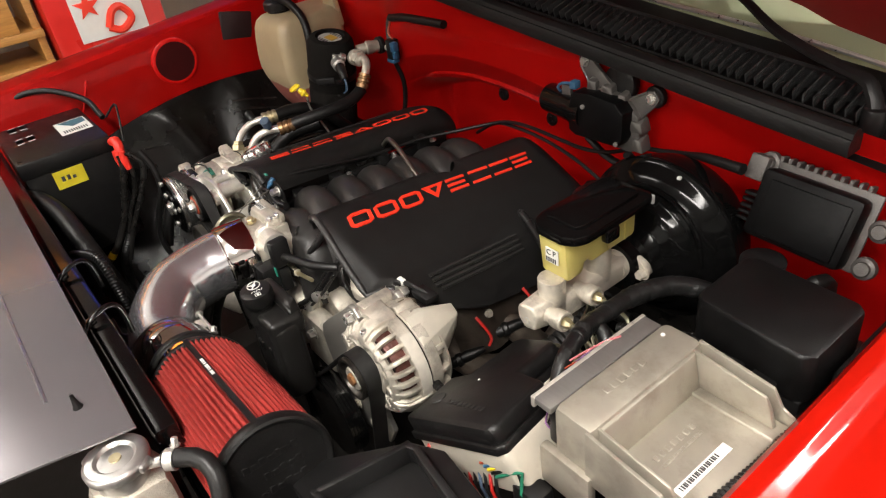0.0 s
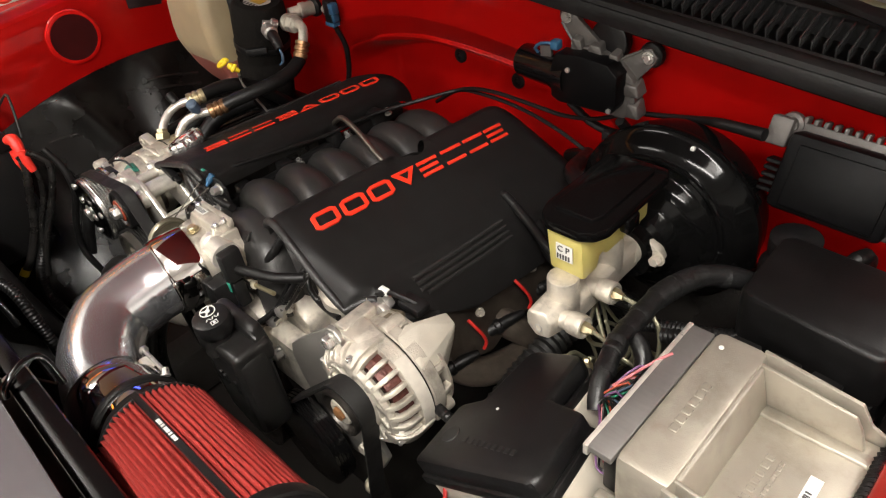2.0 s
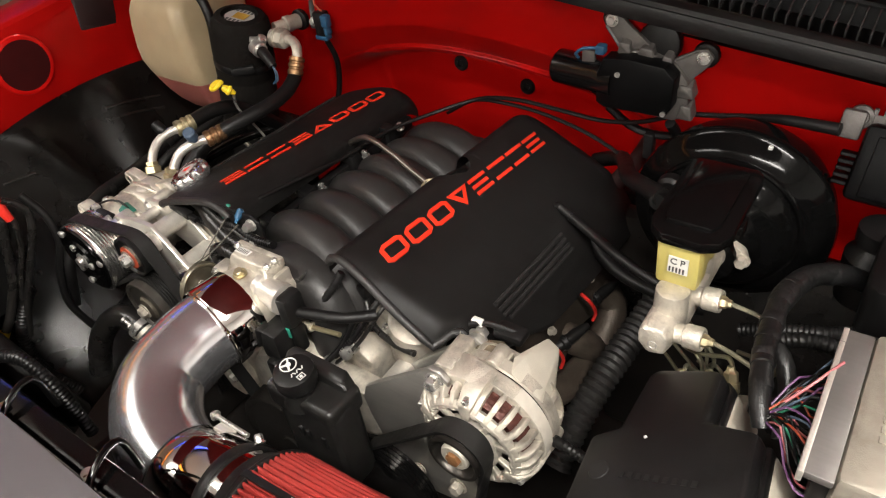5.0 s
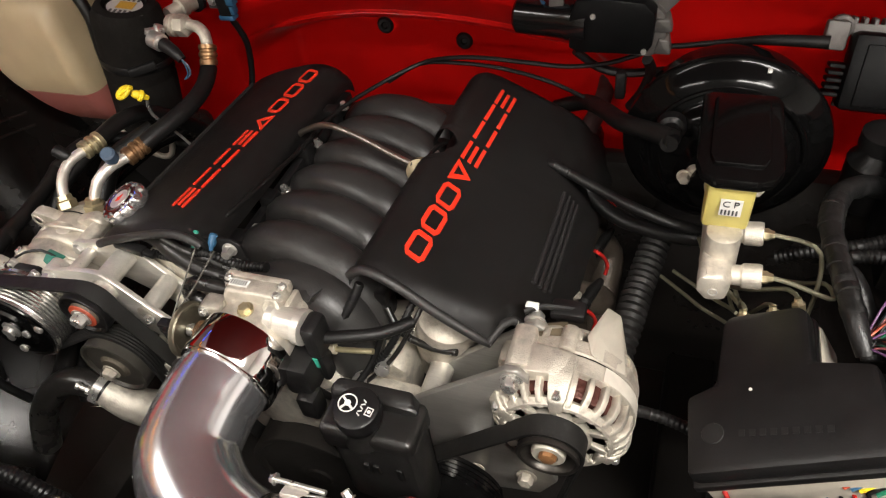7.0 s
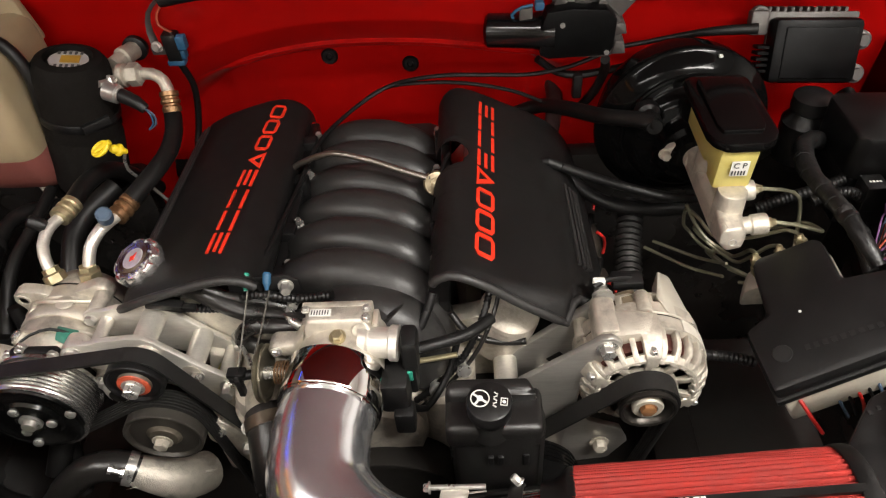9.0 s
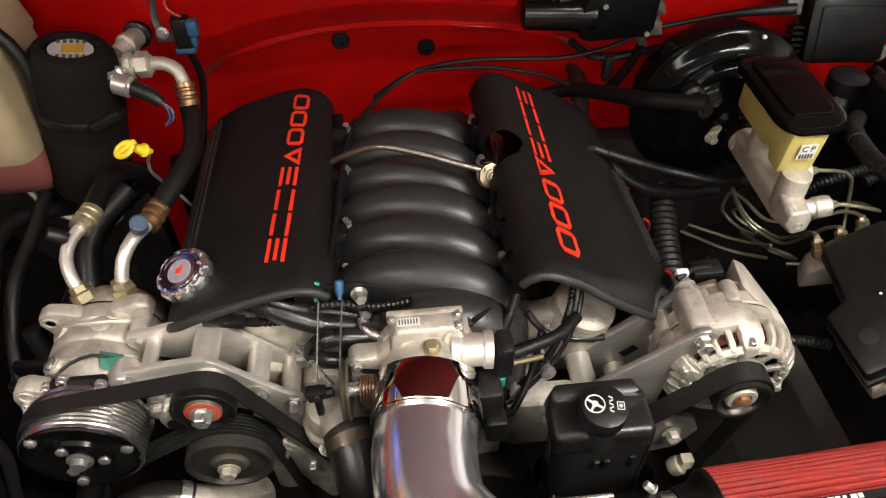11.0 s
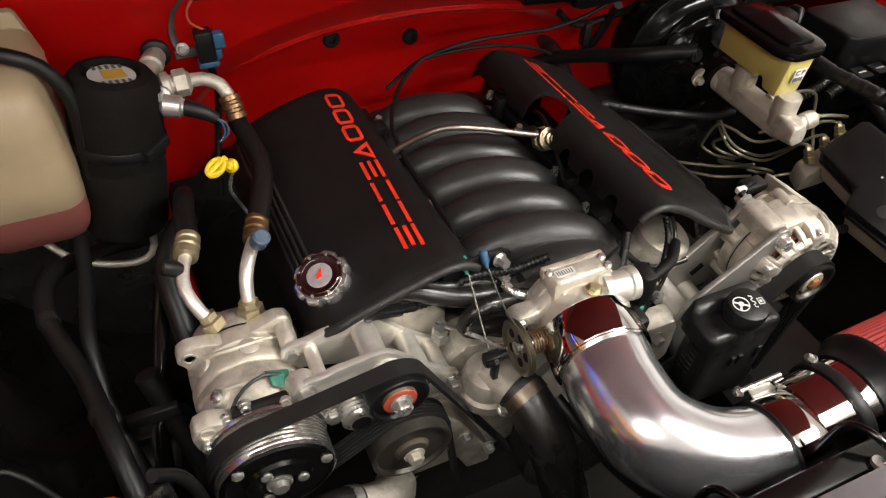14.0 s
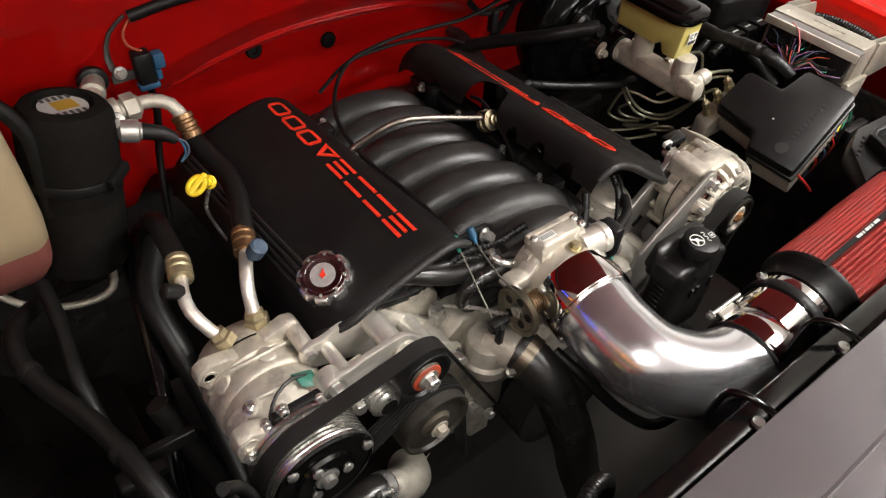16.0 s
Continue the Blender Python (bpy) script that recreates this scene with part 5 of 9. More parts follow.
    prof += [(0.0395, 0.0572), (0.0405, 0.0590), (0.0430, 0.0595), (0.0435, 0.0575), (0.046, 0.0575), (0.046, 0.03)]
    lathe(bm, (-0.3525, 0.390, 0.957), (-0.3525, 1, 0.957), prof, 64)
    part("clutch_pulley", bm, mat("bright_clutch_rim", (0.62, 0.61, 0.59), 0.22, 0.95, vary=0.04, scale=30), ob, "grooved steel clutch pulley")
    bm = bmesh.new()
    lathe(bm, (-0.3525, 0.394, 0.959), (-0.3525, 0, 0.959), [(0, 0.030), (0.0, 0.0540), (0.004, 0.0550), (0.006, 0.0535), (0.0065, 0.050), (0.0055, 0.049), (0.0055, 0.034), (0.009, 0.031), (0.0095, 0.016), (0.007, 0.014), (0.007, 0.0)], 48)
    plate = part("clutch_plate", bm, GLOSS, ob, "gloss black clutch plate")
    for k in range(6):
        a = radians(12 + 60 * k if k % 2 == 0 else 60 * k - 66)
        r = 0.0485 if k % 2 == 0 else 0.0225
        bm = bmesh.new()
        p = Vector((-0.3525 + r * math.cos(a), 0.389 if k % 2 == 0 else 0.386, 0.959 + r * math.sin(a)))
        lathe(bm, p, p + Vector((0, -1, 0)), [(0, 0.0058), (0.003, 0.0055), (0.0042, 0.004), (0.0044, 0)], 16)
        part("rivet", bm, STEEL, plate)
    bm = bmesh.new()
    lathe(bm, (-0.3525, 0.388, 0.959), (-0.3525, 0, 0.959), [(0, 0.0125), (0.004, 0.0125), (0.005, 0.0105), (0.004, 0.0085), (0.010, 0.0075), (0.011, 0.004), (0.010, 0)], 24)
    part("centre_nut", bm, STEEL, plate)
    bm = bmesh.new()
    tube(bm, [(-0.378, 0.438, 1.000), (-0.374, 0.448, 1.010), (-0.360, 0.460, 1.0165), (-0.340, 0.468, 1.0165), (-0.322, 0.468, 1.008)], 0.0018, 6)
    part("coil_wire", bm, RUBBER, ob)
    bm = bmesh.new()
    hull(bm, [(-0.338, 0.478, 1.0105), (-0.314, 0.476, 1.003), (-0.318, 0.452, 1.004), (-0.334, 0.458, 1.009), (-0.334, 0.470, 1.014), (-0.318, 0.466, 1.009)], 0.001)
    part("wire_sleeve", bm, mat("dull_green_sleeve", (0.03, 0.16, 0.115), 0.35, vary=0.2, scale=150), ob, "green wire connector sleeve")
    bm = bmesh.new()
    box(bm, (-0.338, 0.432, 1.006), (-0.326, 0.442, 1.012), 0.002)
    part("copper_tag", bm, COPPER, ob)

    br = thing("compressor_bracket", (-0.23, 0.465, 0.95), "machined aluminium compressor bracket with cross tubes", "bracket")
    poly = [(-0.318, 1.000), (-0.315, 1.011), (-0.305, 1.016), (-0.290, 1.016), (-0.274, 1.021), (-0.240, 1.0245), (-0.226, 1.0240), (-0.215, 1.016), (-0.178, 0.974), (-0.156, 0.953), (-0.144, 0.945), (-0.143, 0.934), (-0.150, 0.923), (-0.176, 0.916), (-0.206, 0.932), (-0.250, 0.957), (-0.30, 0.976), (-0.315, 0.986)]
    bm = bmesh.new()
    prism(bm, poly, "y", 0.491, 0.499, 0.002)
    part("rear_plate", bm, MACHINED, br)
    bm = bmesh.new()
    prism(bm, [(a + 0.002, b + 0.004) for a, b in poly], "y", 0.440, 0.448, 0.002)
    part("front_plate", bm, MACHINED, br)
    for x, z, r, y0, y1 in ((-0.2315, 1.007, 0.0135, 0.446, 0.493), (-0.186, 0.970, 0.0120, 0.446, 0.493), (-0.288, 1.002, 0.0075, 0.446, 0.493), (-0.225, 1.003, 0.0150, 0.414, 0.442), (-0.157, 0.940, 0.0105, 0.446, 0.493)):
        bm = bmesh.new()
        cyl(bm, (x, y0, z), (x, y1, z), r, seg=28)
        part("cross_tube", bm, MACHINED, br)
    for y in (0.4395, 0.4905):
        for x, z in ((-0.2315, 1.007), (-0.186, 0.970)):
            bm = bmesh.new()
            lathe(bm, (x, y, z), (x, 0, z), [(0, 0.0105), (0.0006, 0.0100), (0.0006, 0.0)], 24)
            part("weld_spot", bm, CAST_DULL, br)
    bm = bmesh.new()
    cyl(bm, (-0.307, 0.440, 1.006), (-0.307, 0.462, 1.006), 0.0125, edge=0.002)
    part("front_boss", bm, MACHINED, br)
    bolt(br, (-0.307, 0.440, 1.006), (0, -1, 0.1), 0.0085, 0.010)
    bolt(br, (-0.1515, 0.4400, 0.938), (0, -1, 0.1), 0.0085, 0.014)
    bolt(br, (-0.1825, 0.4400, 0.9620), (0, -1, 0.1), 0.0065, 0.007)
    bm = bmesh.new()
    box(bm, (-0.016, -0.0006, -0.009), (0.016, 0.0006, 0.009), m=pose(-0.166, 0.4748, 0.9150, -25, 38, 0))
    tag = part("sticker", bm, mat("yellowed_sticker", (0.50, 0.44, 0.16), 0.5, vary=0.1, scale=80), br, "small yellowed sticker with dark print")
    letters("lettering", "H15", 0.013, 0.0002, pose(-0.166, 0.4739, 0.9154, -25, 38, 0) @ pose(0, 0, 0, 90, 0, 0), GREY_BAR, tag, "dark printed H15")


compressor()


# ---- pulleys and belts ----
def pulley(name, c, r, w, material, label, hub=0.012, dish=None):
    ob = thing(name, c, label, "pulley", "belt pulleys")
    bm = bmesh.new()
    x, y, z = c
    lathe(bm, (x, y, z), (x, y + 1, z), [(0.004, r * 0.86), (0.0, r * 0.91), (0.0, r - 0.001), (0.001, r), (w - 0.001, r), (w, r - 0.001), (w, r * 0.5)], 52)
    part("rim", bm, material, ob)
    bm = bmesh.new()
    lathe(bm, (x, y + 0.0035, z), (x, y - 1, z), [(-0.008, r * 0.5), (-0.0015, r * 0.90), (-0.004, r * 0.80), (-0.0055, r * 0.62), (-0.002, r * 0.56), (0.0, hub * 1.5), (0.003, hub * 1.3), (0.003, 0)], 44)
    part("web", bm, dish or material, ob)
    return ob


def belts():
    ob = pulley("idler_pulley", (-0.2255, 0.398, 1.0040), 0.0308, 0.028, PLASTIC, "black idler pulley with orange bearing seal and zinc bolt", dish=mat("dusty_pulley_web", (0.075, 0.064, 0.048), 0.5, 0.2, vary=0.4, scale=60, grime=0.5))
    bm = bmesh.new()
    lathe(bm, (-0.2255, 0.3985, 1.0040), (-0.2255, 0, 1.0040), [(0, 0.0175), (0.001, 0.0170), (0.0015, 0.011)], 32)
    part("bearing_seal", bm, ORANGE, ob)
    bolt(ob, (-0.2255, 0.3965, 1.0040), (0, -1, 0), 0.0092, 0.010)
    ob = pulley("tensioner_pulley", (-0.2180, 0.384, 0.922), 0.0440, 0.036, mat("worn_grey_pulley", (0.042, 0.038, 0.032), 0.42, 0.4, vary=0.25, scale=60), "worn dark grey tensioner pulley", dish=MATS["dusty_pulley_web"])
    bolt(ob, (-0.2180, 0.381, 0.922), (0, -1, 0), 0.0085, 0.008, CAST_DULL)
    ob = thing("belt_tensioner", (-0.25, 0.41, 0.97), "cast aluminium belt tensioner spring housing", "tensioner")
    bm = bmesh.new()
    prof = [(0, 0.0), (0, 0.010), (0.002, 0.0145), (0.004, 0.0165)]
    for k in range(4):
        prof += [(0.006 + 0.005 * k, 0.0185), (0.0085 + 0.005 * k, 0.0165)]
    prof += [(0.030, 0.0195), (0.034, 0.016)]
    lathe(bm, (-0.262, 0.412, 0.965), (-0.262, 1, 0.965), prof, 32)
    part("housing", bm, STEEL, ob)
    bm = bmesh.new()
    lathe(bm, (-0.2853, 0.470, 0.9600), (-0.2853, 0, 0.9600), [(0, 0.016), (0.022, 0.016), (0.026, 0.0145), (0.034, 0.0135), (0.035, 0.0)], 24)
    prism(bm, [(-0.302, 0.988), (-0.262, 0.996), (-0.246, 0.975), (-0.250, 0.945), (-0.285, 0.925), (-0.303, 0.935)], "y", 0.448, 0.470, 0.003)
    part("mounting_boss", bm, CAST_DULL, ob)
    bolt(ob, (-0.2853, 0.4345, 0.9600), (0, -1, 0.05), 0.0085, 0.006)
    bm = bmesh.new()
    lathe(bm, (-0.262, 0.4125, 0.965), (-0.262, 0, 0.965), [(0, 0.0105), (0.001, 0.010), (0.001, 0.0)], 24)
    part("bore_hole", bm, DARK, ob)
    ob = pulley("crank_pulley", (0.02, 0.380, 0.77), 0.09, 0.045, DARK, "large dark crankshaft pulley low on the engine")
    ob = pulley("power_steering_pulley", (0.180, 0.384, 0.795), 0.07, 0.026, GLOSS, "gloss black grooved power steering pulley")
    for k in range(5):
        bm = bmesh.new()
        lathe(bm, (0.180, 0.3835 + 0.005 * k, 0.795), (0.180, 1, 0.795), [(0, 0.069), (0.001, 0.0712), (0.0022, 0.0712), (0.0032, 0.069)], 44)
        part("groove_ridge", bm, GLOSS, ob)

    def strip(loop, nrm, sections):
        """A band swept along a flat line, with its section given as (height over the line, depth)."""
        bm = bmesh.new()
        n = len(loop)
        rows = [[bm.verts.new((loop[i][0] + nrm[i][0] * h, y, loop[i][1] + nrm[i][1] * h)) for h, y in sections] for i in range(n)]
        for i in range(n - 1):
            p, q = rows[i], rows[i + 1]
            for k in range(len(p)):
                bm.faces.new((p[k], p[(k + 1) % len(p)], q[(k + 1) % len(q)], q[k]))
        bm.faces.new(rows[0])
        bm.faces.new(rows[-1][::-1])
        return bm

    def band(name, loop, nrm, y0, y1, label, t=0.0045, outside=False):
        ob = thing(name, (loop[0][0], y0, loop[0][1]), label, "belt", "drive belts")
        lo, hi, tip = (0.0003, 0.0024, 0.0046) if outside else (t, 0.0022, 0.0003)
        part("band", strip(loop, nrm, [(lo, y0), (lo, y1), (hi, y1), (hi, y0)]), BELT, ob)
        w = (y1 - y0) / 6
        root = hi - 0.0001 if outside else 0.0021
        for k in range(6):
            ya = y0 + w * k
            part("rib", strip(loop, nrm, [(root, ya + w * 0.04), (root, ya + w * 0.96), (tip, ya + w * 0.68), (tip, ya + w * 0.32)]), BELT, ob)
        return ob

    def run(arcs, start=None, end=None):
        """An open line over arcs (x, z, r, from, to, in degrees), with outward normals."""
        loop, nrm = [], []
        for x, z, r, a0, a1 in arcs:
            n = max(2, int(abs(a1 - a0) / 5))
            for k in range(n + 1):
                a = radians(a0 + (a1 - a0) * k / n)
                loop.append((x + r * math.cos(a), z + r * math.sin(a)))
                nrm.append((math.cos(a), math.sin(a)))
        if start:
            loop.insert(0, start)
            nrm.insert(0, nrm[0])
        if end:
            loop.append(end)
            nrm.append(nrm[-1])
        return loop, nrm
    # over the compressor clutch and idler, down to the crankshaft
    loop, nrm = run([(-0.3525, 0.957, 0.0568, 301, 99), (-0.2255, 1.0040, 0.0308, 99, 24)], end=(-0.0780, 0.778))
    band("drive_belt", loop, nrm, 0.404, 0.422, "black ribbed rubber drive belt round the compressor")
    # from the clutch over the tensioner, ribs outward
    loop, nrm = run([(-0.2180, 0.922, 0.0440, 121, 8)], start=(-0.3230, 0.9090), end=(-0.1530, 0.760))
    band("drive_belt", loop, nrm, 0.396, 0.418, "black drive belt over the tensioner, ribs outward", outside=True)
    # over the alternator pulley, down to the crankshaft on either side
    loop, nrm = run([(0.3085, 0.960, 0.0292, 135, -11.5)], start=(0.1330, 0.8257), end=(0.3010, 0.775))
    band("drive_belt", loop, nrm, 0.386, 0.408, "black ribbed rubber drive belt round the alternator")


belts()


# ---- engine block, heads, water pump ----
def block():
    ob = thing("engine_block", (0, 0.66, 0.5), "cast aluminium engine block and cylinder heads, dusty", "engine block")
    bm = bmesh.new()
    box(bm, (-0.19, 0.47, 0.50), (0.19, 0.95, 0.86), 0.03)
    part("crankcase", bm, DARK, ob)
    for s in (-1, 1):
        bm = bmesh.new()
        box(bm, (-0.060, 0.505, -0.08), (0.060, 0.91, 0.022), 0.012, m=pose(s * 0.155, 0, 0.885, 0, s * 38, 0))
        part("cylinder_head", bm, CAST_DULL, ob)
        bm = bmesh.new()
        box(bm, (-0.050, 0.512, 0.02), (0.050, 0.90, 0.062), 0.022, m=pose(s * 0.160, 0, 0.885, 0, s * 38, 0), seg=3)
        part("rocker_cover", bm, DARK, ob)
    bm = bmesh.new()
    prism(bm, [(-0.15, 0.86), (-0.15, 0.93), (-0.12, 0.955), (-0.06, 0.94), (0.06, 0.94), (0.10, 0.945), (0.13, 0.92), (0.13, 0.84), (0.09, 0.74), (-0.09, 0.74)], "y", 0.462, 0.51, 0.008)
    part("front_cover", bm, CAST, ob)
    wp = thing("water_pump", (-0.05, 0.43, 0.88), "cast aluminium water pump with hose necks", "water pump")
    bm = bmesh.new()
    lathe(bm, (0.01, 0.45, 0.86), (0.01, 0, 0.86), [(0, 0.075), (0.018, 0.072), (0.024, 0.062), (0.04, 0.056), (0.046, 0.03), (0.046, 0)], 36)
    box(bm, (-0.205, 0.438, 0.74), (-0.05, 0.465, 0.915), 0.012)
    box(bm, (0.07, 0.42, 0.83), (0.16, 0.458, 0.92), 0.014)
    part("casting", bm, CAST, wp)
    bm = bmesh.new()
    lathe(bm, (-0.112, 0.428, 0.912), (-0.112, 0.418, 1.2), [(0, 0.033), (0.014, 0.033), (0.018, 0.029), (0.036, 0.0275), (0.042, 0.0250), (0.044, 0.012), (0.044, 0)], 32)
    part("thermostat_housing", bm, CAST, wp)
    bm = bmesh.new()
    cyl(bm, (-0.108, 0.43, 0.943), (-0.0935, 0.392, 0.9495), 0.0235)
    part("outlet_neck", bm, CAST, wp)
    bm = bmesh.new()
    prism(bm, [(-0.186, 0.902), (-0.166, 0.912), (-0.150, 0.896), (-0.128, 0.850), (-0.104, 0.800), (-0.104, 0.770), (-0.135, 0.772), (-0.158, 0.830), (-0.188, 0.872)], "y", 0.410, 0.440, 0.004)
    part("bolted_arm", bm, CAST, wp)
    bm = bmesh.new()
    hull(bm, [(-0.196, 0.478, 0.900), (-0.150, 0.478, 0.880), (-0.130, 0.478, 0.895), (-0.140, 0.482, 0.925), (-0.185, 0.482, 0.945), (-0.196, 0.510, 0.900), (-0.130, 0.510, 0.890), (-0.140, 0.510, 0.940), (-0.185, 0.510, 0.955)], 0.003)
    part("rear_pad", bm, CAST, wp)
    for p in ((-0.1426, 0.410, 0.8586), (-0.1100, 0.410, 0.8130), (-0.170, 0.410, 0.893)):
        bolt(wp, p, (0, -1, 0.1), 0.0065, 0.008)
    for p in ((-0.08, 0.432, 0.87), (0.12, 0.42, 0.90), (-0.060, 0.428, 0.905), (0.055, 0.420, 0.915)):
        bolt(wp, p, (0, -1, 0.1), 0.0075, 0.010)
    top = thing("top_radiator_hose", (-0.06, 0.35, 0.85), "thick black rubber radiator hose with steel clamp", "hose")
    bm = bmesh.new()
    tube(bm, [(-0.0945, 0.396, 0.9500), (-0.088, 0.376, 0.945), (-0.080, 0.338, 0.918), (-0.072, 0.306, 0.862), (-0.053, 0.292, 0.780), (-0.024, 0.282, 0.690)], 0.0262, 22)
    part("hose_body", bm, HOSE, top)
    bm = bmesh.new()
    lathe(bm, (-0.0925, 0.3910, 0.9490), (-0.086, 0.371, 0.943), [(0, 0.0264), (0, 0.0280), (0.013, 0.0280), (0.013, 0.0264)], 32)
    part("clamp", bm, mat("weathered_clamp_steel", (0.15, 0.125, 0.095), 0.35, 0.9, vary=0.2, scale=100), top)
    bolt(top, (-0.1170, 0.3830, 0.9420), (0.3, -0.6, 0.8), 0.0055, 0.010)
    low = thing("lower_radiator_hose", (-0.262, 0.334, 0.808), "black lower hose clamped to a silver elbow", "hose")
    bm = bmesh.new()
    tube(bm, [(-0.280, 0.390, 0.842), (-0.302, 0.390, 0.854), (-0.334, 0.386, 0.852), (-0.372, 0.374, 0.823), (-0.402, 0.359, 0.778), (-0.422, 0.344, 0.718)], 0.0185, 16)
    part("hose_body", bm, HOSE, low)
    bm = bmesh.new()
    lathe(bm, (-0.282, 0.390, 0.843), (-0.302, 0.390, 0.854), [(0, 0.0187), (0, 0.0205), (0.011, 0.0205), (0.011, 0.0187)], 28)
    part("clamp", bm, STEEL, low)
    bm = bmesh.new()
    lathe(bm, (-0.284, 0.376, 0.862), (-0.302, 0.376, 0.872), [(0, 0.006), (0.004, 0.006), (0.004, 0.0035), (0.014, 0.0035), (0.014, 0.0055), (0.018, 0.0055), (0.018, 0)], 8)
    part("clamp_screw", bm, STEEL, low)
    bm = bmesh.new()
    tube(bm, [(-0.225, 0.425, 0.772), (-0.236, 0.405, 0.792), (-0.255, 0.393, 0.818), (-0.284, 0.390, 0.844)], [0.026, 0.026, 0.022, 0.0185], 20)
    part("elbow", bm, CAST, low)
    bm = bmesh.new()
    hull(bm, [(-0.205, 0.415, 0.800), (-0.235, 0.395, 0.815), (-0.258, 0.385, 0.828), (-0.215, 0.395, 0.780), (-0.245, 0.382, 0.795), (-0.225, 0.40, 0.755), (-0.20, 0.42, 0.765)], 0.004)
    part("elbow_boss", bm, CAST, low)
    hose("bypass_hose", [(-0.050, 0.468, 0.972), (-0.086, 0.465, 0.975), (-0.114, 0.464, 0.979), (-0.127, 0.464, 0.993), (-0.119, 0.464, 1.010), (-0.100, 0.465, 1.016), (-0.075, 0.466, 1.011), (-0.045, 0.470, 1.004)], 0.0092, HOSE, "small black looped coolant hose")
    hose("vacuum_hose", [(-0.215, 0.515, 1.030), (-0.180, 0.505, 1.033), (-0.155, 0.494, 1.027), (-0.125, 0.488, 1.014), (-0.094, 0.487, 1.005), (-0.060, 0.488, 1.000)], 0.0115, HOSE, "thick black rubber vacuum hose")
    hose("vacuum_hose", [(-0.165, 0.498, 1.044), (-0.145, 0.496, 1.032), (-0.125, 0.494, 1.027), (-0.099, 0.492, 1.024), (-0.070, 0.492, 1.010)], 0.0062, HOSE, "black rubber vacuum hose")
    hose("corrugated_loom", [(-0.20, 0.502, 1.006), (-0.15, 0.496, 1.012), (-0.11, 0.492, 1.036), (-0.06, 0.486, 1.034), (-0.02, 0.484, 1.04)], 0.0055, PLASTIC, "black corrugated wiring loom", "loom", ribs=0.0010)
    sp = thing("sensor_plug", (-0.21, 0.492, 1.026), "grey-black wiring plug behind the bracket", "plug")
    bm = bmesh.new()
    box(bm, (-0.026, -0.006, -0.005), (0.016, 0.006, 0.005), 0.002, m=pose(-0.205, 0.486, 1.030, 0, 8, -4))
    part("shell", bm, PLASTIC, sp)
    bm = bmesh.new()
    box(bm, (0.014, -0.004, -0.0035), (0.030, 0.004, 0.0035), 0.0015, m=pose(-0.205, 0.486, 1.030, 0, 8, -4))
    part("tail", bm, RUBBER, sp)
    # cast head faces that show round the brackets
    for pts, x0 in (([(-0.215, 0.90), (-0.212, 1.004), (-0.195, 1.012), (-0.148, 0.998), (-0.130, 0.975), (-0.128, 0.88)], 0), ([(0.052, 0.86), (0.050, 0.945), (0.075, 0.962), (0.130, 0.972), (0.165, 0.985), (0.19, 0.97), (0.19, 0.86)], 1)):
        bm = bmesh.new()
        prism(bm, pts, "y", 0.5025, 0.530, 0.004)
        f = part("head_face", bm, CAST, ob)
        for k in range(3):
            bolt(ob, (pts[1][0] + (0.02 + 0.03 * k), 0.5025, 0.975 - 0.03 * k if x0 == 0 else 0.925 + 0.012 * k), (0, -1, 0.1), 0.0065, 0.008)
    bm = bmesh.new()
    lathe(bm, (0.160, 0.520, 0.915), (0.190, 0.500, 1.05), [(0, 0.036), (0.055, 0.036), (0.058, 0.0345), (0.060, 0.036), (0.066, 0.035), (0.072, 0.028), (0.074, 0.0)], 32)
    part("rocker_end", bm, CAST_DULL, ob)
    hose("brass_sender_pipe", [(0.052, 0.440, 0.974), (0.080, 0.441, 0.978), (0.112, 0.442, 0.984)], 0.0032, mat("pale_brass", (0.48, 0.42, 0.26), 0.35, 0.7), "short pale brass pipe beside the throttle body", "pipe")
    one("pipe_union", mat("cream_plastic", (0.55, 0.50, 0.38), 0.45), "cream plastic pipe union", "union", lambda bm: lathe(bm, (0.046, 0.440, 0.9735), (0.08, 0.441, 0.9785), [(0, 0.0045), (0.002, 0.006), (0.012, 0.006), (0.013, 0.0045), (0.018, 0.0045), (0.019, 0.006), (0.022, 0.006)], 14))
    hose("corrugated_loom", [(0.150, 0.496, 1.028), (0.142, 0.474, 1.012), (0.122, 0.452, 0.975), (0.090, 0.440, 0.935), (0.040, 0.430, 0.895), (0.0, 0.425, 0.88)], 0.0044, PLASTIC, "black corrugated wiring loom down the engine front", "loom", ribs=0.0009)
    hose("engine_wire", [(0.160, 0.496, 1.026), (0.152, 0.472, 1.010), (0.130, 0.450, 0.970), (0.095, 0.436, 0.930), (0.05, 0.424, 0.890)], 0.0026, HOSE, "black sheathed wire down the engine front", "wire")
    one("cream_connector", MATS["cream_plastic"], "cream plastic connector below the alternator", "connector", lambda bm: (lathe(bm, (0.284, 0.405, 0.772), (0.310, 0.400, 0.800), [(0, 0.010), (0.004, 0.012), (0.014, 0.012), (0.016, 0.009), (0.026, 0.008)], 14), box(bm, (0.290, 0.396, 0.780), (0.306, 0.410, 0.800), 0.003)))
    hose("corrugated_loom", [(0.350, 0.470, 0.930), (0.384, 0.459, 0.948), (0.410, 0.455, 0.950), (0.440, 0.450, 0.945)], 0.0065, PLASTIC, "black corrugated loom under the fuse box", "loom", ribs=0.001)
    hose("red_fuse_wire", [(0.456, 0.396, 0.968), (0.464, 0.386, 0.962), (0.474, 0.374, 0.950), (0.486, 0.366, 0.935)], 0.0022, RED_WIRE, "red wire below the fuse box base", "wire", seg=8)
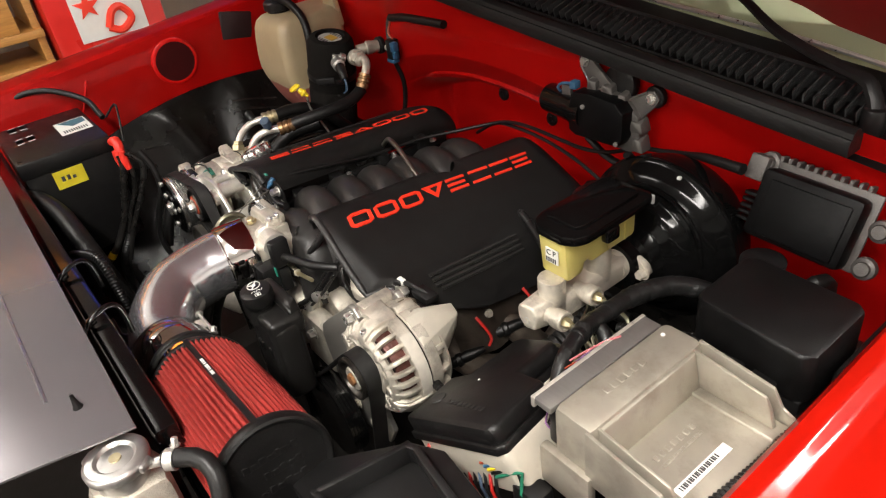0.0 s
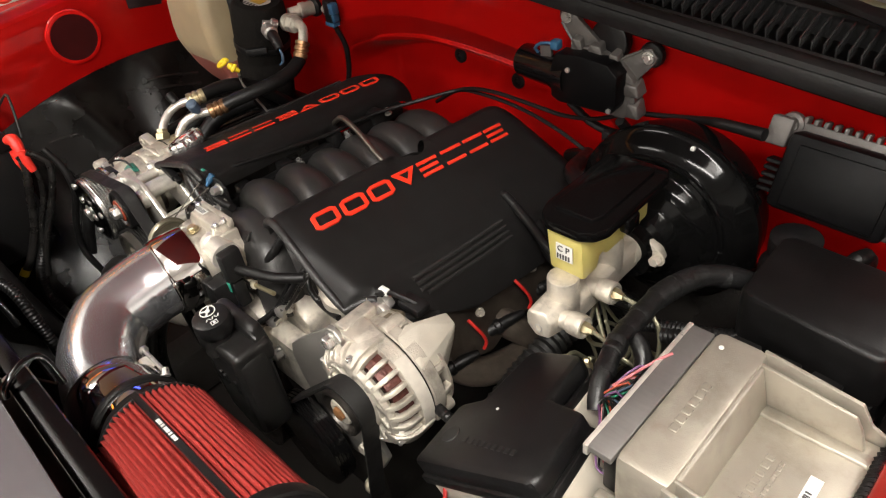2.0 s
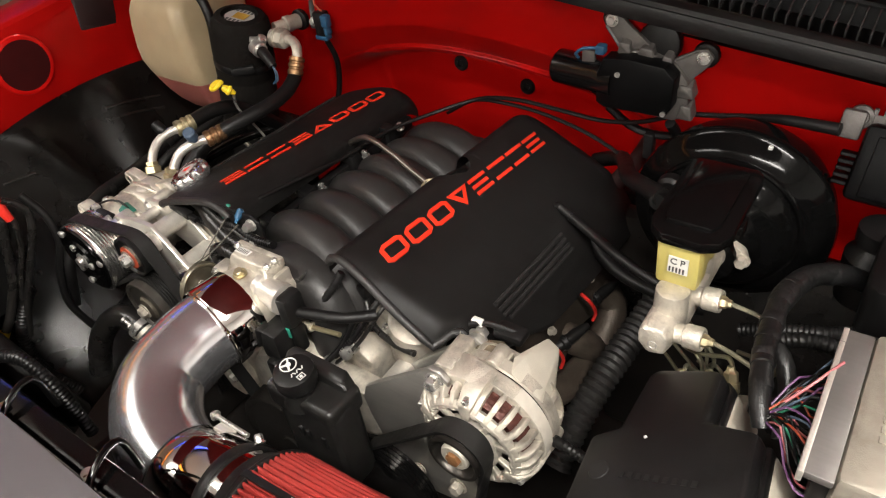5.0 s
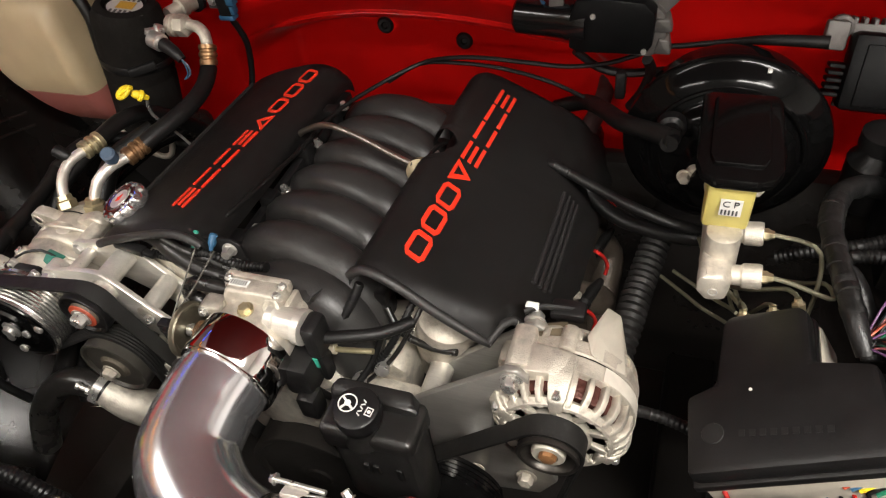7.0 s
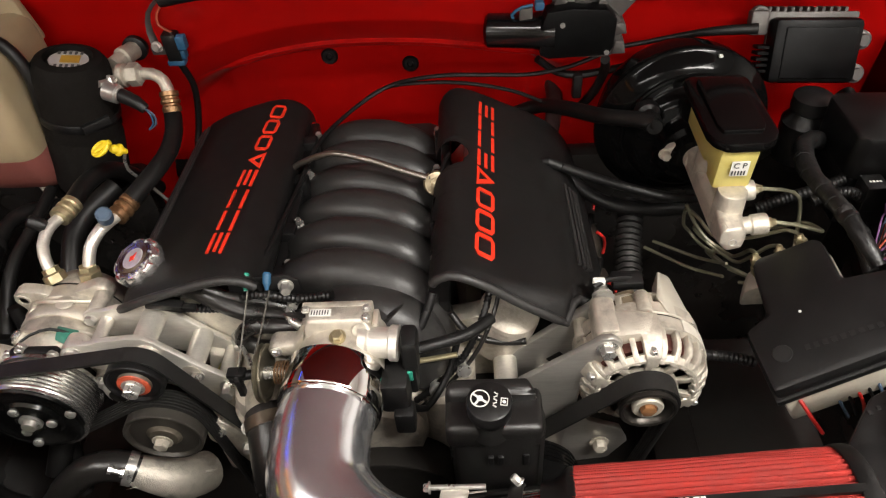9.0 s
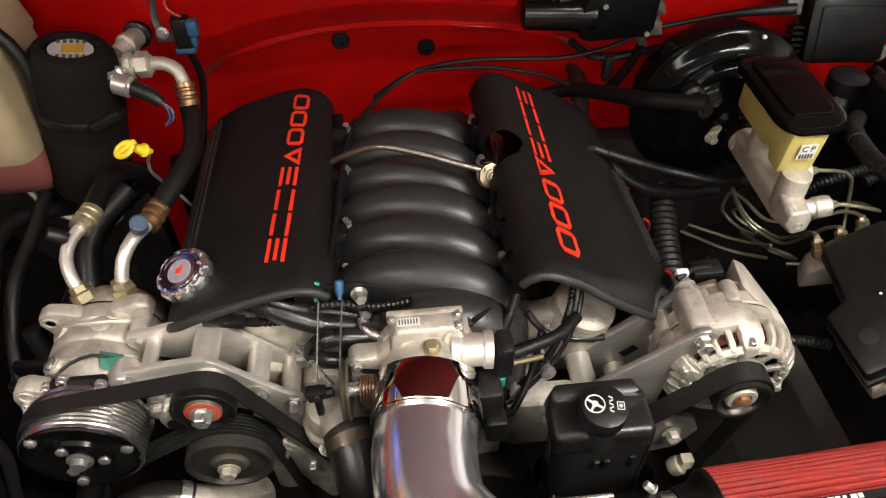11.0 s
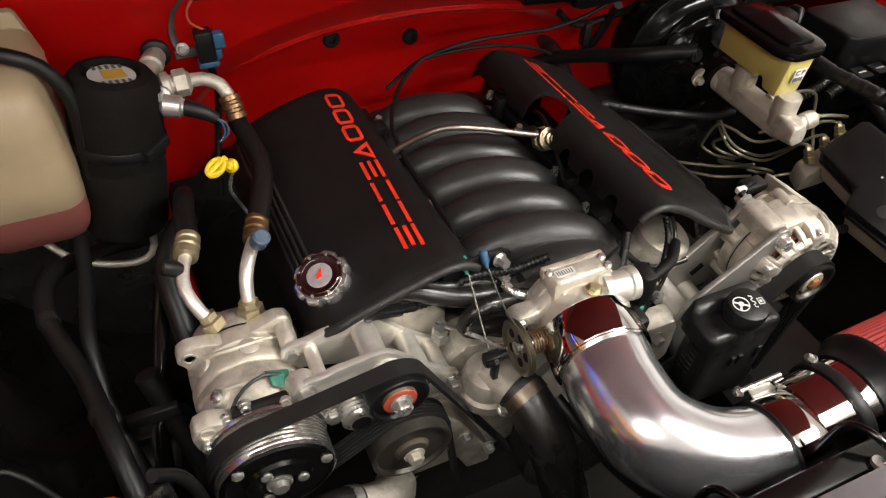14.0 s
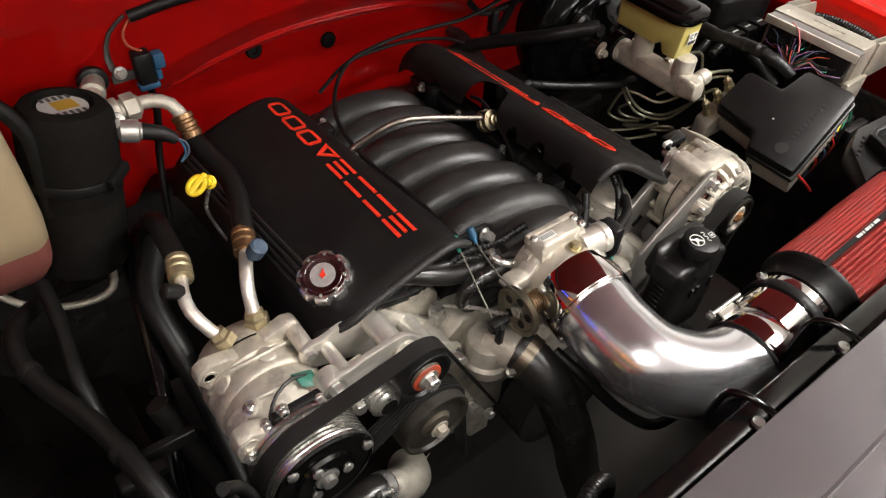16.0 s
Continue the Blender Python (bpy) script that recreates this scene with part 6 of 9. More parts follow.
    hose("engine_wire", [(0.105, 0.50, 0.985), (0.125, 0.485, 0.965), (0.16, 0.480, 0.955), (0.19, 0.478, 0.958)], 0.0042, HOSE, "black sheathed wire behind the bracket", "wire")
    for p, r in (((0.085, 0.452, 0.925), 0.012), ((0.115, 0.455, 0.955), 0.009)):
        one("engine_sensor", STEEL, "round zinc sensor on the engine front", "sensor", lambda bm: lathe(bm, p, (p[0] + 0.1, p[1] - 0.5, p[2] + 0.1), [(0, r), (0.006, r), (0.007, r * 0.75), (0.014, r * 0.75), (0.016, r * 0.9), (0.020, r * 0.9), (0.022, r * 0.5), (0.022, 0)], 16), "engine sensors")
    bm = bmesh.new()
    lathe(bm, (-0.143, 0.488, 0.945), (-0.143, 0.48, 1.2), [(0, 0.008), (0.010, 0.008), (0.010, 0.0115), (0.018, 0.0115), (0.019, 0.009), (0.028, 0.009), (0.028, 0)], 6)
    tagged(part("pressure_sender", bm, STEEL), "hexagonal zinc pressure sender on the engine", "sensor")


block()


# ---- power steering reservoir ----
def ps_tank():
    ob = thing("power_steering_reservoir", (0.145, 0.34, 0.93), "black plastic power steering reservoir with printed cap", "reservoir")
    bm = bmesh.new()
    prism(bm, [(0.114, 0.336), (0.190, 0.333), (0.199, 0.341), (0.199, 0.372), (0.190, 0.381), (0.112, 0.381), (0.104, 0.372), (0.104, 0.346)], "z", 0.870, 0.997, 0.009)
    part("tank", bm, TANK, ob)
    bm = bmesh.new()
    hull(bm, [(0.100, 0.366, 0.985), (0.192, 0.366, 0.985), (0.100, 0.388, 0.985), (0.192, 0.388, 0.985), (0.101, 0.374, 1.018), (0.108, 0.385, 1.021), (0.182, 0.385, 1.021), (0.190, 0.368, 1.018), (0.106, 0.368, 1.014)], 0.003)
    part("rim", bm, TANK, ob)
    bm = bmesh.new()
    box(bm, (0.1005, 0.3345, 0.972), (0.1965, 0.3860, 1.0065), 0.008, seg=3)
    part("shoulder", bm, TANK, ob)
    bm = bmesh.new()
    lathe(bm, (0.144, 0.349, 0.990), (0.144, 0.347, 1.2), [(0, 0.021), (0.008, 0.0185), (0.016, 0.0170), (0.034, 0.0165)], 24)
    part("filler_neck", bm, TANK, ob)
    for k in range(6):
        bm = bmesh.new()
        box(bm, (0.1028, 0.350, 0.925 + 0.008 * k), (0.1050, 0.366, 0.928 + 0.008 * k), 0.0005, seg=1)
        part("level_rib", bm, PLASTIC, ob)
    c, d = Vector((0.144, 0.350, 1.011)), Vector((0.0, -0.06, 1)).normalized()
    bm = bmesh.new()
    lathe(bm, c, c + d, [(0, 0.016), (0.003, 0.0195), (0.010, 0.0218), (0.021, 0.0222), (0.0252, 0.0212), (0.0262, 0.0195), (0.0262, 0)], 20)
    cap = part("cap", bm, PLASTIC, ob, "round black cap with white symbols")
    m = Matrix.Translation(c + d * 0.0263) @ frame_to((0, 0, 0), d) @ pose(0, 0, 0, 0, 0, -8)

    def flat(build):
        b = bmesh.new()
        build(b)
        bmesh.ops.transform(b, matrix=m, verts=b.verts)
        part("symbol", b, WHITE, cap, "white printed symbol")
    flat(lambda b: tube(b, [(-0.009 + 0.0086 * math.cos(math.pi * k / 16), 0.001 + 0.0086 * math.sin(math.pi * k / 16), 0.0002) for k in range(33)], 0.0007, 6, smooth=False))
    for a in (150, 330, 240):
        flat(lambda b: box(b, (0, -0.0011, 0), (0.0082, 0.0011, 0.0005), m=pose(-0.009, 0.001, 0, 0, 0, a)))
    flat(lambda b: cyl(b, (-0.009, 0.001, 0), (-0.009, 0.001, 0.0006), 0.0030, seg=14))
    for k in range(5):
        flat(lambda b: box(b, (-0.0020, -0.0006, 0), (0.0020, 0.0006, 0.0005), m=pose(0.0055, 0.008 - 0.0034 * k, 0, 0, 0, 30 if k % 2 else -30)))
    flat(lambda b: (box(b, (0.0105, -0.004, 0), (0.0113, 0.004, 0.0005)), box(b, (0.0165, -0.004, 0), (0.0173, 0.004, 0.0005)), box(b, (0.0105, -0.004, 0), (0.0173, -0.0032, 0.0005)), box(b, (0.0105, 0.0032, 0), (0.0173, 0.004, 0.0005))))
    flat(lambda b: cyl(b, (0.0139, 0, 0), (0.0139, 0, 0.0005), 0.0018, seg=12))
    for x in (0.125, 0.135, 0.160):
        bm = bmesh.new()
        box(bm, (x + 0.016, 0.3315, 0.945), (x + 0.022, 0.336, 0.960 + 0.004 * (x > 0.15)), 0.001)
        part("moulded_mark", bm, PLASTIC, ob)


ps_tank()


# ---- brake booster, master cylinder and lines ----
def brakes():
    ob = thing("brake_booster", (0.437, 0.83, 0.90), "gloss black round brake booster on the firewall", "brake booster")
    bm = bmesh.new()
    lathe(bm, (0.434, 0.885, 1.004), (0.434, 0.0, 1.014), [(-0.020, 0.085), (0, 0.09), (0.008, 0.108), (0.028, 0.115), (0.048, 0.115), (0.051, 0.120), (0.056, 0.1215), (0.062, 0.120), (0.066, 0.114), (0.076, 0.109), (0.084, 0.098), (0.088, 0.092), (0.090, 0.084), (0.094, 0.080), (0.102, 0.076), (0.110, 0.066), (0.113, 0.054), (0.117, 0.050), (0.130, 0.044), (0.134, 0.036), (0.150, 0.034), (0.150, 0.0)], 72)
    part("shell", bm, BOOSTER, ob)
    bm = bmesh.new()
    tube(bm, [(0.434 + 0.088 * math.cos(a / 10), 0.7965, 1.0125 + 0.088 * math.sin(a / 10)) for a in range(0, 63)], 0.0035, 8, smooth=False)
    part("pressed_rib", bm, BOOSTER, ob)
    bm = bmesh.new()
    box(bm, (0.464, 0.8140, 1.1135), (0.469, 0.8195, 1.1175), 0.001)
    part("paper_tag", bm, WHITE, ob, "small white tag")
    bm = bmesh.new()
    box(bm, (0.440, 0.785, 1.085), (0.452, 0.789, 1.098), 0.001)
    part("sticker", bm, mat("silver_sticker", (0.5, 0.5, 0.48), 0.4, 0.3), ob, "silver part sticker")
    bm = bmesh.new()
    lathe(bm, (0.372, 0.785, 1.055), (0.372, 0.70, 1.070), [(0, 0.018), (0.012, 0.016), (0.016, 0.011), (0.030, 0.011), (0.032, 0.013), (0.036, 0.011), (0.05, 0.010)], 20)
    part("check_valve", bm, PLASTIC, ob)
    mc = thing("brake_master_cylinder", (0.437, 0.66, 0.97), "cast aluminium brake master cylinder with steel line fittings", "master cylinder")
    bm = bmesh.new()
    prism(bm, [(0.4205, 1.000), (0.4250, 0.995), (0.4480, 0.993), (0.4535, 0.998), (0.4540, 1.022), (0.4490, 1.030), (0.4260, 1.031), (0.4200, 1.025)], "y", 0.600, 0.735, 0.0025)
    part("bore", bm, CAST_DULL, mc)
    bm = bmesh.new()
    lathe(bm, (0.437, 0.757, 1.012), (0.437, 0.5, 1.015), [(0, 0.020), (0.006, 0.0235), (0.016, 0.0235), (0.020, 0.0205), (0.030, 0.0190)], 32)
    part("rear_collar", bm, CAST_DULL, mc)
    bm = bmesh.new()
    prism(bm, [(0.393, 1.010), (0.398, 1.024), (0.418, 1.034), (0.456, 1.032), (0.474, 1.020), (0.480, 1.006), (0.466, 0.996), (0.42, 0.992), (0.400, 0.998)], "y", 0.742, 0.758, 0.004)
    part("flange", bm, CAST_DULL, mc)
    bm = bmesh.new()
    hull(bm, [(0.4185, 0.570, 1.027), (0.4195, 0.570, 1.012), (0.4300, 0.570, 1.000), (0.4470, 0.570, 1.004), (0.4500, 0.572, 1.022), (0.4240, 0.571, 1.034), (0.4420, 0.573, 1.033),
              (0.4200, 0.606, 1.000), (0.4520, 0.606, 0.998), (0.4530, 0.606, 1.028), (0.4200, 0.606, 1.034), (0.4480, 0.612, 1.036), (0.4240, 0.612, 1.038)], 0.0025)
    part("front_block", bm, CAST, mc)
    bm = bmesh.new()
    lathe(bm, (0.4348, 0.5705, 1.0135), (0.4348, 0.5, 1.0135), [(-0.002, 0.0036), (0.0006, 0.0050), (0.0010, 0.0044), (0.0, 0.0034), (-0.0005, 0.0)], 16)
    part("front_plug", bm, STEEL, mc, "bright front plug")
    for y in (0.612, 0.695):
        bm = bmesh.new()
        cyl(bm, (0.437, y, 1.012), (0.437, y, 1.058 if y < 0.65 else 1.064), 0.0180, 0.0172, edge=0.002)
        part("reservoir_stub", bm, CAST, mc)
    for y, z in ((0.5930, 1.0180), (0.6480, 1.0240)):
        end = Vector((0.4790, y - 0.001, z + 0.004))
        d = Vector((1, -0.04, 0.14)).normalized()
        bm = bmesh.new()
        lathe(bm, end - d * 0.034, end + d, [(0, 0.0105), (0.014, 0.0105), (0.016, 0.0125), (0.030, 0.0130), (0.0335, 0.0120), (0.034, 0.0098), (0.031, 0.0088), (0.031, 0.0)], 28)
        part("port_boss", bm, CAST, mc)
        bm = bmesh.new()
        lathe(bm, end - d * 0.004, end + d, [(0, 0.0068), (0.008, 0.0068), (0.010, 0.0050), (0.014, 0.0040)], 6)
        part("line_nut", bm, GOLD, mc)
    bolt(mc, (0.394, 0.742, 1.016), (0, -1, 0.1), 0.0065, 0.010, CAST_DULL)
    bolt(mc, (0.474, 0.742, 1.010), (0, -1, 0.1), 0.0070, 0.010, CAST_DULL)
    rs = thing("brake_fluid_reservoir", (0.44, 0.67, 1.05), "translucent yellow brake fluid reservoir with black lid", "fluid reservoir")
    bm = bmesh.new()
    prism(bm, [(0.619, 1.054), (0.614, 1.117), (0.745, 1.117), (0.743, 1.064), (0.662, 1.062), (0.656, 1.070), (0.650, 1.068), (0.646, 1.055)], "x", 0.414, 0.458, 0.005)
    tank = part("tank", bm, RESERVOIR, rs)
    for y in (0.690, 0.722):
        bm = bmesh.new()
        box(bm, (0.4575, y - 0.0012, 1.066), (0.4592, y + 0.0012, 1.100), 0.0006, seg=1)
        part("moulded_seam", bm, RESERVOIR, tank)
    bm = bmesh.new()
    box(bm, (0.428, 0.6130, 1.078), (0.448, 0.6142, 1.098))
    lab = part("label_plate", bm, WHITE, rs, "white label with black letters C P")
    for ch, x in (("C", 0.4335), ("P", 0.4425)):
        letters("letter", ch, 0.0105, 0.0003, pose(x, 0.6125, 1.0925, 90, 0, 0), GREY_BAR, lab)
    for k in range(5):
        bm = bmesh.new()
        box(bm, (0.4295 + 0.0034 * k, 0.6122, 1.0795), (0.4312 + 0.0034 * k, 0.6129, 1.0855))
        part("print_bar", bm, GREY_BAR, lab)
    bm = bmesh.new()
    prism(bm, [(0.400, 0.636), (0.405, 0.620), (0.418, 0.609), (0.458, 0.609), (0.472, 0.617), (0.479, 0.632), (0.479, 0.744), (0.472, 0.755), (0.408, 0.755), (0.400, 0.747)], "z", 1.1120, 1.1260, 0.0045)
    lid = part("lid", bm, LID, rs, "satin black moulded lid")
    bm = bmesh.new()
    prism(bm, [(0.412, 0.642), (0.416, 0.629), (0.460, 0.629), (0.466, 0.642), (0.466, 0.735), (0.460, 0.743), (0.416, 0.743), (0.412, 0.735)], "z", 1.124, 1.1305, 0.002)
    part("raised_panel", bm, LID, lid)
    bm = bmesh.new()
    box(bm, (0.470, 0.662, 1.098), (0.482, 0.684, 1.116), 0.003)
    part("latch", bm, LID, lid)
    lines = [
        [(0.487, 0.592, 1.023), (0.508, 0.587, 1.023), (0.530, 0.581, 1.020), (0.546, 0.590, 1.008), (0.546, 0.630, 0.985), (0.530, 0.66, 0.95), (0.50, 0.68, 0.93)],
        [(0.487, 0.647, 1.029), (0.502, 0.646, 1.028), (0.518, 0.645, 1.026), (0.534, 0.640, 1.018), (0.540, 0.63, 0.98), (0.530, 0.60, 0.94), (0.51, 0.59, 0.92), (0.48, 0.61, 0.90)],
        [(0.513, 0.573, 1.017), (0.505, 0.592, 1.010), (0.475, 0.612, 0.980), (0.448, 0.640, 0.955), (0.432, 0.678, 0.958), (0.424, 0.700, 0.952), (0.434, 0.722, 0.905), (0.450, 0.733, 0.878), (0.462, 0.712, 0.872), (0.470, 0.680, 0.885)],
        [(0.420, 0.694, 0.966), (0.434, 0.684, 0.940), (0.450, 0.672, 0.922), (0.466, 0.661, 0.914), (0.474, 0.640, 0.920), (0.470, 0.612, 0.950), (0.468, 0.588, 0.982), (0.4695, 0.574, 0.990)],
        [(0.424, 0.702, 0.958), (0.440, 0.692, 0.928), (0.456, 0.680, 0.908), (0.474, 0.660, 0.902), (0.482, 0.636, 0.912), (0.484, 0.612, 0.945), (0.490, 0.590, 0.985), (0.4945, 0.576, 1.000)],
        [(0.440, 0.690, 0.930), (0.446, 0.712, 0.905), (0.460, 0.716, 0.885), (0.474, 0.700, 0.880), (0.476, 0.678, 0.888), (0.462, 0.668, 0.905)],
        [(0.473, 0.661, 0.886), (0.470, 0.685, 0.874), (0.471, 0.709, 0.862), (0.482, 0.712, 0.852), (0.490, 0.690, 0.856), (0.482, 0.665, 0.876), (0.490, 0.640, 0.890), (0.505, 0.632, 0.886), (0.513, 0.6366, 0.876), (0.506, 0.655, 0.866), (0.488, 0.664, 0.870)],
        [(0.400, 0.735, 0.860), (0.425, 0.715, 0.862), (0.452, 0.690, 0.868), (0.470, 0.668, 0.880), (0.474, 0.645, 0.900)],
        [(0.385, 0.725, 0.858), (0.412, 0.705, 0.856), (0.440, 0.680, 0.858), (0.462, 0.660, 0.866), (0.472, 0.640, 0.880)],
    ]
    for k, pts in enumerate(lines):
        hose("brake_line", pts, 0.0024, TUBE, "thin steel brake line bent in loops" if k > 1 else "thin steel brake line from the master cylinder", "brake line", "brake lines", seg=8, step=0.008)
    pv = thing("brake_proportioning_valve", (0.46, 0.62, 0.84), "brass and steel brake valve block below the cylinder", "valve")
    bm = bmesh.new()
    hull(bm, [(0.455, 0.545, 0.955), (0.535, 0.548, 0.990), (0.470, 0.580, 0.955), (0.535, 0.580, 0.985), (0.455, 0.548, 0.925), (0.535, 0.550, 0.925), (0.470, 0.580, 0.925), (0.535, 0.580, 0.925)], 0.004)
    part("block", bm, CAST_DULL, pv)
    for x, y, z in ((0.4705, 0.5660, 0.9790), (0.4960, 0.5680, 0.9900), (0.5150, 0.5680, 1.0070)):
        bm = bmesh.new()
        d = Vector((-0.25, 0.45, 0.85))
        lathe(bm, Vector((x, y, z)) - d.normalized() * 0.012, Vector((x, y, z)) + d, [(0, 0.0085), (0.010, 0.0085), (0.010, 0.0070), (0.020, 0.0070), (0.022, 0.0045), (0.026, 0.0036)], 6)
        part("line_nut", bm, GOLD, pv, "brass flare nut")
    hose("booster_vacuum_hose", [(0.375, 0.742, 1.067), (0.350, 0.765, 1.058), (0.314, 0.800, 1.042), (0.28, 0.87, 1.010), (0.245, 0.935, 0.975), (0.20, 0.95, 0.95)], 0.0115, RUBBER, "thick black vacuum hose to the booster")
    hose("corrugated_loom", [(0.226, 0.758, 0.992), (0.236, 0.752, 1.003), (0.256, 0.747, 0.998), (0.301, 0.729, 0.990), (0.345, 0.708, 0.987), (0.399, 0.699, 0.976), (0.46, 0.71, 0.96)], 0.0068, PLASTIC, "black corrugated wiring loom out of the cover", "loom", ribs=0.0008)
    hose("heater_hose", [(0.26, 0.78, 0.96), (0.32, 0.75, 0.93), (0.39, 0.75, 0.91), (0.44, 0.76, 0.90)], 0.010, RUBBER, "black heater hose low behind the engine")
    hose("heater_hose", [(0.25, 0.86, 0.955), (0.262, 0.90, 0.965), (0.27, 0.95, 0.975), (0.27, 0.99, 0.98)], 0.013, mat("reddish_black_hose", (0.03, 0.016, 0.015), 0.45), "dark reddish heater hose at the firewall")
    for y in (0.597, 0.690, 0.785):
        hose("spark_plug_lead", [(0.303, y - 0.006, 0.930), (0.312, y - 0.003, 0.920), (0.317, y + 0.003, 0.905), (0.319, y + 0.006, 0.891), (0.317, y + 0.002, 0.880)], 0.0024, RED_WIRE, "red spark plug lead below the engine cover", "plug lead", "spark plug leads", seg=8)
        bm = bmesh.new()
        lathe(bm, (0.286, y - 0.060, 0.862), (0.317, y + 0.002, 0.878), [(0, 0.0095), (0.018, 0.0095), (0.020, 0.0115), (0.026, 0.0115), (0.028, 0.0095), (0.048, 0.0075), (0.060, 0.0055), (0.064, 0.004)], 14)
        tagged(part("plug_boot", bm, RUBBER), "black rubber spark plug boot", "plug boot", "spark plug boots")
    em = thing("exhaust_manifold", (0.29, 0.66, 0.78), "heat-browned cast exhaust manifold pipes under the cover", "exhaust")
    for k in range(3):
        bm = bmesh.new()
        tube(bm, [(0.235, 0.55 + 0.1 * k, 0.90), (0.275, 0.56 + 0.1 * k, 0.87), (0.31, 0.60 + 0.09 * k, 0.83), (0.31, 0.72, 0.78)], 0.021, 12)
        part("runner", bm, mat("heat_browned_iron", (0.085, 0.068, 0.053), 0.5, 0.4, vary=0.4, scale=40, bump=0.4, bump_scale=300), em)
    bm = bmesh.new()
    sheet(bm, 40, 12, lambda u, v: (0.276 + 0.026 * (1 - v) + 0.003 * math.sin(9 * u + 4 * v) + 0.002 * math.sin(31 * u + 7 * v), 0.560 + 0.26 * u, 0.850 + 0.095 * v + 0.003 * math.sin(13 * u)))
    bmesh.ops.solidify(bm, geom=bm.faces[:], thickness=0.0015)
    part("heat_shield", bm, MATS["heat_browned_iron"], em, "dented brown heat shield")
    for y in (0.625, 0.735):
        bolt(em, (0.290, y, 0.910), (1, -0.2, 0.3), 0.005, 0.006, CAST_DULL)
    hose("air_duct", [(0.378, 0.80, 0.88), (0.364, 0.73, 0.85), (0.354, 0.655, 0.832), (0.345, 0.59, 0.80), (0.34, 0.54, 0.76)], 0.021, mat("grey_duct_plastic", (0.02, 0.019, 0.018), 0.5, vary=0.2), "black corrugated cooling duct by the alternator", "duct", ribs=0.003, pitch=0.010)


brakes()


# ---- engine computer, fuse box, relay box, modules ----
def electrics():
    ob = thing("engine_control_module", (0.66, 0.51, 1.02), "dusty cast aluminium engine computer with a recessed top", "control module")
    bm = bmesh.new()
    box(bm, (0.612, 0.432, 1.035), (0.657, 0.592, 1.104), 0.008)
    part("connector_housing", bm, ECM, ob)
    bm = bmesh.new()
    box(bm, (0.655, 0.434, 1.035), (0.750, 0.588, 1.062), 0.003)
    part("recess_floor", bm, ECM, ob)
    for s in (-1, 1):
        yo = 0.511 + s * 0.0795
        bm = bmesh.new()
        prism(bm, [(0.652, 1.04), (0.652, 1.103), (0.728, 1.093), (0.738, 1.076), (0.750, 1.070), (0.750, 1.04)], "y", yo - 0.002, yo + 0.002, 0.001)
        part("side_wall", bm, ECM, ob)
        yi = 0.511 + s * 0.067
        bm = bmesh.new()
        hull(bm, [(x, yi + s * e, z) for x, z, e in ((0.652, 1.055, -0.004), (0.652, 1.101, -0.0015), (0.728, 1.091, -0.0015), (0.734, 1.080, -0.002), (0.742, 1.055, -0.004),
                                                     (0.652, 1.055, 0.003), (0.652, 1.101, 0.0015), (0.728, 1.091, 0.0015), (0.734, 1.080, 0.002), (0.742, 1.055, 0.003))], 0.0008)
        part("inner_rib", bm, ECM, ob)
        bm = bmesh.new()
        prism(bm, [(yi - s * 0.003, 1.062), (yi - s * 0.016, 1.0645), (yi - s * 0.018, 1.060), (yi - s * 0.003, 1.056)], "x", 0.660, 0.747, 0.001)
        part("floor_step", bm, ECM, ob)
    bm = bmesh.new()
    hull(bm, [(0.650, 0.446, 1.100), (0.650, 0.576, 1.100), (0.6585, 0.446, 1.099), (0.6585, 0.576, 1.099), (0.668, 0.448, 1.060), (0.668, 0.574, 1.060), (0.650, 0.448, 1.060), (0.650, 0.574, 1.060)], 0.0015)
    part("back_wall", bm, ECM, ob)
    bm = bmesh.new()
    box(bm, (0.5905, 0.430, 1.0935), (0.6125, 0.586, 1.1010), 0.0015)
    part("edge_cover", bm, mat("grey_plate_cover", (0.20, 0.19, 0.18), 0.4, 0.6, vary=0.12, scale=60, bump=0.1, bump_scale=500, aniso=(1, 6, 1)), ob, "grey metal connector cover strip")
    bm = bmesh.new()
    box(bm, (0.5885, 0.429, 1.0890), (0.5930, 0.587, 1.1015), 0.001)
    part("bright_edge", bm, MACHINED, ob)
    for ya, yb in ((0.440, 0.506), (0.512, 0.580)):
        bm = bmesh.new()
        box(bm, (0.5990, ya, 1.042), (0.6135, yb, 1.0905), 0.003)
        part("connector", bm, PLASTIC, ob, "black wiring connector")
    for k in range(6):
        bm = bmesh.new()
        box(bm, (-0.0035, -0.0035, 0), (0.0035, 0.0035, 0.0012), 0.0006, m=pose(0.634, 0.480 + 0.0095 * k, 1.1038, 0, 0, 0), seg=1)
        part("cast_mark", bm, ECM, ob)
    for j, (x, n) in enumerate(((0.690, 7), (0.699, 11))):
        for k in range(n):
            bm = bmesh.new()
            w = 0.003 if j == 0 else 0.0016
            box(bm, (x - w, 0.475 + 0.0085 * k * (1 if j == 0 else 0.6), 1.0618), (x + w, 0.480 + 0.0085 * k * (1 if j == 0 else 0.6), 1.0632), 0.0005, seg=1)
            part("cast_mark", bm, ECM, ob)
    bm = bmesh.new()
    box(bm, (0.7185, 0.450, 1.0622), (0.7280, 0.532, 1.0628))
    lab = part("barcode_label", bm, WHITE, ob, "white barcode label")
    for k in range(20):
        bm = bmesh.new()
        box(bm, (0.7205, 0.466 + 0.0026 * k, 1.0629), (0.7252, 0.4672 + 0.0026 * k + 0.0005 * (k % 3), 1.0632))
        part("print_bar", bm, GREY_BAR, lab)
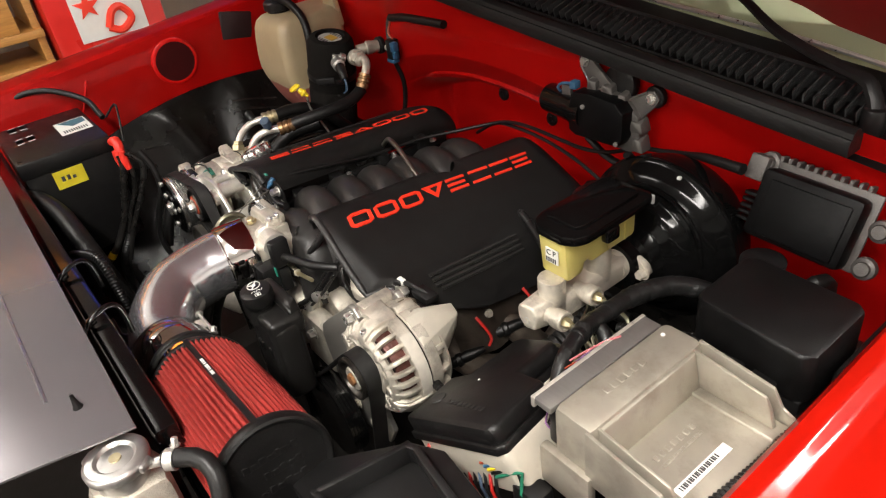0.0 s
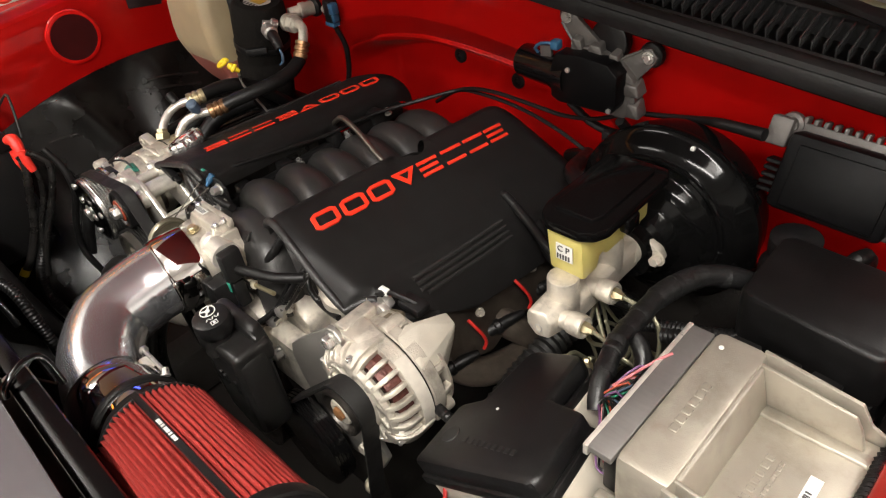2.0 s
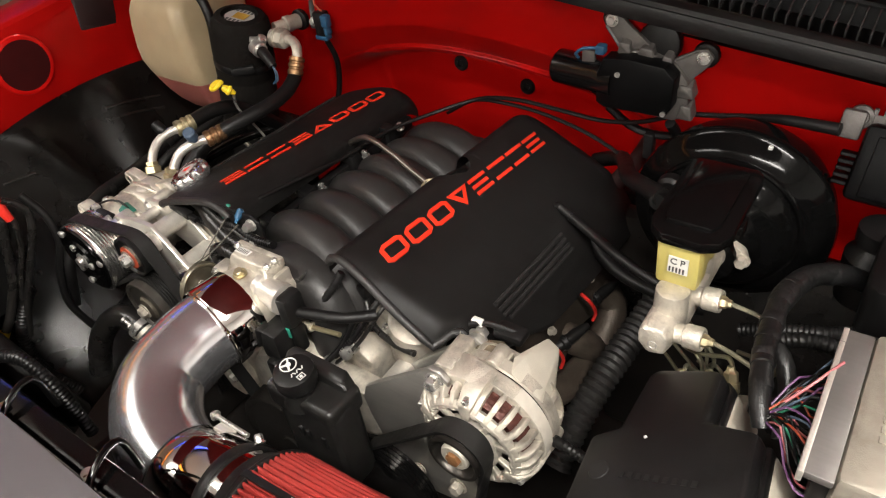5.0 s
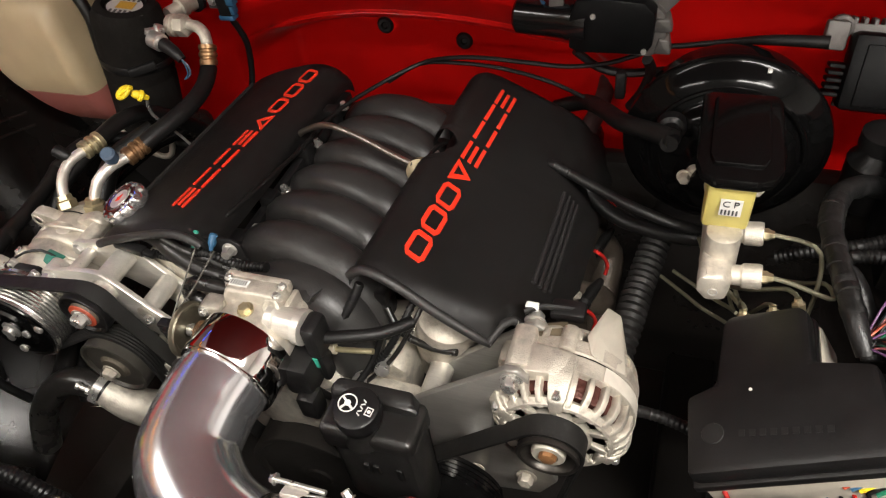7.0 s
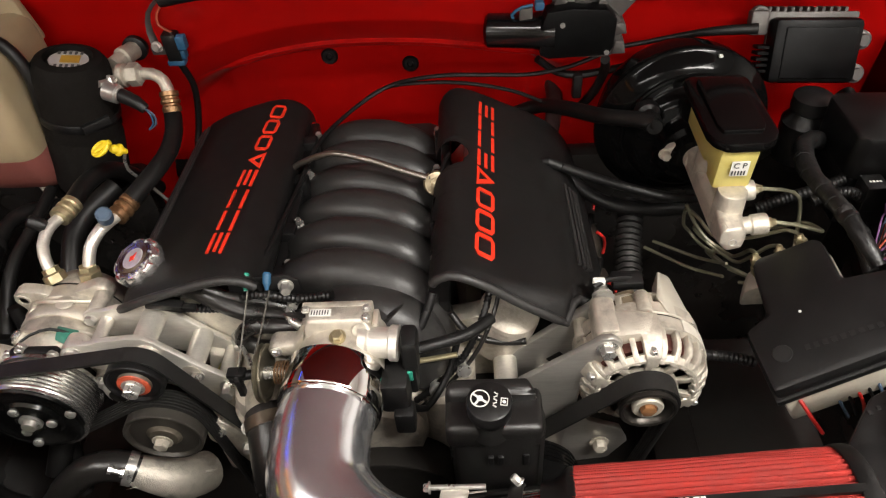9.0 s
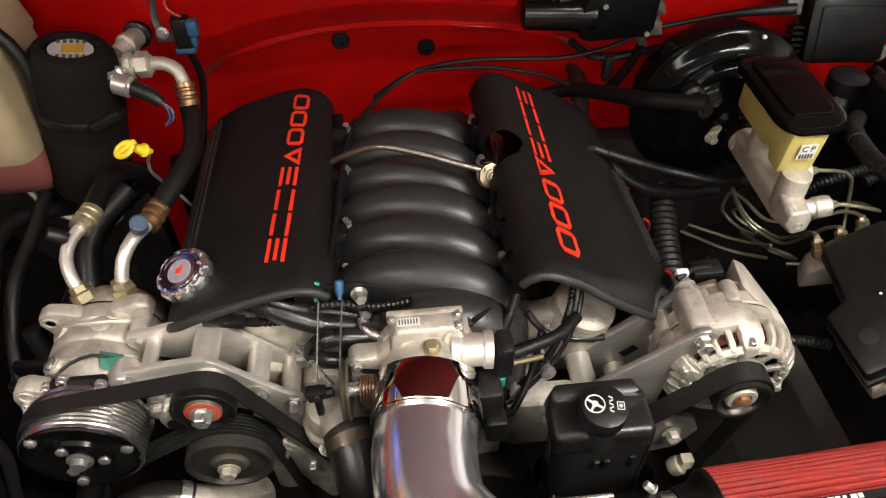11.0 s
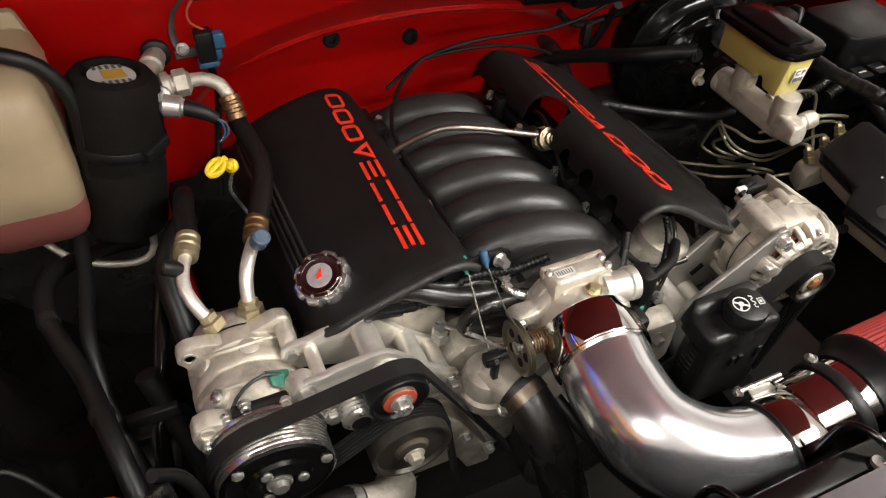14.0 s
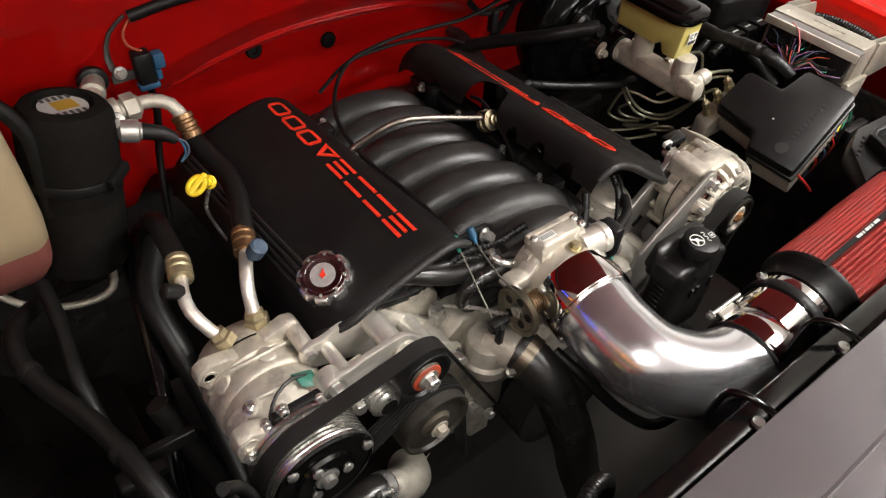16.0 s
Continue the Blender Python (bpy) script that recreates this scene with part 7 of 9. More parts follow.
    bm = bmesh.new()
    cyl(bm, (0.624, 0.572, 1.1035), (0.624, 0.572, 1.1045), 0.0022, seg=10)
    part("white_dot", bm, WHITE, ob)
    bm = bmesh.new()
    box(bm, (0.60, 0.425, 1.0), (0.66, 0.436, 1.05), 0.003)
    part("mount_tab", bm, ECM, ob)
    # wire fan between loom and computer
    rng = random.Random(7)
    violet = mat("violet_wire", (0.16, 0.07, 0.17), 0.45)
    cols = [violet, RUBBER, PINKW, RUBBER, RUBBER, GREENW, RUBBER, ORANGE, RUBBER, SLATE, RUBBER]
    for k in range(34):
        y = 0.442 + 0.0040 * k + 0.003 * rng.random()
        z = 1.050 + 0.036 * rng.random()
        hose("harness_wire", [(0.553 + 0.007 * rng.random(), 0.496 + 0.014 * rng.random(), 1.050 + 0.008 * rng.random()), (0.568 + 0.010 * rng.random(), 0.45 * y + 0.278 + 0.01 * rng.random(), 1.056 + 0.018 * rng.random()), (0.580 + 0.006 * rng.random(), 0.75 * y + 0.128, z + 0.006 * rng.random()), (0.592, y, z + 0.002), (0.600, y, z)],
             0.0010, cols[k % len(cols)], "thin coloured harness wire into the computer", "wire", "computer harness wires", seg=6)
    th = thing("taped_harness", (0.545, 0.64, 1.04), "thick black taped wiring harness with a branch", "harness")
    bm = bmesh.new()
    tube(bm, [(0.556, 0.496, 1.046), (0.547, 0.515, 1.059), (0.538, 0.555, 1.068), (0.534, 0.592, 1.065), (0.533, 0.644, 1.060), (0.547, 0.694, 1.054), (0.572, 0.722, 1.045), (0.60, 0.75, 1.02)], [0.0080, 0.0095, 0.0098, 0.0100, 0.0108, 0.0114, 0.0114, 0.0114], 16)
    part("trunk", bm, TAPE, th)
    rr = random.Random(3)
    Q = spline([(0.547, 0.515, 1.059), (0.538, 0.555, 1.068), (0.534, 0.592, 1.065), (0.533, 0.644, 1.060), (0.547, 0.694, 1.054), (0.572, 0.722, 1.045)], 0.0060)
    for k in (2, 5, 6, 10, 14, 19, 20, 21, 22, 23, 24, 25, 26, 27, 28, 32, 34):
        if k > len(Q) - 2:
            break
        d = (Q[k + 1] - Q[k - 1]).normalized()
        d = (d + Vector((rr.uniform(-0.25, 0.25), rr.uniform(-0.25, 0.25), rr.uniform(-0.25, 0.25)))).normalized()
        r = 0.0100 + 0.0018 * min(1, k / len(Q) * 1.5)
        bm = bmesh.new()
        lathe(bm, Q[k] - d * 0.007, Q[k] + d, [(0, r - 0.003), (0.001, r - 0.0006), (0.006, r + rr.uniform(0, 0.0006)), (0.013, r - 0.0006), (0.014, r - 0.003)], 18)
        part("tape_wrap", bm, TAPE, th)
    bm = bmesh.new()
    tube(bm, [(0.536, 0.575, 1.064), (0.545, 0.578, 1.058), (0.556, 0.572, 1.046), (0.566, 0.550, 1.030), (0.572, 0.52, 1.01)], 0.0085, 12)
    part("branch", bm, TAPE, th)
    hose("harness_wire", [(0.566, 0.505, 1.078), (0.577, 0.515, 1.090), (0.588, 0.530, 1.100), (0.596, 0.545, 1.1025)], 0.0012, PINKW, "pink wire along the computer's cover strip", "wire", "computer harness wires", seg=6)
    hose("corrugated_loom", [(0.545, 0.630, 1.02), (0.565, 0.632, 1.028), (0.590, 0.636, 1.026), (0.615, 0.640, 1.01)], 0.008, PLASTIC, "black corrugated wiring loom", "loom", ribs=0.0012)
    hose("corrugated_loom", [(0.50, 0.665, 0.98), (0.53, 0.665, 0.995), (0.57, 0.665, 1.01), (0.60, 0.675, 1.015)], 0.008, PLASTIC, "black corrugated wiring loom", "loom", ribs=0.0012)

    fb = thing("fuse_box", (0.48, 0.46, 0.95), "black fuse box lid on a pale grey base, tilted", "fuse box")
    fm = Matrix.Translation((0.47, 0.46, 1.017)) @ Matrix.Rotation(radians(-29), 4, "Y") @ Matrix.Rotation(radians(5), 4, "X")
    poly = [(-0.052, -0.078), (0.098, -0.066), (0.106, -0.058), (0.100, 0.016), (0.052, 0.024), (0.052, 0.076), (0.045, 0.083), (-0.016, 0.083), (-0.024, 0.076), (-0.030, 0.010), (-0.056, -0.002)]
    bm = bmesh.new()
    prism(bm, poly, "z", -0.022, 0.0, 0.006)
    bmesh.ops.transform(bm, matrix=fm, verts=bm.verts)
    lid = part("lid", bm, PLASTIC, fb, "black moulded lid with faint print")
    bm = bmesh.new()
    prism(bm, [(a * 1.03, b * 1.03) for a, b in poly], "z", -0.030, -0.020, 0.002)
    bmesh.ops.transform(bm, matrix=fm, verts=bm.verts)
    part("lid_skirt", bm, PLASTIC, fb)
    bm = bmesh.new()
    prism(bm, [(a * 1.0 + 0.004, b * 0.99) for a, b in poly], "z", -0.078, -0.028, 0.004)
    bmesh.ops.transform(bm, matrix=fm, verts=bm.verts)
    part("base", bm, mat("pale_grey_plastic", (0.50, 0.46, 0.38), 0.5, vary=0.12, scale=40, grime=0.3), fb, "pale grey plastic base")
    bm = bmesh.new()
    lathe(bm, fm @ Vector((-0.030, -0.040, 0.0)), fm @ Vector((-0.030, -0.040, 1)), [(0, 0.0), (0.0, 0.010), (0.0008, 0.0095), (0.0008, 0)], 24)
    part("faint_emblem", bm, mat("faint_grey_print", (0.0085, 0.0085, 0.0085), 0.45), lid)
    for k in range(9):
        bm = bmesh.new()
        box(bm, (-0.008 + 0.0085 * k, -0.044, 0.0), (-0.003 + 0.0085 * k, -0.038, 0.0007), m=fm)
        part("faint_print_bar", bm, MATS["faint_grey_print"], lid)
    bm = bmesh.new()
    cyl(bm, fm @ Vector((0.002, 0.0, 0.0)), fm @ Vector((0.002, 0.0, 0.0006)), 0.0016, seg=10)
    part("white_speck", bm, WHITE, lid)
    for k in range(8):
        bm = bmesh.new()
        tube(bm, [fm @ Vector((0.07 - 0.01 * k, -0.06, -0.05)), fm @ Vector((0.072 - 0.01 * k, -0.075, -0.075)), fm @ Vector((0.06 - 0.008 * k, -0.07, -0.12))], 0.0018, 6)
        part("wire", bm, (RUBBER, RED_WIRE, RUBBER, SLATE)[k % 4], fb, "thin coloured wire below the base")

    boxmat = mat("matt_black_box", (0.0048, 0.0046, 0.0046), 0.44, vary=0.25, scale=40, bump=0.15, bump_scale=500, spec=0.28)
    rb = thing("relay_box", (0.66, 0.71, 1.0), "large black relay box with clipped lid", "relay box")
    bm = bmesh.new()
    prism(bm, [(0.606, 0.663), (0.720, 0.650), (0.732, 0.660), (0.732, 0.752), (0.722, 0.762), (0.606, 0.770), (0.596, 0.760), (0.596, 0.672)], "z", 1.022, 1.084, 0.005)
    part("lid", bm, boxmat, rb)
    bm = bmesh.new()
    prism(bm, [(0.602, 0.665), (0.728, 0.652), (0.728, 0.762), (0.602, 0.768)], "z", 0.95, 1.024, 0.004)
    part("base", bm, boxmat, rb)
    for x in (0.618, 0.654, 0.690):
        bm = bmesh.new()
        box(bm, (x - 0.013, 0.628, 1.000), (x + 0.013, 0.656, 1.038), 0.002)
        clip = part("clip", bm, PLASTIC, rb)
        for k in range(4):
            bm = bmesh.new()
            box(bm, (x - 0.007 + 0.004 * k, 0.640, 1.0378), (x - 0.0045 + 0.004 * k, 0.643, 1.0384))
            part("print_bar", bm, WHITE, clip)
    one("washer_bottle_cover", PLASTIC, "black moulded plastic cover beside the relay box", "cover", lambda bm: box(bm, (0.738, 0.675, 0.96), (0.775, 0.80, 1.062), 0.012))
    md = thing("ignition_module", (0.60, 0.87, 1.05), "black module box on a finned grey heat sink", "module")
    mm = Matrix.Translation((0.607, 0.870, 1.088)) @ Matrix.Rotation(radians(3), 4, "Y") @ Matrix.Rotation(radians(-22), 4, "X")
    bm = bmesh.new()
    box(bm, (-0.060, -0.022, -0.043), (0.060, 0.010, 0.043), 0.008, m=mm)
    part("case", bm, MODULE, md)
    bm = bmesh.new()
    box(bm, (-0.046, -0.0245, -0.036), (0.050, -0.020, 0.032), 0.003, m=mm)
    part("raised_face", bm, MODULE, md)
    bm = bmesh.new()
    box(bm, (-0.058, 0.011, -0.045), (0.066, 0.017, 0.050), 0.002, m=mm)
    part("back_plate", bm, SINK, md)
    for k in range(11):
        bm = bmesh.new()
        box(bm, (-0.060 + 0.0105 * k, 0.012, 0.040), (-0.055 + 0.0105 * k, 0.030, 0.056), 0.001, m=mm, seg=1)
        part("heat_fin", bm, SINK, md)
    for x, z in ((0.076, 0.012), (0.076, -0.034), (-0.070, 0.044)):
        bm = bmesh.new()
        lathe(bm, mm @ Vector((x, 0.018, z)), mm @ Vector((x, -1, z)), [(0, 0.014), (0.008, 0.013), (0.010, 0.009), (0.014, 0.008), (0.014, 0.0)], 16)
        part("mount_foot", bm, SINK, md)
    for k in range(5):
        bm = bmesh.new()
        box(bm, (-0.076, -0.012, -0.030 + 0.008 * k), (-0.058, 0.008, -0.025 + 0.008 * k), 0.001, m=mm, seg=1)
        part("connector_fin", bm, MODULE, md)
    bm = bmesh.new()
    box(bm, (-0.088, -0.006, 0.020), (-0.064, 0.012, 0.052), 0.003, m=mm)
    part("connector", bm, SINK, md)
    hose("module_lead", [(0.525, 0.862, 1.128), (0.47, 0.872, 1.122), (0.43, 0.89, 1.108), (0.37, 0.905, 1.09), (0.33, 0.905, 1.085)], [0.0075, 0.0065, 0.004, 0.0035, 0.0035], RUBBER, "black sheathed lead across the firewall", "lead")
    one("steering_fluid_bottle", PLASTIC, "black capped bottle behind the relay box", "bottle",
        lambda bm: lathe(bm, (0.598, 0.800, 0.96), (0.598, 0.80, 2), [(0, 0.03), (0.06, 0.032), (0.075, 0.020), (0.080, 0.026), (0.098, 0.026), (0.102, 0.020), (0.102, 0)], 24))
    hose("steering_hose", [(0.64, 0.80, 1.02), (0.655, 0.815, 1.045), (0.66, 0.84, 1.03), (0.655, 0.85, 0.98)], 0.009, RUBBER, "black curved hose by the firewall")
    tr = thing("side_tray", (0.52, 0.30, 0.98), "black moulded plastic tray with a recessed panel", "tray")
    tm = Matrix.Translation((0.545, 0.305, 1.045)) @ Matrix.Rotation(radians(-10), 4, "Y") @ Matrix.Rotation(radians(4), 4, "X") @ Matrix.Rotation(radians(4), 4, "Z")
    bm = bmesh.new()
    out = [(-0.115, -0.06), (0.09, -0.075), (0.09, 0.035), (-0.01, 0.060), (-0.05, 0.048), (-0.115, -0.02)]
    inn = [(-0.062, -0.055), (0.08, -0.065), (0.08, 0.010), (-0.018, 0.036), (-0.030, 0.034)]
    prism(bm, out, "z", -0.05, -0.012, 0.004)
    bmesh.ops.transform(bm, matrix=tm, verts=bm.verts)
    part("base", bm, PLASTIC, tr)
    for k in range(len(inn)):
        a, b = Vector((*inn[k], 0)), Vector((*inn[(k + 1) % len(inn)], 0))
        bm = bmesh.new()
        d = (b - a)
        m2 = tm @ Matrix.Translation(a) @ d.to_track_quat("X", "Z").to_matrix().to_4x4()
        box(bm, (-0.004, -0.004, -0.014), (d.length + 0.004, 0.004, 0.008), 0.002, m=m2)
        part("rim", bm, PLASTIC, tr)
    for k in range(5):
        bm = bmesh.new()
        box(bm, (-0.06 + 0.009 * k, 0.030 + 0.003 * k, -0.0125), (-0.057 + 0.009 * k, 0.034 + 0.003 * k, -0.011), m=tm)
        part("moulded_tick", bm, PLASTIC, tr)
    for k in range(5):
        hose("harness_wire", [(0.545 + 0.006 * k, 0.395, 1.0), (0.565 + 0.008 * k, 0.405, 1.01 + 0.003 * k), (0.60, 0.415 - 0.004 * k, 1.0), (0.63, 0.41, 0.98)], 0.0018, (ORANGE, BLUE, YELLOW, RUBBER, GREENW)[k], "thin coloured wire below the computer", "wire", "computer harness wires", seg=6)
    one("wiring_plug", PLASTIC, "black wiring plug below the engine computer", "plug", lambda bm: (box(bm, (0.585, 0.398, 0.965), (0.62, 0.425, 1.005), 0.006), box(bm, (0.60, 0.388, 0.955), (0.66, 0.404, 0.985), 0.004)))
    hose("corrugated_loom", [(0.742, 0.43, 1.055), (0.752, 0.49, 1.062), (0.756, 0.55, 1.062), (0.75, 0.61, 1.05)], 0.009, PLASTIC, "black corrugated loom along the fender", "loom", ribs=0.0015)


electrics()


# ---- wiper motor and firewall fittings ----
def firewall_things():
    ob = thing("wiper_motor", (0.28, 0.89, 1.05), "black wiper motor with a grey cast gearbox", "wiper motor")
    bm = bmesh.new()
    lathe(bm, (0.158, 0.900, 1.126), (0.262, 0.884, 1.128), [(0, 0.012), (0.002, 0.020), (0.006, 0.0235), (0.070, 0.0245), (0.074, 0.026), (0.10, 0.026)], 28)
    part("motor_can", bm, GLOSS, ob)
    bm = bmesh.new()
    prism(bm, [(0.234, 1.142), (0.242, 1.164), (0.276, 1.168), (0.322, 1.164), (0.336, 1.150), (0.335, 1.110), (0.328, 1.098), (0.246, 1.096), (0.234, 1.102)], "y", 0.864, 0.890, 0.002)
    part("gear_cover", bm, MODULE, ob)
    bm = bmesh.new()
    prism(bm, [(0.244, 1.150), (0.258, 1.166), (0.278, 1.172), (0.300, 1.168), (0.326, 1.160), (0.346, 1.140), (0.350, 1.112), (0.345, 1.088), (0.332, 1.082), (0.25, 1.085)], "y", 0.886, 0.910, 0.004)
    part("gear_casting", bm, SINK, ob)
    for a, b, w in (((0.240, 0.898, 1.202), (0.285, 0.894, 1.158), 0.012), ((0.358, 0.902, 1.168), (0.322, 0.896, 1.140), 0.012)):
        a, b = Vector(a), Vector(b)
        d = (b - a).normalized()
        t = d.cross(Vector((0, 1, 0)))
        bm = bmesh.new()
        hull(bm, [p + t * k * h + Vector((0, e, 0)) for p, h in ((a - d * 0.010, 0.007), (a, w), (b, w * 1.7)) for k in (-1, 1) for e in (-0.003, 0.004)], 0.001)
        part("mount_arm", bm, SINK, ob)
        bm = bmesh.new()
        tube(bm, [a - t * w * 0.9 + Vector((0, -0.003, 0)), b - t * w * 1.5 + Vector((0, -0.003, 0))], 0.002, 6, smooth=False)
        part("arm_edge", bm, SINK, ob)
        bm = bmesh.new()
        cyl(bm, a + Vector((0, 0.014, 0)), a + Vector((0, 0.002, 0)), 0.0165, edge=0.004)
        part("grommet", bm, RUBBER, ob)
        bolt(ob, a + Vector((0, -0.003, 0)), (0, -1, 0.1), 0.006, 0.005)
    bm = bmesh.new()
    cyl(bm, (0.300, 0.915, 1.176), (0.300, 0.898, 1.178), 0.028, edge=0.004)
    part("output_boot", bm, RUBBER, ob)
    for x, z in ((0.263, 1.146), (0.326, 1.103)):
        bm = bmesh.new()
        cyl(bm, (x, 0.866, z), (x, 0.8615, z), 0.0035, seg=12)
        part("screw", bm, STEEL, ob)
    for x, z, w, h in ((0.262, 1.172, 0.010, 0.012), (0.290, 1.170, 0.012, 0.010), (0.318, 1.162, 0.008, 0.012), (0.344, 1.128, 0.012, 0.010), (0.347, 1.100, 0.010, 0.012)):
        bm = bmesh.new()
        hull(bm, [(x - w, 0.884, z - h), (x + w, 0.884, z - h), (x - w * 0.6, 0.882, z + h * 0.7), (x + w * 0.7, 0.884, z + h * 0.5), (x - w, 0.906, z - h), (x + w, 0.906, z - h), (x - w * 0.5, 0.904, z + h), (x + w * 0.5, 0.905, z + h)], 0.0015)
        part("cast_lug", bm, SINK, ob)
    bm = bmesh.new()
    box(bm, (0.226, 0.874, 1.162), (0.239, 0.888, 1.175), 0.003)
    part("plug", bm, BLUE, ob, "blue wiring plug")
    one("plug_bracket", SINK, "grey plug bracket on the wiper motor", "bracket", lambda bm: box(bm, (0.206, 0.880, 1.146), (0.224, 0.886, 1.164), 0.001))
    hose("plug_wire", [(0.224, 0.882, 1.168), (0.208, 0.880, 1.166), (0.196, 0.882, 1.156), (0.200, 0.888, 1.146)], 0.0022, BLUE, "short blue wire on the wiper motor", "wire")
    hose("wiper_cable", [(0.33, 0.885, 1.08), (0.335, 0.905, 1.05), (0.325, 0.915, 1.01), (0.31, 0.925, 0.98)], 0.007, RUBBER, "black sheathed cable below the wiper motor", "cable")
    hose("throttle_cable_sheath", [(0.33, 0.895, 1.085), (0.28, 0.90, 1.062), (0.225, 0.905, 1.05), (0.17, 0.905, 1.052), (0.10, 0.905, 1.055), (0.045, 0.908, 1.048), (0.004, 0.911, 1.034), (-0.045, 0.87, 1.022), (-0.083, 0.795, 1.020), (-0.095, 0.70, 1.022), (-0.098, 0.62, 1.036), (-0.104, 0.55, 1.046), (-0.118, 0.508, 1.047)], 0.0032, RUBBER, "thin black throttle cable sheath across the manifold", "cable", seg=8)
    hose("firewall_cable", [(0.255, 0.925, 0.985), (0.20, 0.918, 1.015), (0.135, 0.915, 1.033), (0.07, 0.912, 1.040), (0.004, 0.915, 1.032), (-0.05, 0.91, 1.0)], 0.0030, RUBBER, "thin black cable along the firewall", "cable", seg=8)
    hose("firewall_cable", [(0.41, 0.885, 1.085), (0.37, 0.90, 1.06), (0.33, 0.912, 1.045), (0.297, 0.914, 1.040), (0.265, 0.912, 1.048), (0.235, 0.905, 1.075)], 0.0058, RUBBER, "black sheathed cable clipped below the wiper motor", "cable", seg=8)
    one("cable_clip", PLASTIC, "small black cable clip on the firewall", "clip", lambda bm: box(bm, (0.290, 0.902, 1.005), (0.304, 0.918, 1.045), 0.003))
    c = thing("firewall_connector", (-0.295, 0.92, 1.08), "black and blue wiring connector on a grey bracket", "connector")
    bm = bmesh.new()
    box(bm, (-0.303, 0.893, 1.103), (-0.281, 0.913, 1.146), 0.003)
    part("body", bm, PLASTIC, c)
    bm = bmesh.new()
    box(bm, (-0.2815, 0.889, 1.124), (-0.268, 0.903, 1.144), 0.002)
    box(bm, (-0.2815, 0.892, 1.108), (-0.274, 0.905, 1.122), 0.002)
    part("blue_clip", bm, BLUE, c)
    bm = bmesh.new()
    box(bm, (-0.305, 0.892, 1.098), (-0.279, 0.908, 1.106), 0.002)
    part("blue_lock", bm, BLUE, c)
    bm = bmesh.new()
    tube(bm, [(-0.322, 0.915, 1.116), (-0.326, 0.92, 1.14), (-0.316, 0.918, 1.170), (-0.295, 0.912, 1.190)], 0.006, 8, flat=0.4)
    box(bm, (-0.330, 0.910, 1.108), (-0.298, 0.914, 1.120), 0.001)
    part("bracket", bm, SINK, c)
    bolt(c, (-0.319, 0.909, 1.122), (0, -1, 0.2), 0.006, 0.005)
    hose("orange_wire", [(-0.287, 0.905, 1.144), (-0.303, 0.905, 1.156), (-0.302, 0.910, 1.172), (-0.285, 0.912, 1.190)], 0.0018, ORANGE, "thin orange wire into the connector", "wire")
    hose("sheathed_loom", [(-0.292, 0.91, 1.188), (-0.24, 0.905, 1.197), (-0.17, 0.90, 1.202), (-0.10, 0.898, 1.205)], 0.008, RUBBER, "black sheathed loom high on the firewall", "loom")
    hose("connector_wire", [(-0.291, 0.902, 1.100), (-0.288, 0.915, 1.05), (-0.30, 0.915, 0.99), (-0.31, 0.90, 0.95), (-0.32, 0.88, 0.90)], 0.005, RUBBER, "black sheathed wire down the firewall", "wire")


firewall_things()


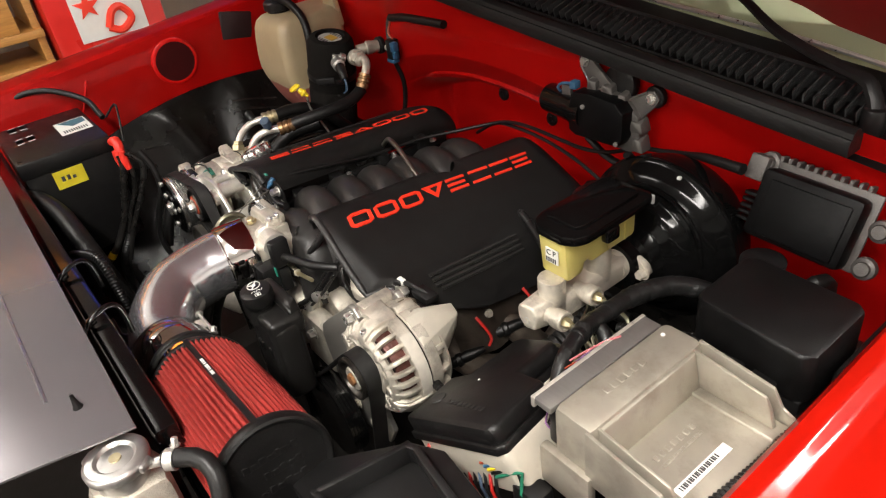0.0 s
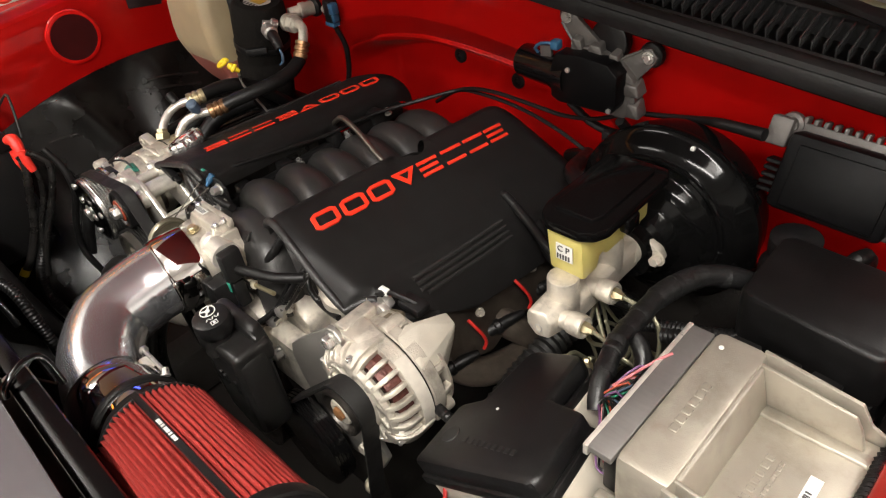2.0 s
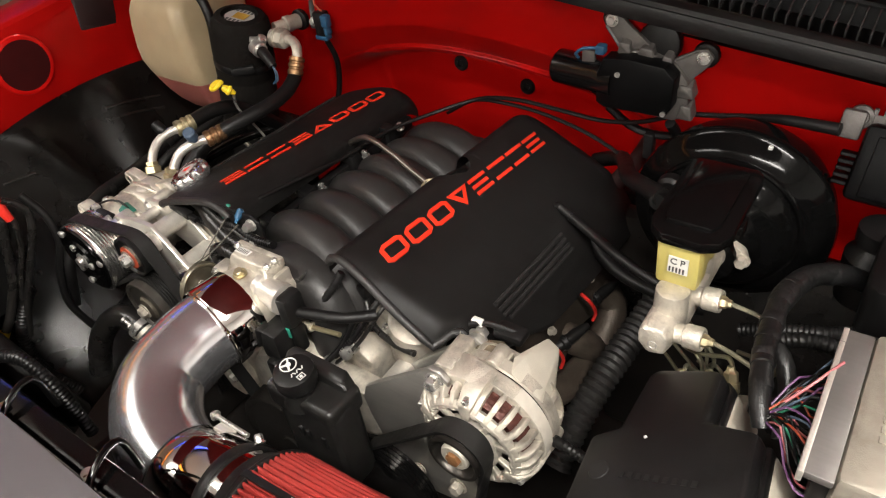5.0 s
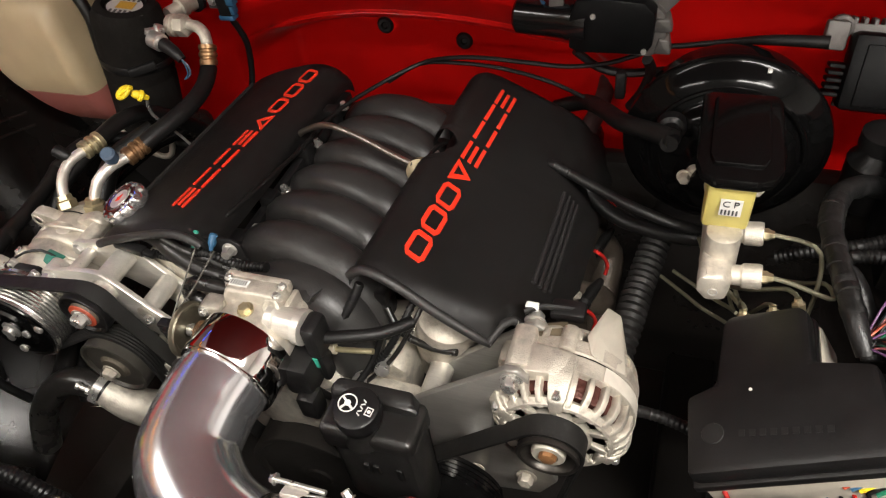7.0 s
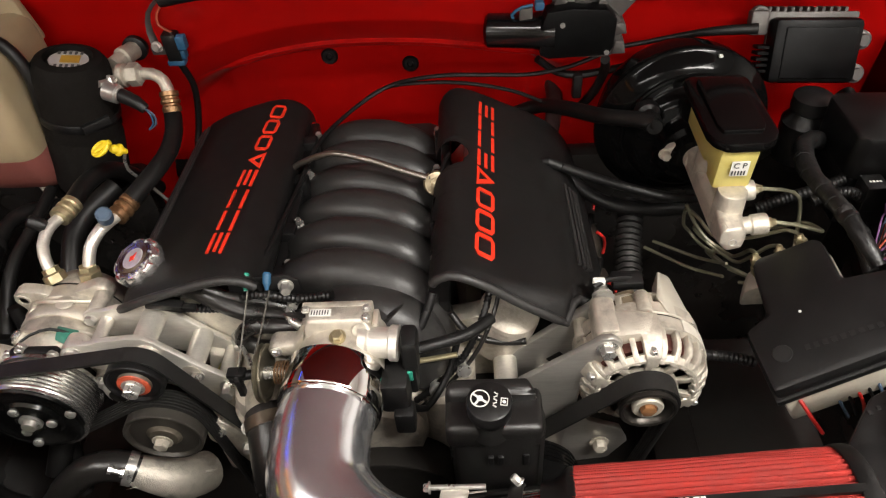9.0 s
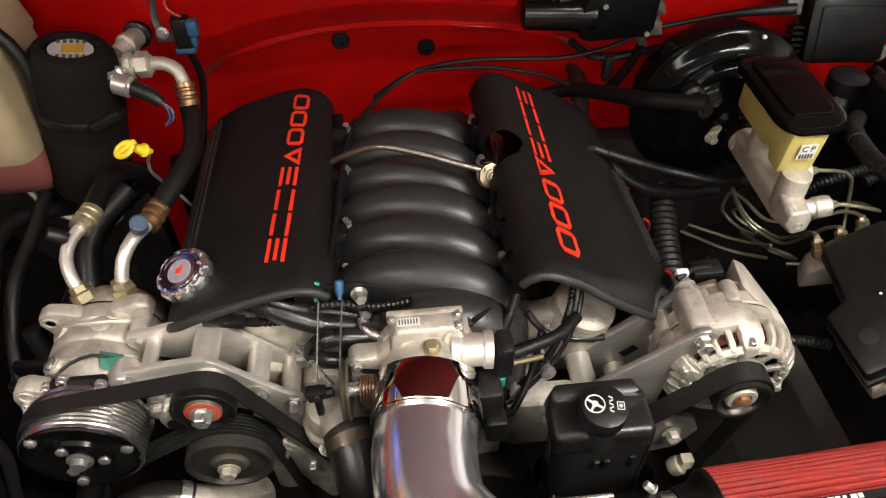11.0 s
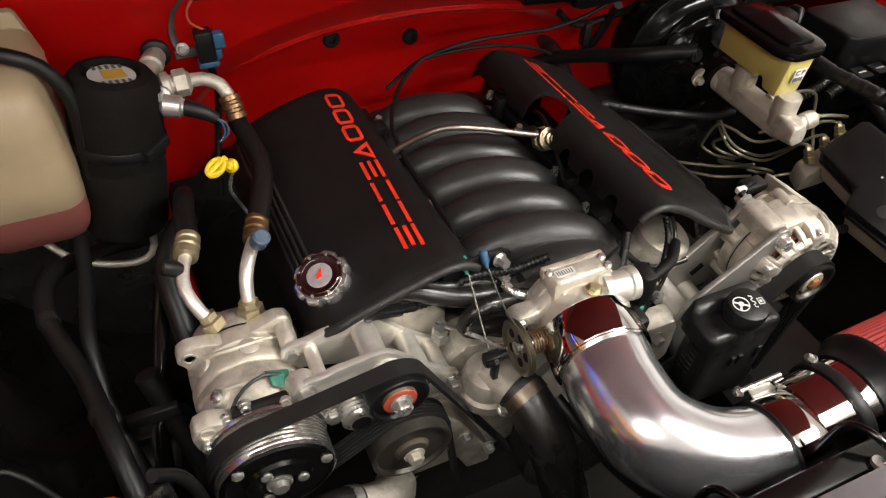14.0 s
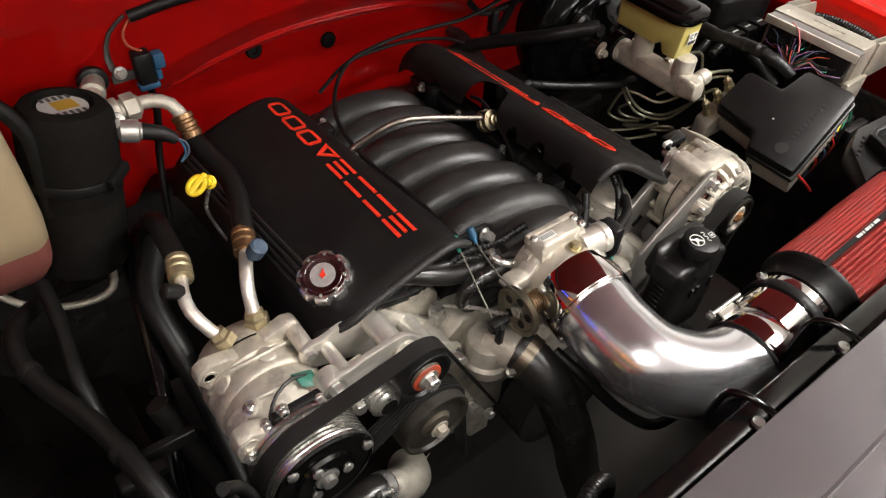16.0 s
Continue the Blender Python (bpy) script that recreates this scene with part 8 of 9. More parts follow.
# ---- accumulator, coolant tank, hoses ----
def cold_side():
    ob = thing("ac_accumulator", (-0.425, 0.822, 0.94), "accumulator can in a black foam sleeve", "accumulator")
    ax = Vector((0.21, 0.05, 1)).normalized()
    b = Vector((-0.4445, 0.812, 0.952))
    bm = bmesh.new()
    lathe(bm, b, b + ax, [(0, 0.040), (0.004, 0.048), (0.012, 0.0515), (0.092, 0.0520), (0.097, 0.0505), (0.102, 0.0500), (0.107, 0.0520), (0.186, 0.0510), (0.200, 0.0485), (0.209, 0.042), (0.212, 0.031), (0.205, 0.029), (0.205, 0)], 44)
    part("foam_sleeve", bm, FOAM, ob)
    bm = bmesh.new()
    top = b + ax * 0.2055
    lathe(bm, top, top + ax, [(0, 0.0250), (0.0012, 0.0250), (0.0012, 0)], 36)
    lab = part("label_disc", bm, mat("grey_paper_label", (0.42, 0.41, 0.40), 0.5), ob, "round label with a yellow warning block")
    m = Matrix.Translation(top + ax * 0.0014) @ frame_to((0, 0, 0), ax)
    bm = bmesh.new()
    box(bm, (-0.009, -0.014, 0), (0.011, 0.010, 0.0006), m=m)
    part("yellow_block", bm, mat("amber_print", (0.42, 0.25, 0.03), 0.5), lab)
    for s in (-1, 1):
        for k in range(5):
            bm = bmesh.new()
            box(bm, (0.018 * s - 0.004, -0.016 + 0.007 * k, 0), (0.018 * s + 0.004, -0.0125 + 0.007 * k, 0.0006), m=m)
            part("print_bar", bm, GREY_BAR, lab)
    bm = bmesh.new()
    lathe(bm, b + ax * 0.122, b + ax, [(0, 0.050), (0, 0.0530), (0.001, 0.0536), (0.011, 0.0536), (0.012, 0.0530), (0.012, 0.050)], 44)
    part("zip_strap", bm, PLASTIC, ob)
    bm = bmesh.new()
    box(bm, (-0.004, -0.020, -0.0065), (0.005, 0.020, 0.0065), 0.002, m=Matrix.Translation(b + ax * 0.128 + Vector((0.038, -0.038, 0))) @ pose(0, 0, 0, 0, 0, -45))
    part("strap_clamp", bm, PLASTIC, ob)
    bm = bmesh.new()
    lathe(bm, (-0.352, 0.914, 1.121), (-0.352, 0.0, 1.16), [(0, 0.018), (0.008, 0.018), (0.010, 0.015), (0.010, 0.0)], 28)
    part("grommet", bm, RUBBER, ob, "black rubber firewall grommet")
    bm = bmesh.new()
    lathe(bm, (-0.353, 0.906, 1.121), (-0.368, 0.86, 1.122), [(0, 0.013), (0.014, 0.013), (0.016, 0.0145), (0.026, 0.0145), (0.028, 0.011), (0.048, 0.0105)], 20)
    part("inlet_fitting", bm, CAST_DULL, ob)
    bm = bmesh.new()
    lathe(bm, (-0.366, 0.843, 1.114), (-0.2, 0.846, 1.118), [(0, 0.010), (0.010, 0.012), (0.012, 0.0165), (0.020, 0.0165), (0.022, 0.012), (0.026, 0.012), (0.024, 0.012), (0.024, 0.011)], 18)
    part("outlet_fitting", bm, CAST, ob)
    bm = bmesh.new()
    lathe(bm, (-0.341, 0.844, 1.1148), (-0.2, 0.846, 1.118), [(0, 0.013), (0.001, 0.0165), (0.015, 0.0165), (0.017, 0.013), (0.020, 0.010)], 6)
    part("hex_union", bm, CAST_DULL, ob)
    bm = bmesh.new()
    lathe(bm, (-0.354, 0.822, 1.118), (-0.366, 0.792, 1.132), [(0, 0.008), (0.006, 0.010), (0.012, 0.010), (0.014, 0.006), (0.028, 0.005)], 12)
    part("service_valve", bm, STEEL, ob)
    bm = bmesh.new()
    lathe(bm, (-0.362, 0.804, 1.116), (-0.30, 0.785, 1.104), [(0, 0.008), (0.004, 0.013), (0.022, 0.013), (0.024, 0.010), (0.026, 0.010)], 20)
    sw = part("pressure_switch", bm, STEEL, ob, "silver pressure switch")
    bm = bmesh.new()
    tube(bm, [(-0.338, 0.797, 1.111), (-0.318, 0.790, 1.104), (-0.306, 0.786, 1.094)], [0.010, 0.009, 0.007], 12)
    part("switch_plug", bm, PLASTIC, sw)
    for k in range(3):
        bm = bmesh.new()
        tube(bm, [(-0.308, 0.786, 1.096), (-0.301 + 0.002 * k, 0.783, 1.088), (-0.301 + 0.002 * k, 0.781, 1.074), (-0.309, 0.779, 1.066)], 0.0014, 6)
        part("switch_wire", bm, (BLUE, RUBBER, SLATE)[k], sw)
    h = thing("ac_hose", (-0.29, 0.72, 1.06), "black air conditioning hose with gold crimps and bent tubes", "hose", "air conditioning hoses")
    bm = bmesh.new()
    tube(bm, [(-0.328, 0.844, 1.115), (-0.308, 0.842, 1.116), (-0.290, 0.832, 1.110), (-0.283, 0.820, 1.095)], 0.0085, 14)
    part("end_tube", bm, CAST, h)
    bm = bmesh.new()
    tube(bm, [(-0.282, 0.806, 1.072), (-0.276, 0.78, 1.062), (-0.272, 0.74, 1.058), (-0.278, 0.70, 1.056), (-0.290, 0.665, 1.052), (-0.298, 0.645, 1.048)], 0.0120, 18)
    part("rubber", bm, RUBBER, h)

    def crimp(parent, p0, p1, material=GOLD, label="gold coloured crimp sleeve"):
        L = (Vector(p1) - Vector(p0)).length
        bm = bmesh.new()
        lathe(bm, p0, p1, [(0, 0.009), (0.001, 0.0128), (L * 0.22, 0.0132), (L * 0.27, 0.0116), (L * 0.36, 0.0116), (L * 0.42, 0.0134), (L * 0.55, 0.0134), (L * 0.6, 0.0116), (L * 0.68, 0.0116), (L * 0.74, 0.0132), (L - 0.001, 0.0128), (L, 0.009)], 22)
        part("crimp", bm, material, parent, label)
    bronze = mat("brown_bronze_crimp", (0.26, 0.15, 0.075), 0.36, 0.8, vary=0.2, scale=120)
    crimp(h, (-0.284, 0.823, 1.099), (-0.281, 0.806, 1.074), bronze, "brown bronze crimp sleeve")
    crimp(h, (-0.297, 0.650, 1.048), (-0.308, 0.620, 1.045), bronze, "brown bronze crimp sleeve")
    bm = bmesh.new()
    tube(bm, [(-0.306, 0.624, 1.046), (-0.318, 0.600, 1.046), (-0.328, 0.578, 1.036), (-0.332, 0.562, 1.015), (-0.332, 0.556, 1.0)], 0.0074, 16)
    part("end_tube", bm, MACHINED, h)
    bm = bmesh.new()
    lathe(bm, (-0.332, 0.557, 1.004), (-0.3325, 0.564, 1.03), [(0, 0.014), (0.010, 0.014), (0.012, 0.011), (0.018, 0.0105)], 6)
    part("fitting_nut", bm, GOLD, h)
    bm = bmesh.new()
    lathe(bm, (-0.309, 0.603, 1.054), (-0.299, 0.590, 1.082), [(0, 0.005), (0.008, 0.006), (0.009, 0.0095), (0.024, 0.0095), (0.026, 0.007), (0.026, 0)], 16)
    part("service_cap", bm, SLATE, h, "slate blue service port cap")
    h = thing("ac_hose", (-0.375, 0.66, 1.03), "black suction hose with gold crimp and bent silver tube", "hose", "air conditioning hoses")
    crimp(h, (-0.372, 0.650, 1.048), (-0.380, 0.620, 1.047))
    bm = bmesh.new()
    tube(bm, [(-0.378, 0.626, 1.047), (-0.386, 0.604, 1.046), (-0.388, 0.582, 1.038), (-0.380, 0.562, 1.025), (-0.370, 0.550, 1.010)], 0.0070, 16)
    part("end_tube", bm, MACHINED, h)
    bm = bmesh.new()
    lathe(bm, (-0.370, 0.550, 1.008), (-0.378, 0.560, 1.030), [(0, 0.013), (0.010, 0.013), (0.012, 0.010), (0.018, 0.0098)], 6)
    part("fitting_nut", bm, GOLD, h)
    bm = bmesh.new()
    lathe(bm, (-0.386, 0.602, 1.050), (-0.405, 0.602, 1.062), [(0, 0.006), (0.006, 0.0085), (0.020, 0.0085), (0.022, 0.006), (0.022, 0)], 14)
    part("service_cap", bm, PLASTIC, h, "black service port cap")
    bm = bmesh.new()
    tube(bm, [(-0.373, 0.648, 1.048), (-0.370, 0.69, 1.048), (-0.366, 0.74, 1.03), (-0.370, 0.80, 0.97), (-0.38, 0.86, 0.90)], 0.0118, 16)
    part("rubber", bm, RUBBER, h)
    d = thing("oil_dipstick", (-0.32, 0.70, 1.05), "yellow ring-handled oil dipstick", "dipstick")
    bm = bmesh.new()
    n = 28
    m = Matrix.Translation((-0.325, 0.681, 1.106)) @ pose(0, 0, 0, 25, -25, 20)
    ring = [m @ Vector((0.0105 * math.cos(2 * math.pi * k / n), 0.0070 * math.sin(2 * math.pi * k / n), 0)) for k in range(n + 1)]
    tube(bm, ring, 0.0030, 8, smooth=False)
    box(bm, (-0.012, -0.003, -0.003), (0.016, 0.003, 0.003), 0.0015, m=m)
    part("ring_handle", bm, YELLOW, d)
    bm = bmesh.new()
    lathe(bm, (-0.314, 0.684, 1.104), (-0.300, 0.70, 1.085), [(0, 0.004), (0.004, 0.006), (0.008, 0.006), (0.010, 0.008), (0.013, 0.008), (0.015, 0.005), (0.022, 0.003)], 14)
    part("stopper", bm, YELLOW, d)
    bm = bmesh.new()
    tube(bm, [(-0.305, 0.695, 1.09), (-0.315, 0.70, 1.06), (-0.305, 0.72, 1.01), (-0.28, 0.74, 0.93)], 0.0022, 6)
    part("wire_blade", bm, STEEL, d)
    j = thing("coolant_tank", (-0.60, 0.80, 0.94), "milky plastic coolant tank part filled with pink coolant", "coolant tank")

    def tank(bm, rows):
        """Rounded rings (z, west x, east x, front y) stacked into a moulded tank."""
        rings = []
        for z, x0, x1, y0 in rows:
            r, y1, ring = 0.024, 0.905, []
            for cx, cy, a0 in ((x1 - r, y0 + r, -90), (x1 - r, y1 - r, 0), (x0 + r, y1 - r, 90), (x0 + r, y0 + r, 180)):
                ring += [bm.verts.new((cx + r * math.cos(radians(a0 + 15 * k)), cy + r * math.sin(radians(a0 + 15 * k)), z)) for k in range(7)]
            rings.append(ring)
        n = len(rings[0])
        for a, b in zip(rings, rings[1:]):
            for i in range(n):
                bm.faces.new((a[i], a[(i + 1) % n], b[(i + 1) % n], b[i]))
        bm.faces.new(rings[0])
        bm.faces.new(rings[-1])
    bm = bmesh.new()
    tank(bm, [(0.956, -0.572, -0.500, 0.812), (0.960, -0.584, -0.489, 0.797), (0.970, -0.594, -0.482, 0.785), (0.990, -0.604, -0.476, 0.770), (1.006, -0.611, -0.473, 0.762), (1.020, -0.6165, -0.4713, 0.756), (1.0415, -0.6241, -0.4691, 0.749)])
    part("coolant_level", bm, JUG_FLUID, j, "pink coolant showing through the lower tank")
    bm = bmesh.new()
    tank(bm, [(1.0420, -0.6243, -0.4690, 0.749), (1.055, -0.629, -0.468, 0.745), (1.075, -0.634, -0.466, 0.741), (1.10, -0.632, -0.466, 0.740), (1.14, -0.622, -0.466, 0.740), (1.168, -0.614, -0.467, 0.742), (1.182, -0.609, -0.471, 0.748), (1.190, -0.602, -0.478, 0.757), (1.194, -0.592, -0.488, 0.768)])
    part("tank_shell", bm, JUG, j)
    bm = bmesh.new()
    lathe(bm, (-0.572, 0.800, 1.19), (-0.572, 0.80, 2), [(0, 0.026), (0.008, 0.026), (0.010, 0.032), (0.024, 0.032), (0.028, 0.028), (0.028, 0)], 28)
    part("cap", bm, PLASTIC, j)
    bm = bmesh.new()
    prism(bm, [(-0.535, 1.150), (-0.525, 1.215), (-0.480, 1.212), (-0.466, 1.150)], "y", 0.886, 0.902, 0.006)
    part("mount_ear", bm, JUG, j)
    bm = bmesh.new()
    lathe(bm, (-0.492, 0.890, 1.172), (-0.492, 0.80, 1.178), [(0, 0.014), (0.004, 0.014), (0.006, 0.009), (0.012, 0.008), (0.012, 0)], 16)
    part("mount_nut", bm, PLASTIC, j)
    hose("overflow_hose", [(-0.572, 0.795, 1.222), (-0.535, 0.800, 1.220), (-0.500, 0.800, 1.212), (-0.464, 0.800, 1.190), (-0.447, 0.795, 1.150), (-0.451, 0.790, 1.10), (-0.459, 0.786, 1.03), (-0.468, 0.782, 0.96)], 0.0085, RUBBER, "black overflow hose over the side of the coolant tank")
    hh = thing("heater_hose", (-0.50, 0.60, 0.94), "long black heater hose with joint rings beside the engine", "hose")
    line = [(-0.43, 0.856, 0.877), (-0.490, 0.822, 0.907), (-0.542, 0.758, 0.942), (-0.549, 0.700, 0.944), (-0.535, 0.648, 0.943), (-0.510, 0.576, 0.950), (-0.491, 0.492, 0.952), (-0.475, 0.412, 0.904), (-0.46, 0.372, 0.829)]
    bm = bmesh.new()
    tube(bm, line, 0.0108, 18)
    part("hose_body", bm, RUBBER, hh)
    for a, b in (((-0.5005, 0.534, 0.9525), (-0.497, 0.519, 0.9530)), ((-0.5475, 0.690, 0.9435), (-0.543, 0.675, 0.9430))):
        bm = bmesh.new()
        lathe(bm, a, b, [(0, 0.0105), (0, 0.0120), (0.002, 0.0126), (0.010, 0.0126), (0.012, 0.0120), (0.012, 0.0105)], 22)
        part("joint_ring", bm, TANK, hh)
    hose("heater_hose", [(-0.498, 0.784, 0.965), (-0.499, 0.723, 0.956), (-0.507, 0.638, 0.936), (-0.502, 0.566, 0.887), (-0.482, 0.498, 0.824)], 0.009, RUBBER, "black hose beside the heater hose")
    rest = thing("hose_rest", (-0.46, 0.536, 0.916), "black bar bracket beside the heater hose", "bracket")
    bm = bmesh.new()
    hull(bm, [(-0.486, 0.534, 0.902), (-0.486, 0.548, 0.902), (-0.430, 0.523, 0.914), (-0.430, 0.537, 0.914), (-0.486, 0.536, 0.917), (-0.486, 0.546, 0.917), (-0.430, 0.525, 0.931), (-0.430, 0.535, 0.931)], 0.002)
    part("bar", bm, PLASTIC, rest)
    bm = bmesh.new()
    tube(bm, [(-0.436, 0.532, 0.922), (-0.428, 0.540, 0.90), (-0.424, 0.548, 0.84), (-0.424, 0.55, 0.76)], 0.006, 10)
    part("stem", bm, PLASTIC, rest)
    hose("heater_hose", [(-0.452, 0.560, 0.955), (-0.442, 0.540, 0.905), (-0.428, 0.505, 0.850), (-0.418, 0.462, 0.790), (-0.412, 0.425, 0.720)], 0.0125, RUBBER, "black hose past the bar bracket")
    hose("silver_pipe", [(-0.556, 0.838, 0.944), (-0.521, 0.814, 0.910), (-0.467, 0.807, 0.886), (-0.428, 0.802, 0.898), (-0.416, 0.812, 0.950)], 0.0050, CAST, "bent silver pipe below the accumulator", "pipe")
    hose("shiny_line", [(-0.375, 0.802, 0.953), (-0.408, 0.734, 0.953), (-0.435, 0.609, 0.936), (-0.462, 0.522, 0.872), (-0.470, 0.485, 0.76)], 0.0095, GLOSS, "shiny black line behind the compressor", "pipe")
    hose("shiny_line", [(-0.37, 0.74, 1.0), (-0.405, 0.68, 0.985), (-0.405, 0.62, 0.95), (-0.40, 0.56, 0.89), (-0.405, 0.48, 0.84), (-0.42, 0.42, 0.78)], 0.015, RUBBER, "thick black hose behind the compressor", "hose")
    for pts, r, material in (
            ([(-0.462, 0.350, 1.050), (-0.458, 0.350, 1.029), (-0.455, 0.333, 0.982), (-0.455, 0.316, 0.932), (-0.458, 0.282, 0.876), (-0.462, 0.243, 0.835), (-0.465, 0.225, 0.78)], 0.0068, HOSE),
            ([(-0.455, 0.352, 1.050), (-0.450, 0.361, 1.022), (-0.450, 0.350, 0.974), (-0.450, 0.329, 0.938), (-0.450, 0.312, 0.900), (-0.450, 0.290, 0.855), (-0.452, 0.270, 0.80)], 0.0042, HOSE),
            ([(-0.448, 0.360, 1.055), (-0.440, 0.381, 1.030), (-0.440, 0.370, 0.990), (-0.442, 0.340, 0.938), (-0.445, 0.312, 0.890), (-0.447, 0.290, 0.84)], 0.0055, HOSE),
            ([(-0.444, 0.385, 1.050), (-0.428, 0.395, 1.015), (-0.420, 0.392, 0.97), (-0.425, 0.372, 0.92), (-0.430, 0.36, 0.86), (-0.42, 0.37, 0.80)], 0.0060, RUBBER)):
        hose("battery_cable", pts, r, material, "black battery cable from the red terminal", "cable", "battery cables")
    hose("corrugated_loom", [(-0.455, 0.330, 0.905), (-0.452, 0.305, 0.88), (-0.450, 0.283, 0.845), (-0.447, 0.276, 0.80), (-0.44, 0.283, 0.752), (-0.42, 0.30, 0.71)], 0.0095, PLASTIC, "black corrugated loom below the battery cables", "loom", ribs=0.0010)
    one("cable_tag", YELLOW, "small yellow tape tag on a battery cable", "tag", lambda bm: lathe(bm, (-0.4595, 0.2685, 0.862), (-0.4605, 0.258, 0.851), [(0, 0.0070), (0, 0.0078), (0.012, 0.0078), (0.012, 0.0070)], 14))
    one("loom_clip", PLASTIC, "black plastic loom clip across the hoses", "clip", lambda bm: box(bm, (-0.52, 0.545, 0.848), (-0.43, 0.570, 0.862), 0.004))


cold_side()


# ---- battery ----
def battery():
    ob = thing("car_battery", (-0.63, 0.27, 0.88), "black car battery with white and yellow stickers", "battery")
    bm = bmesh.new()
    box(bm, (-0.77, 0.185, 0.86), (-0.500, 0.350, 1.052), 0.006)
    part("case", bm, PLASTIC, ob)
    bm = bmesh.new()
    box(bm, (-0.774, 0.181, 1.048), (-0.496, 0.354, 1.082), 0.006)
    part("top", bm, PLASTIC, ob)
    bm = bmesh.new()
    box(bm, (-0.4995, 0.232, 1.010), (-0.4985, 0.288, 1.046))
    y = part("yellow_sticker", bm, mat("yellow_sticker", (0.75, 0.62, 0.03), 0.5), ob, "yellow date sticker with handwriting")
    for k in range(3):
        bm = bmesh.new()
        box(bm, (-0.4985, 0.244 + 0.010 * k, 1.024), (-0.498, 0.250 + 0.010 * k, 1.034 - 0.004 * (k == 2)))
        part("print_bar", bm, GREY_BAR, y)
    bm = bmesh.new()
    box(bm, (-0.66, 0.285, 1.082), (-0.575, 0.345, 1.0828), m=None)
    w = part("white_sticker", bm, WHITE, ob, "white label with blue corner and barcode")
    bm = bmesh.new()
    prism(bm, [(-0.655, 0.290), (-0.655, 0.342), (-0.625, 0.342), (-0.615, 0.315)], "z", 1.0829, 1.0834)
    part("blue_print", bm, mat("teal_print", (0.04, 0.12, 0.16), 0.5), w)
    for k in range(10):
        bm = bmesh.new()
        box(bm, (-0.60, 0.292 + 0.0048 * k, 1.0829), (-0.584, 0.2945 + 0.0048 * k, 1.0834))
        part("print_bar", bm, GREY_BAR, w)
    for x in (-0.715, -0.63):
        for k in range(6):
            bm = bmesh.new()
            box(bm, (x - 0.012 + 0.005 * (k % 3), 0.208 + 0.020 * (k // 3), 1.0822), (x - 0.008 + 0.005 * (k % 3) + 0.02, 0.222 + 0.020 * (k // 3), 1.0828))
            part("print_bar", bm, mat("pale_print", (0.4, 0.4, 0.4), 0.5), ob)
    t = thing("battery_terminal_cover", (-0.47, 0.352, 1.05), "bright red plastic battery terminal boot", "terminal cover")
    bm = bmesh.new()
    tube(bm, [(-0.492, 0.352, 1.068), (-0.478, 0.357, 1.072), (-0.468, 0.357, 1.062), (-0.464, 0.354, 1.046)], [0.008, 0.010, 0.0095, 0.008], 14)
    part("boot", bm, RED_PLASTIC, t)
    for x, y in ((-0.468, 0.348), (-0.452, 0.355)):
        bm = bmesh.new()
        tube(bm, [(x, y, 1.058), (x + 0.002, y, 1.040), (x + 0.004, y + 0.002, 1.022)], [0.0065, 0.0075, 0.006], 12)
        part("cable_boot", bm, RED_PLASTIC, t)
    hose("battery_lead", [(-0.74, 0.20, 1.08), (-0.745, 0.24, 1.13), (-0.72, 0.30, 1.14), (-0.66, 0.36, 1.115), (-0.60, 0.372, 1.085)], 0.006, RUBBER, "black battery lead over the battery", "cable")
    hose("thin_lead", [(-0.58, 0.375, 1.09), (-0.56, 0.395, 1.115), (-0.525, 0.39, 1.11), (-0.50, 0.375, 1.06)], 0.0022, RUBBER, "thin black lead behind the battery", "cable")


battery()


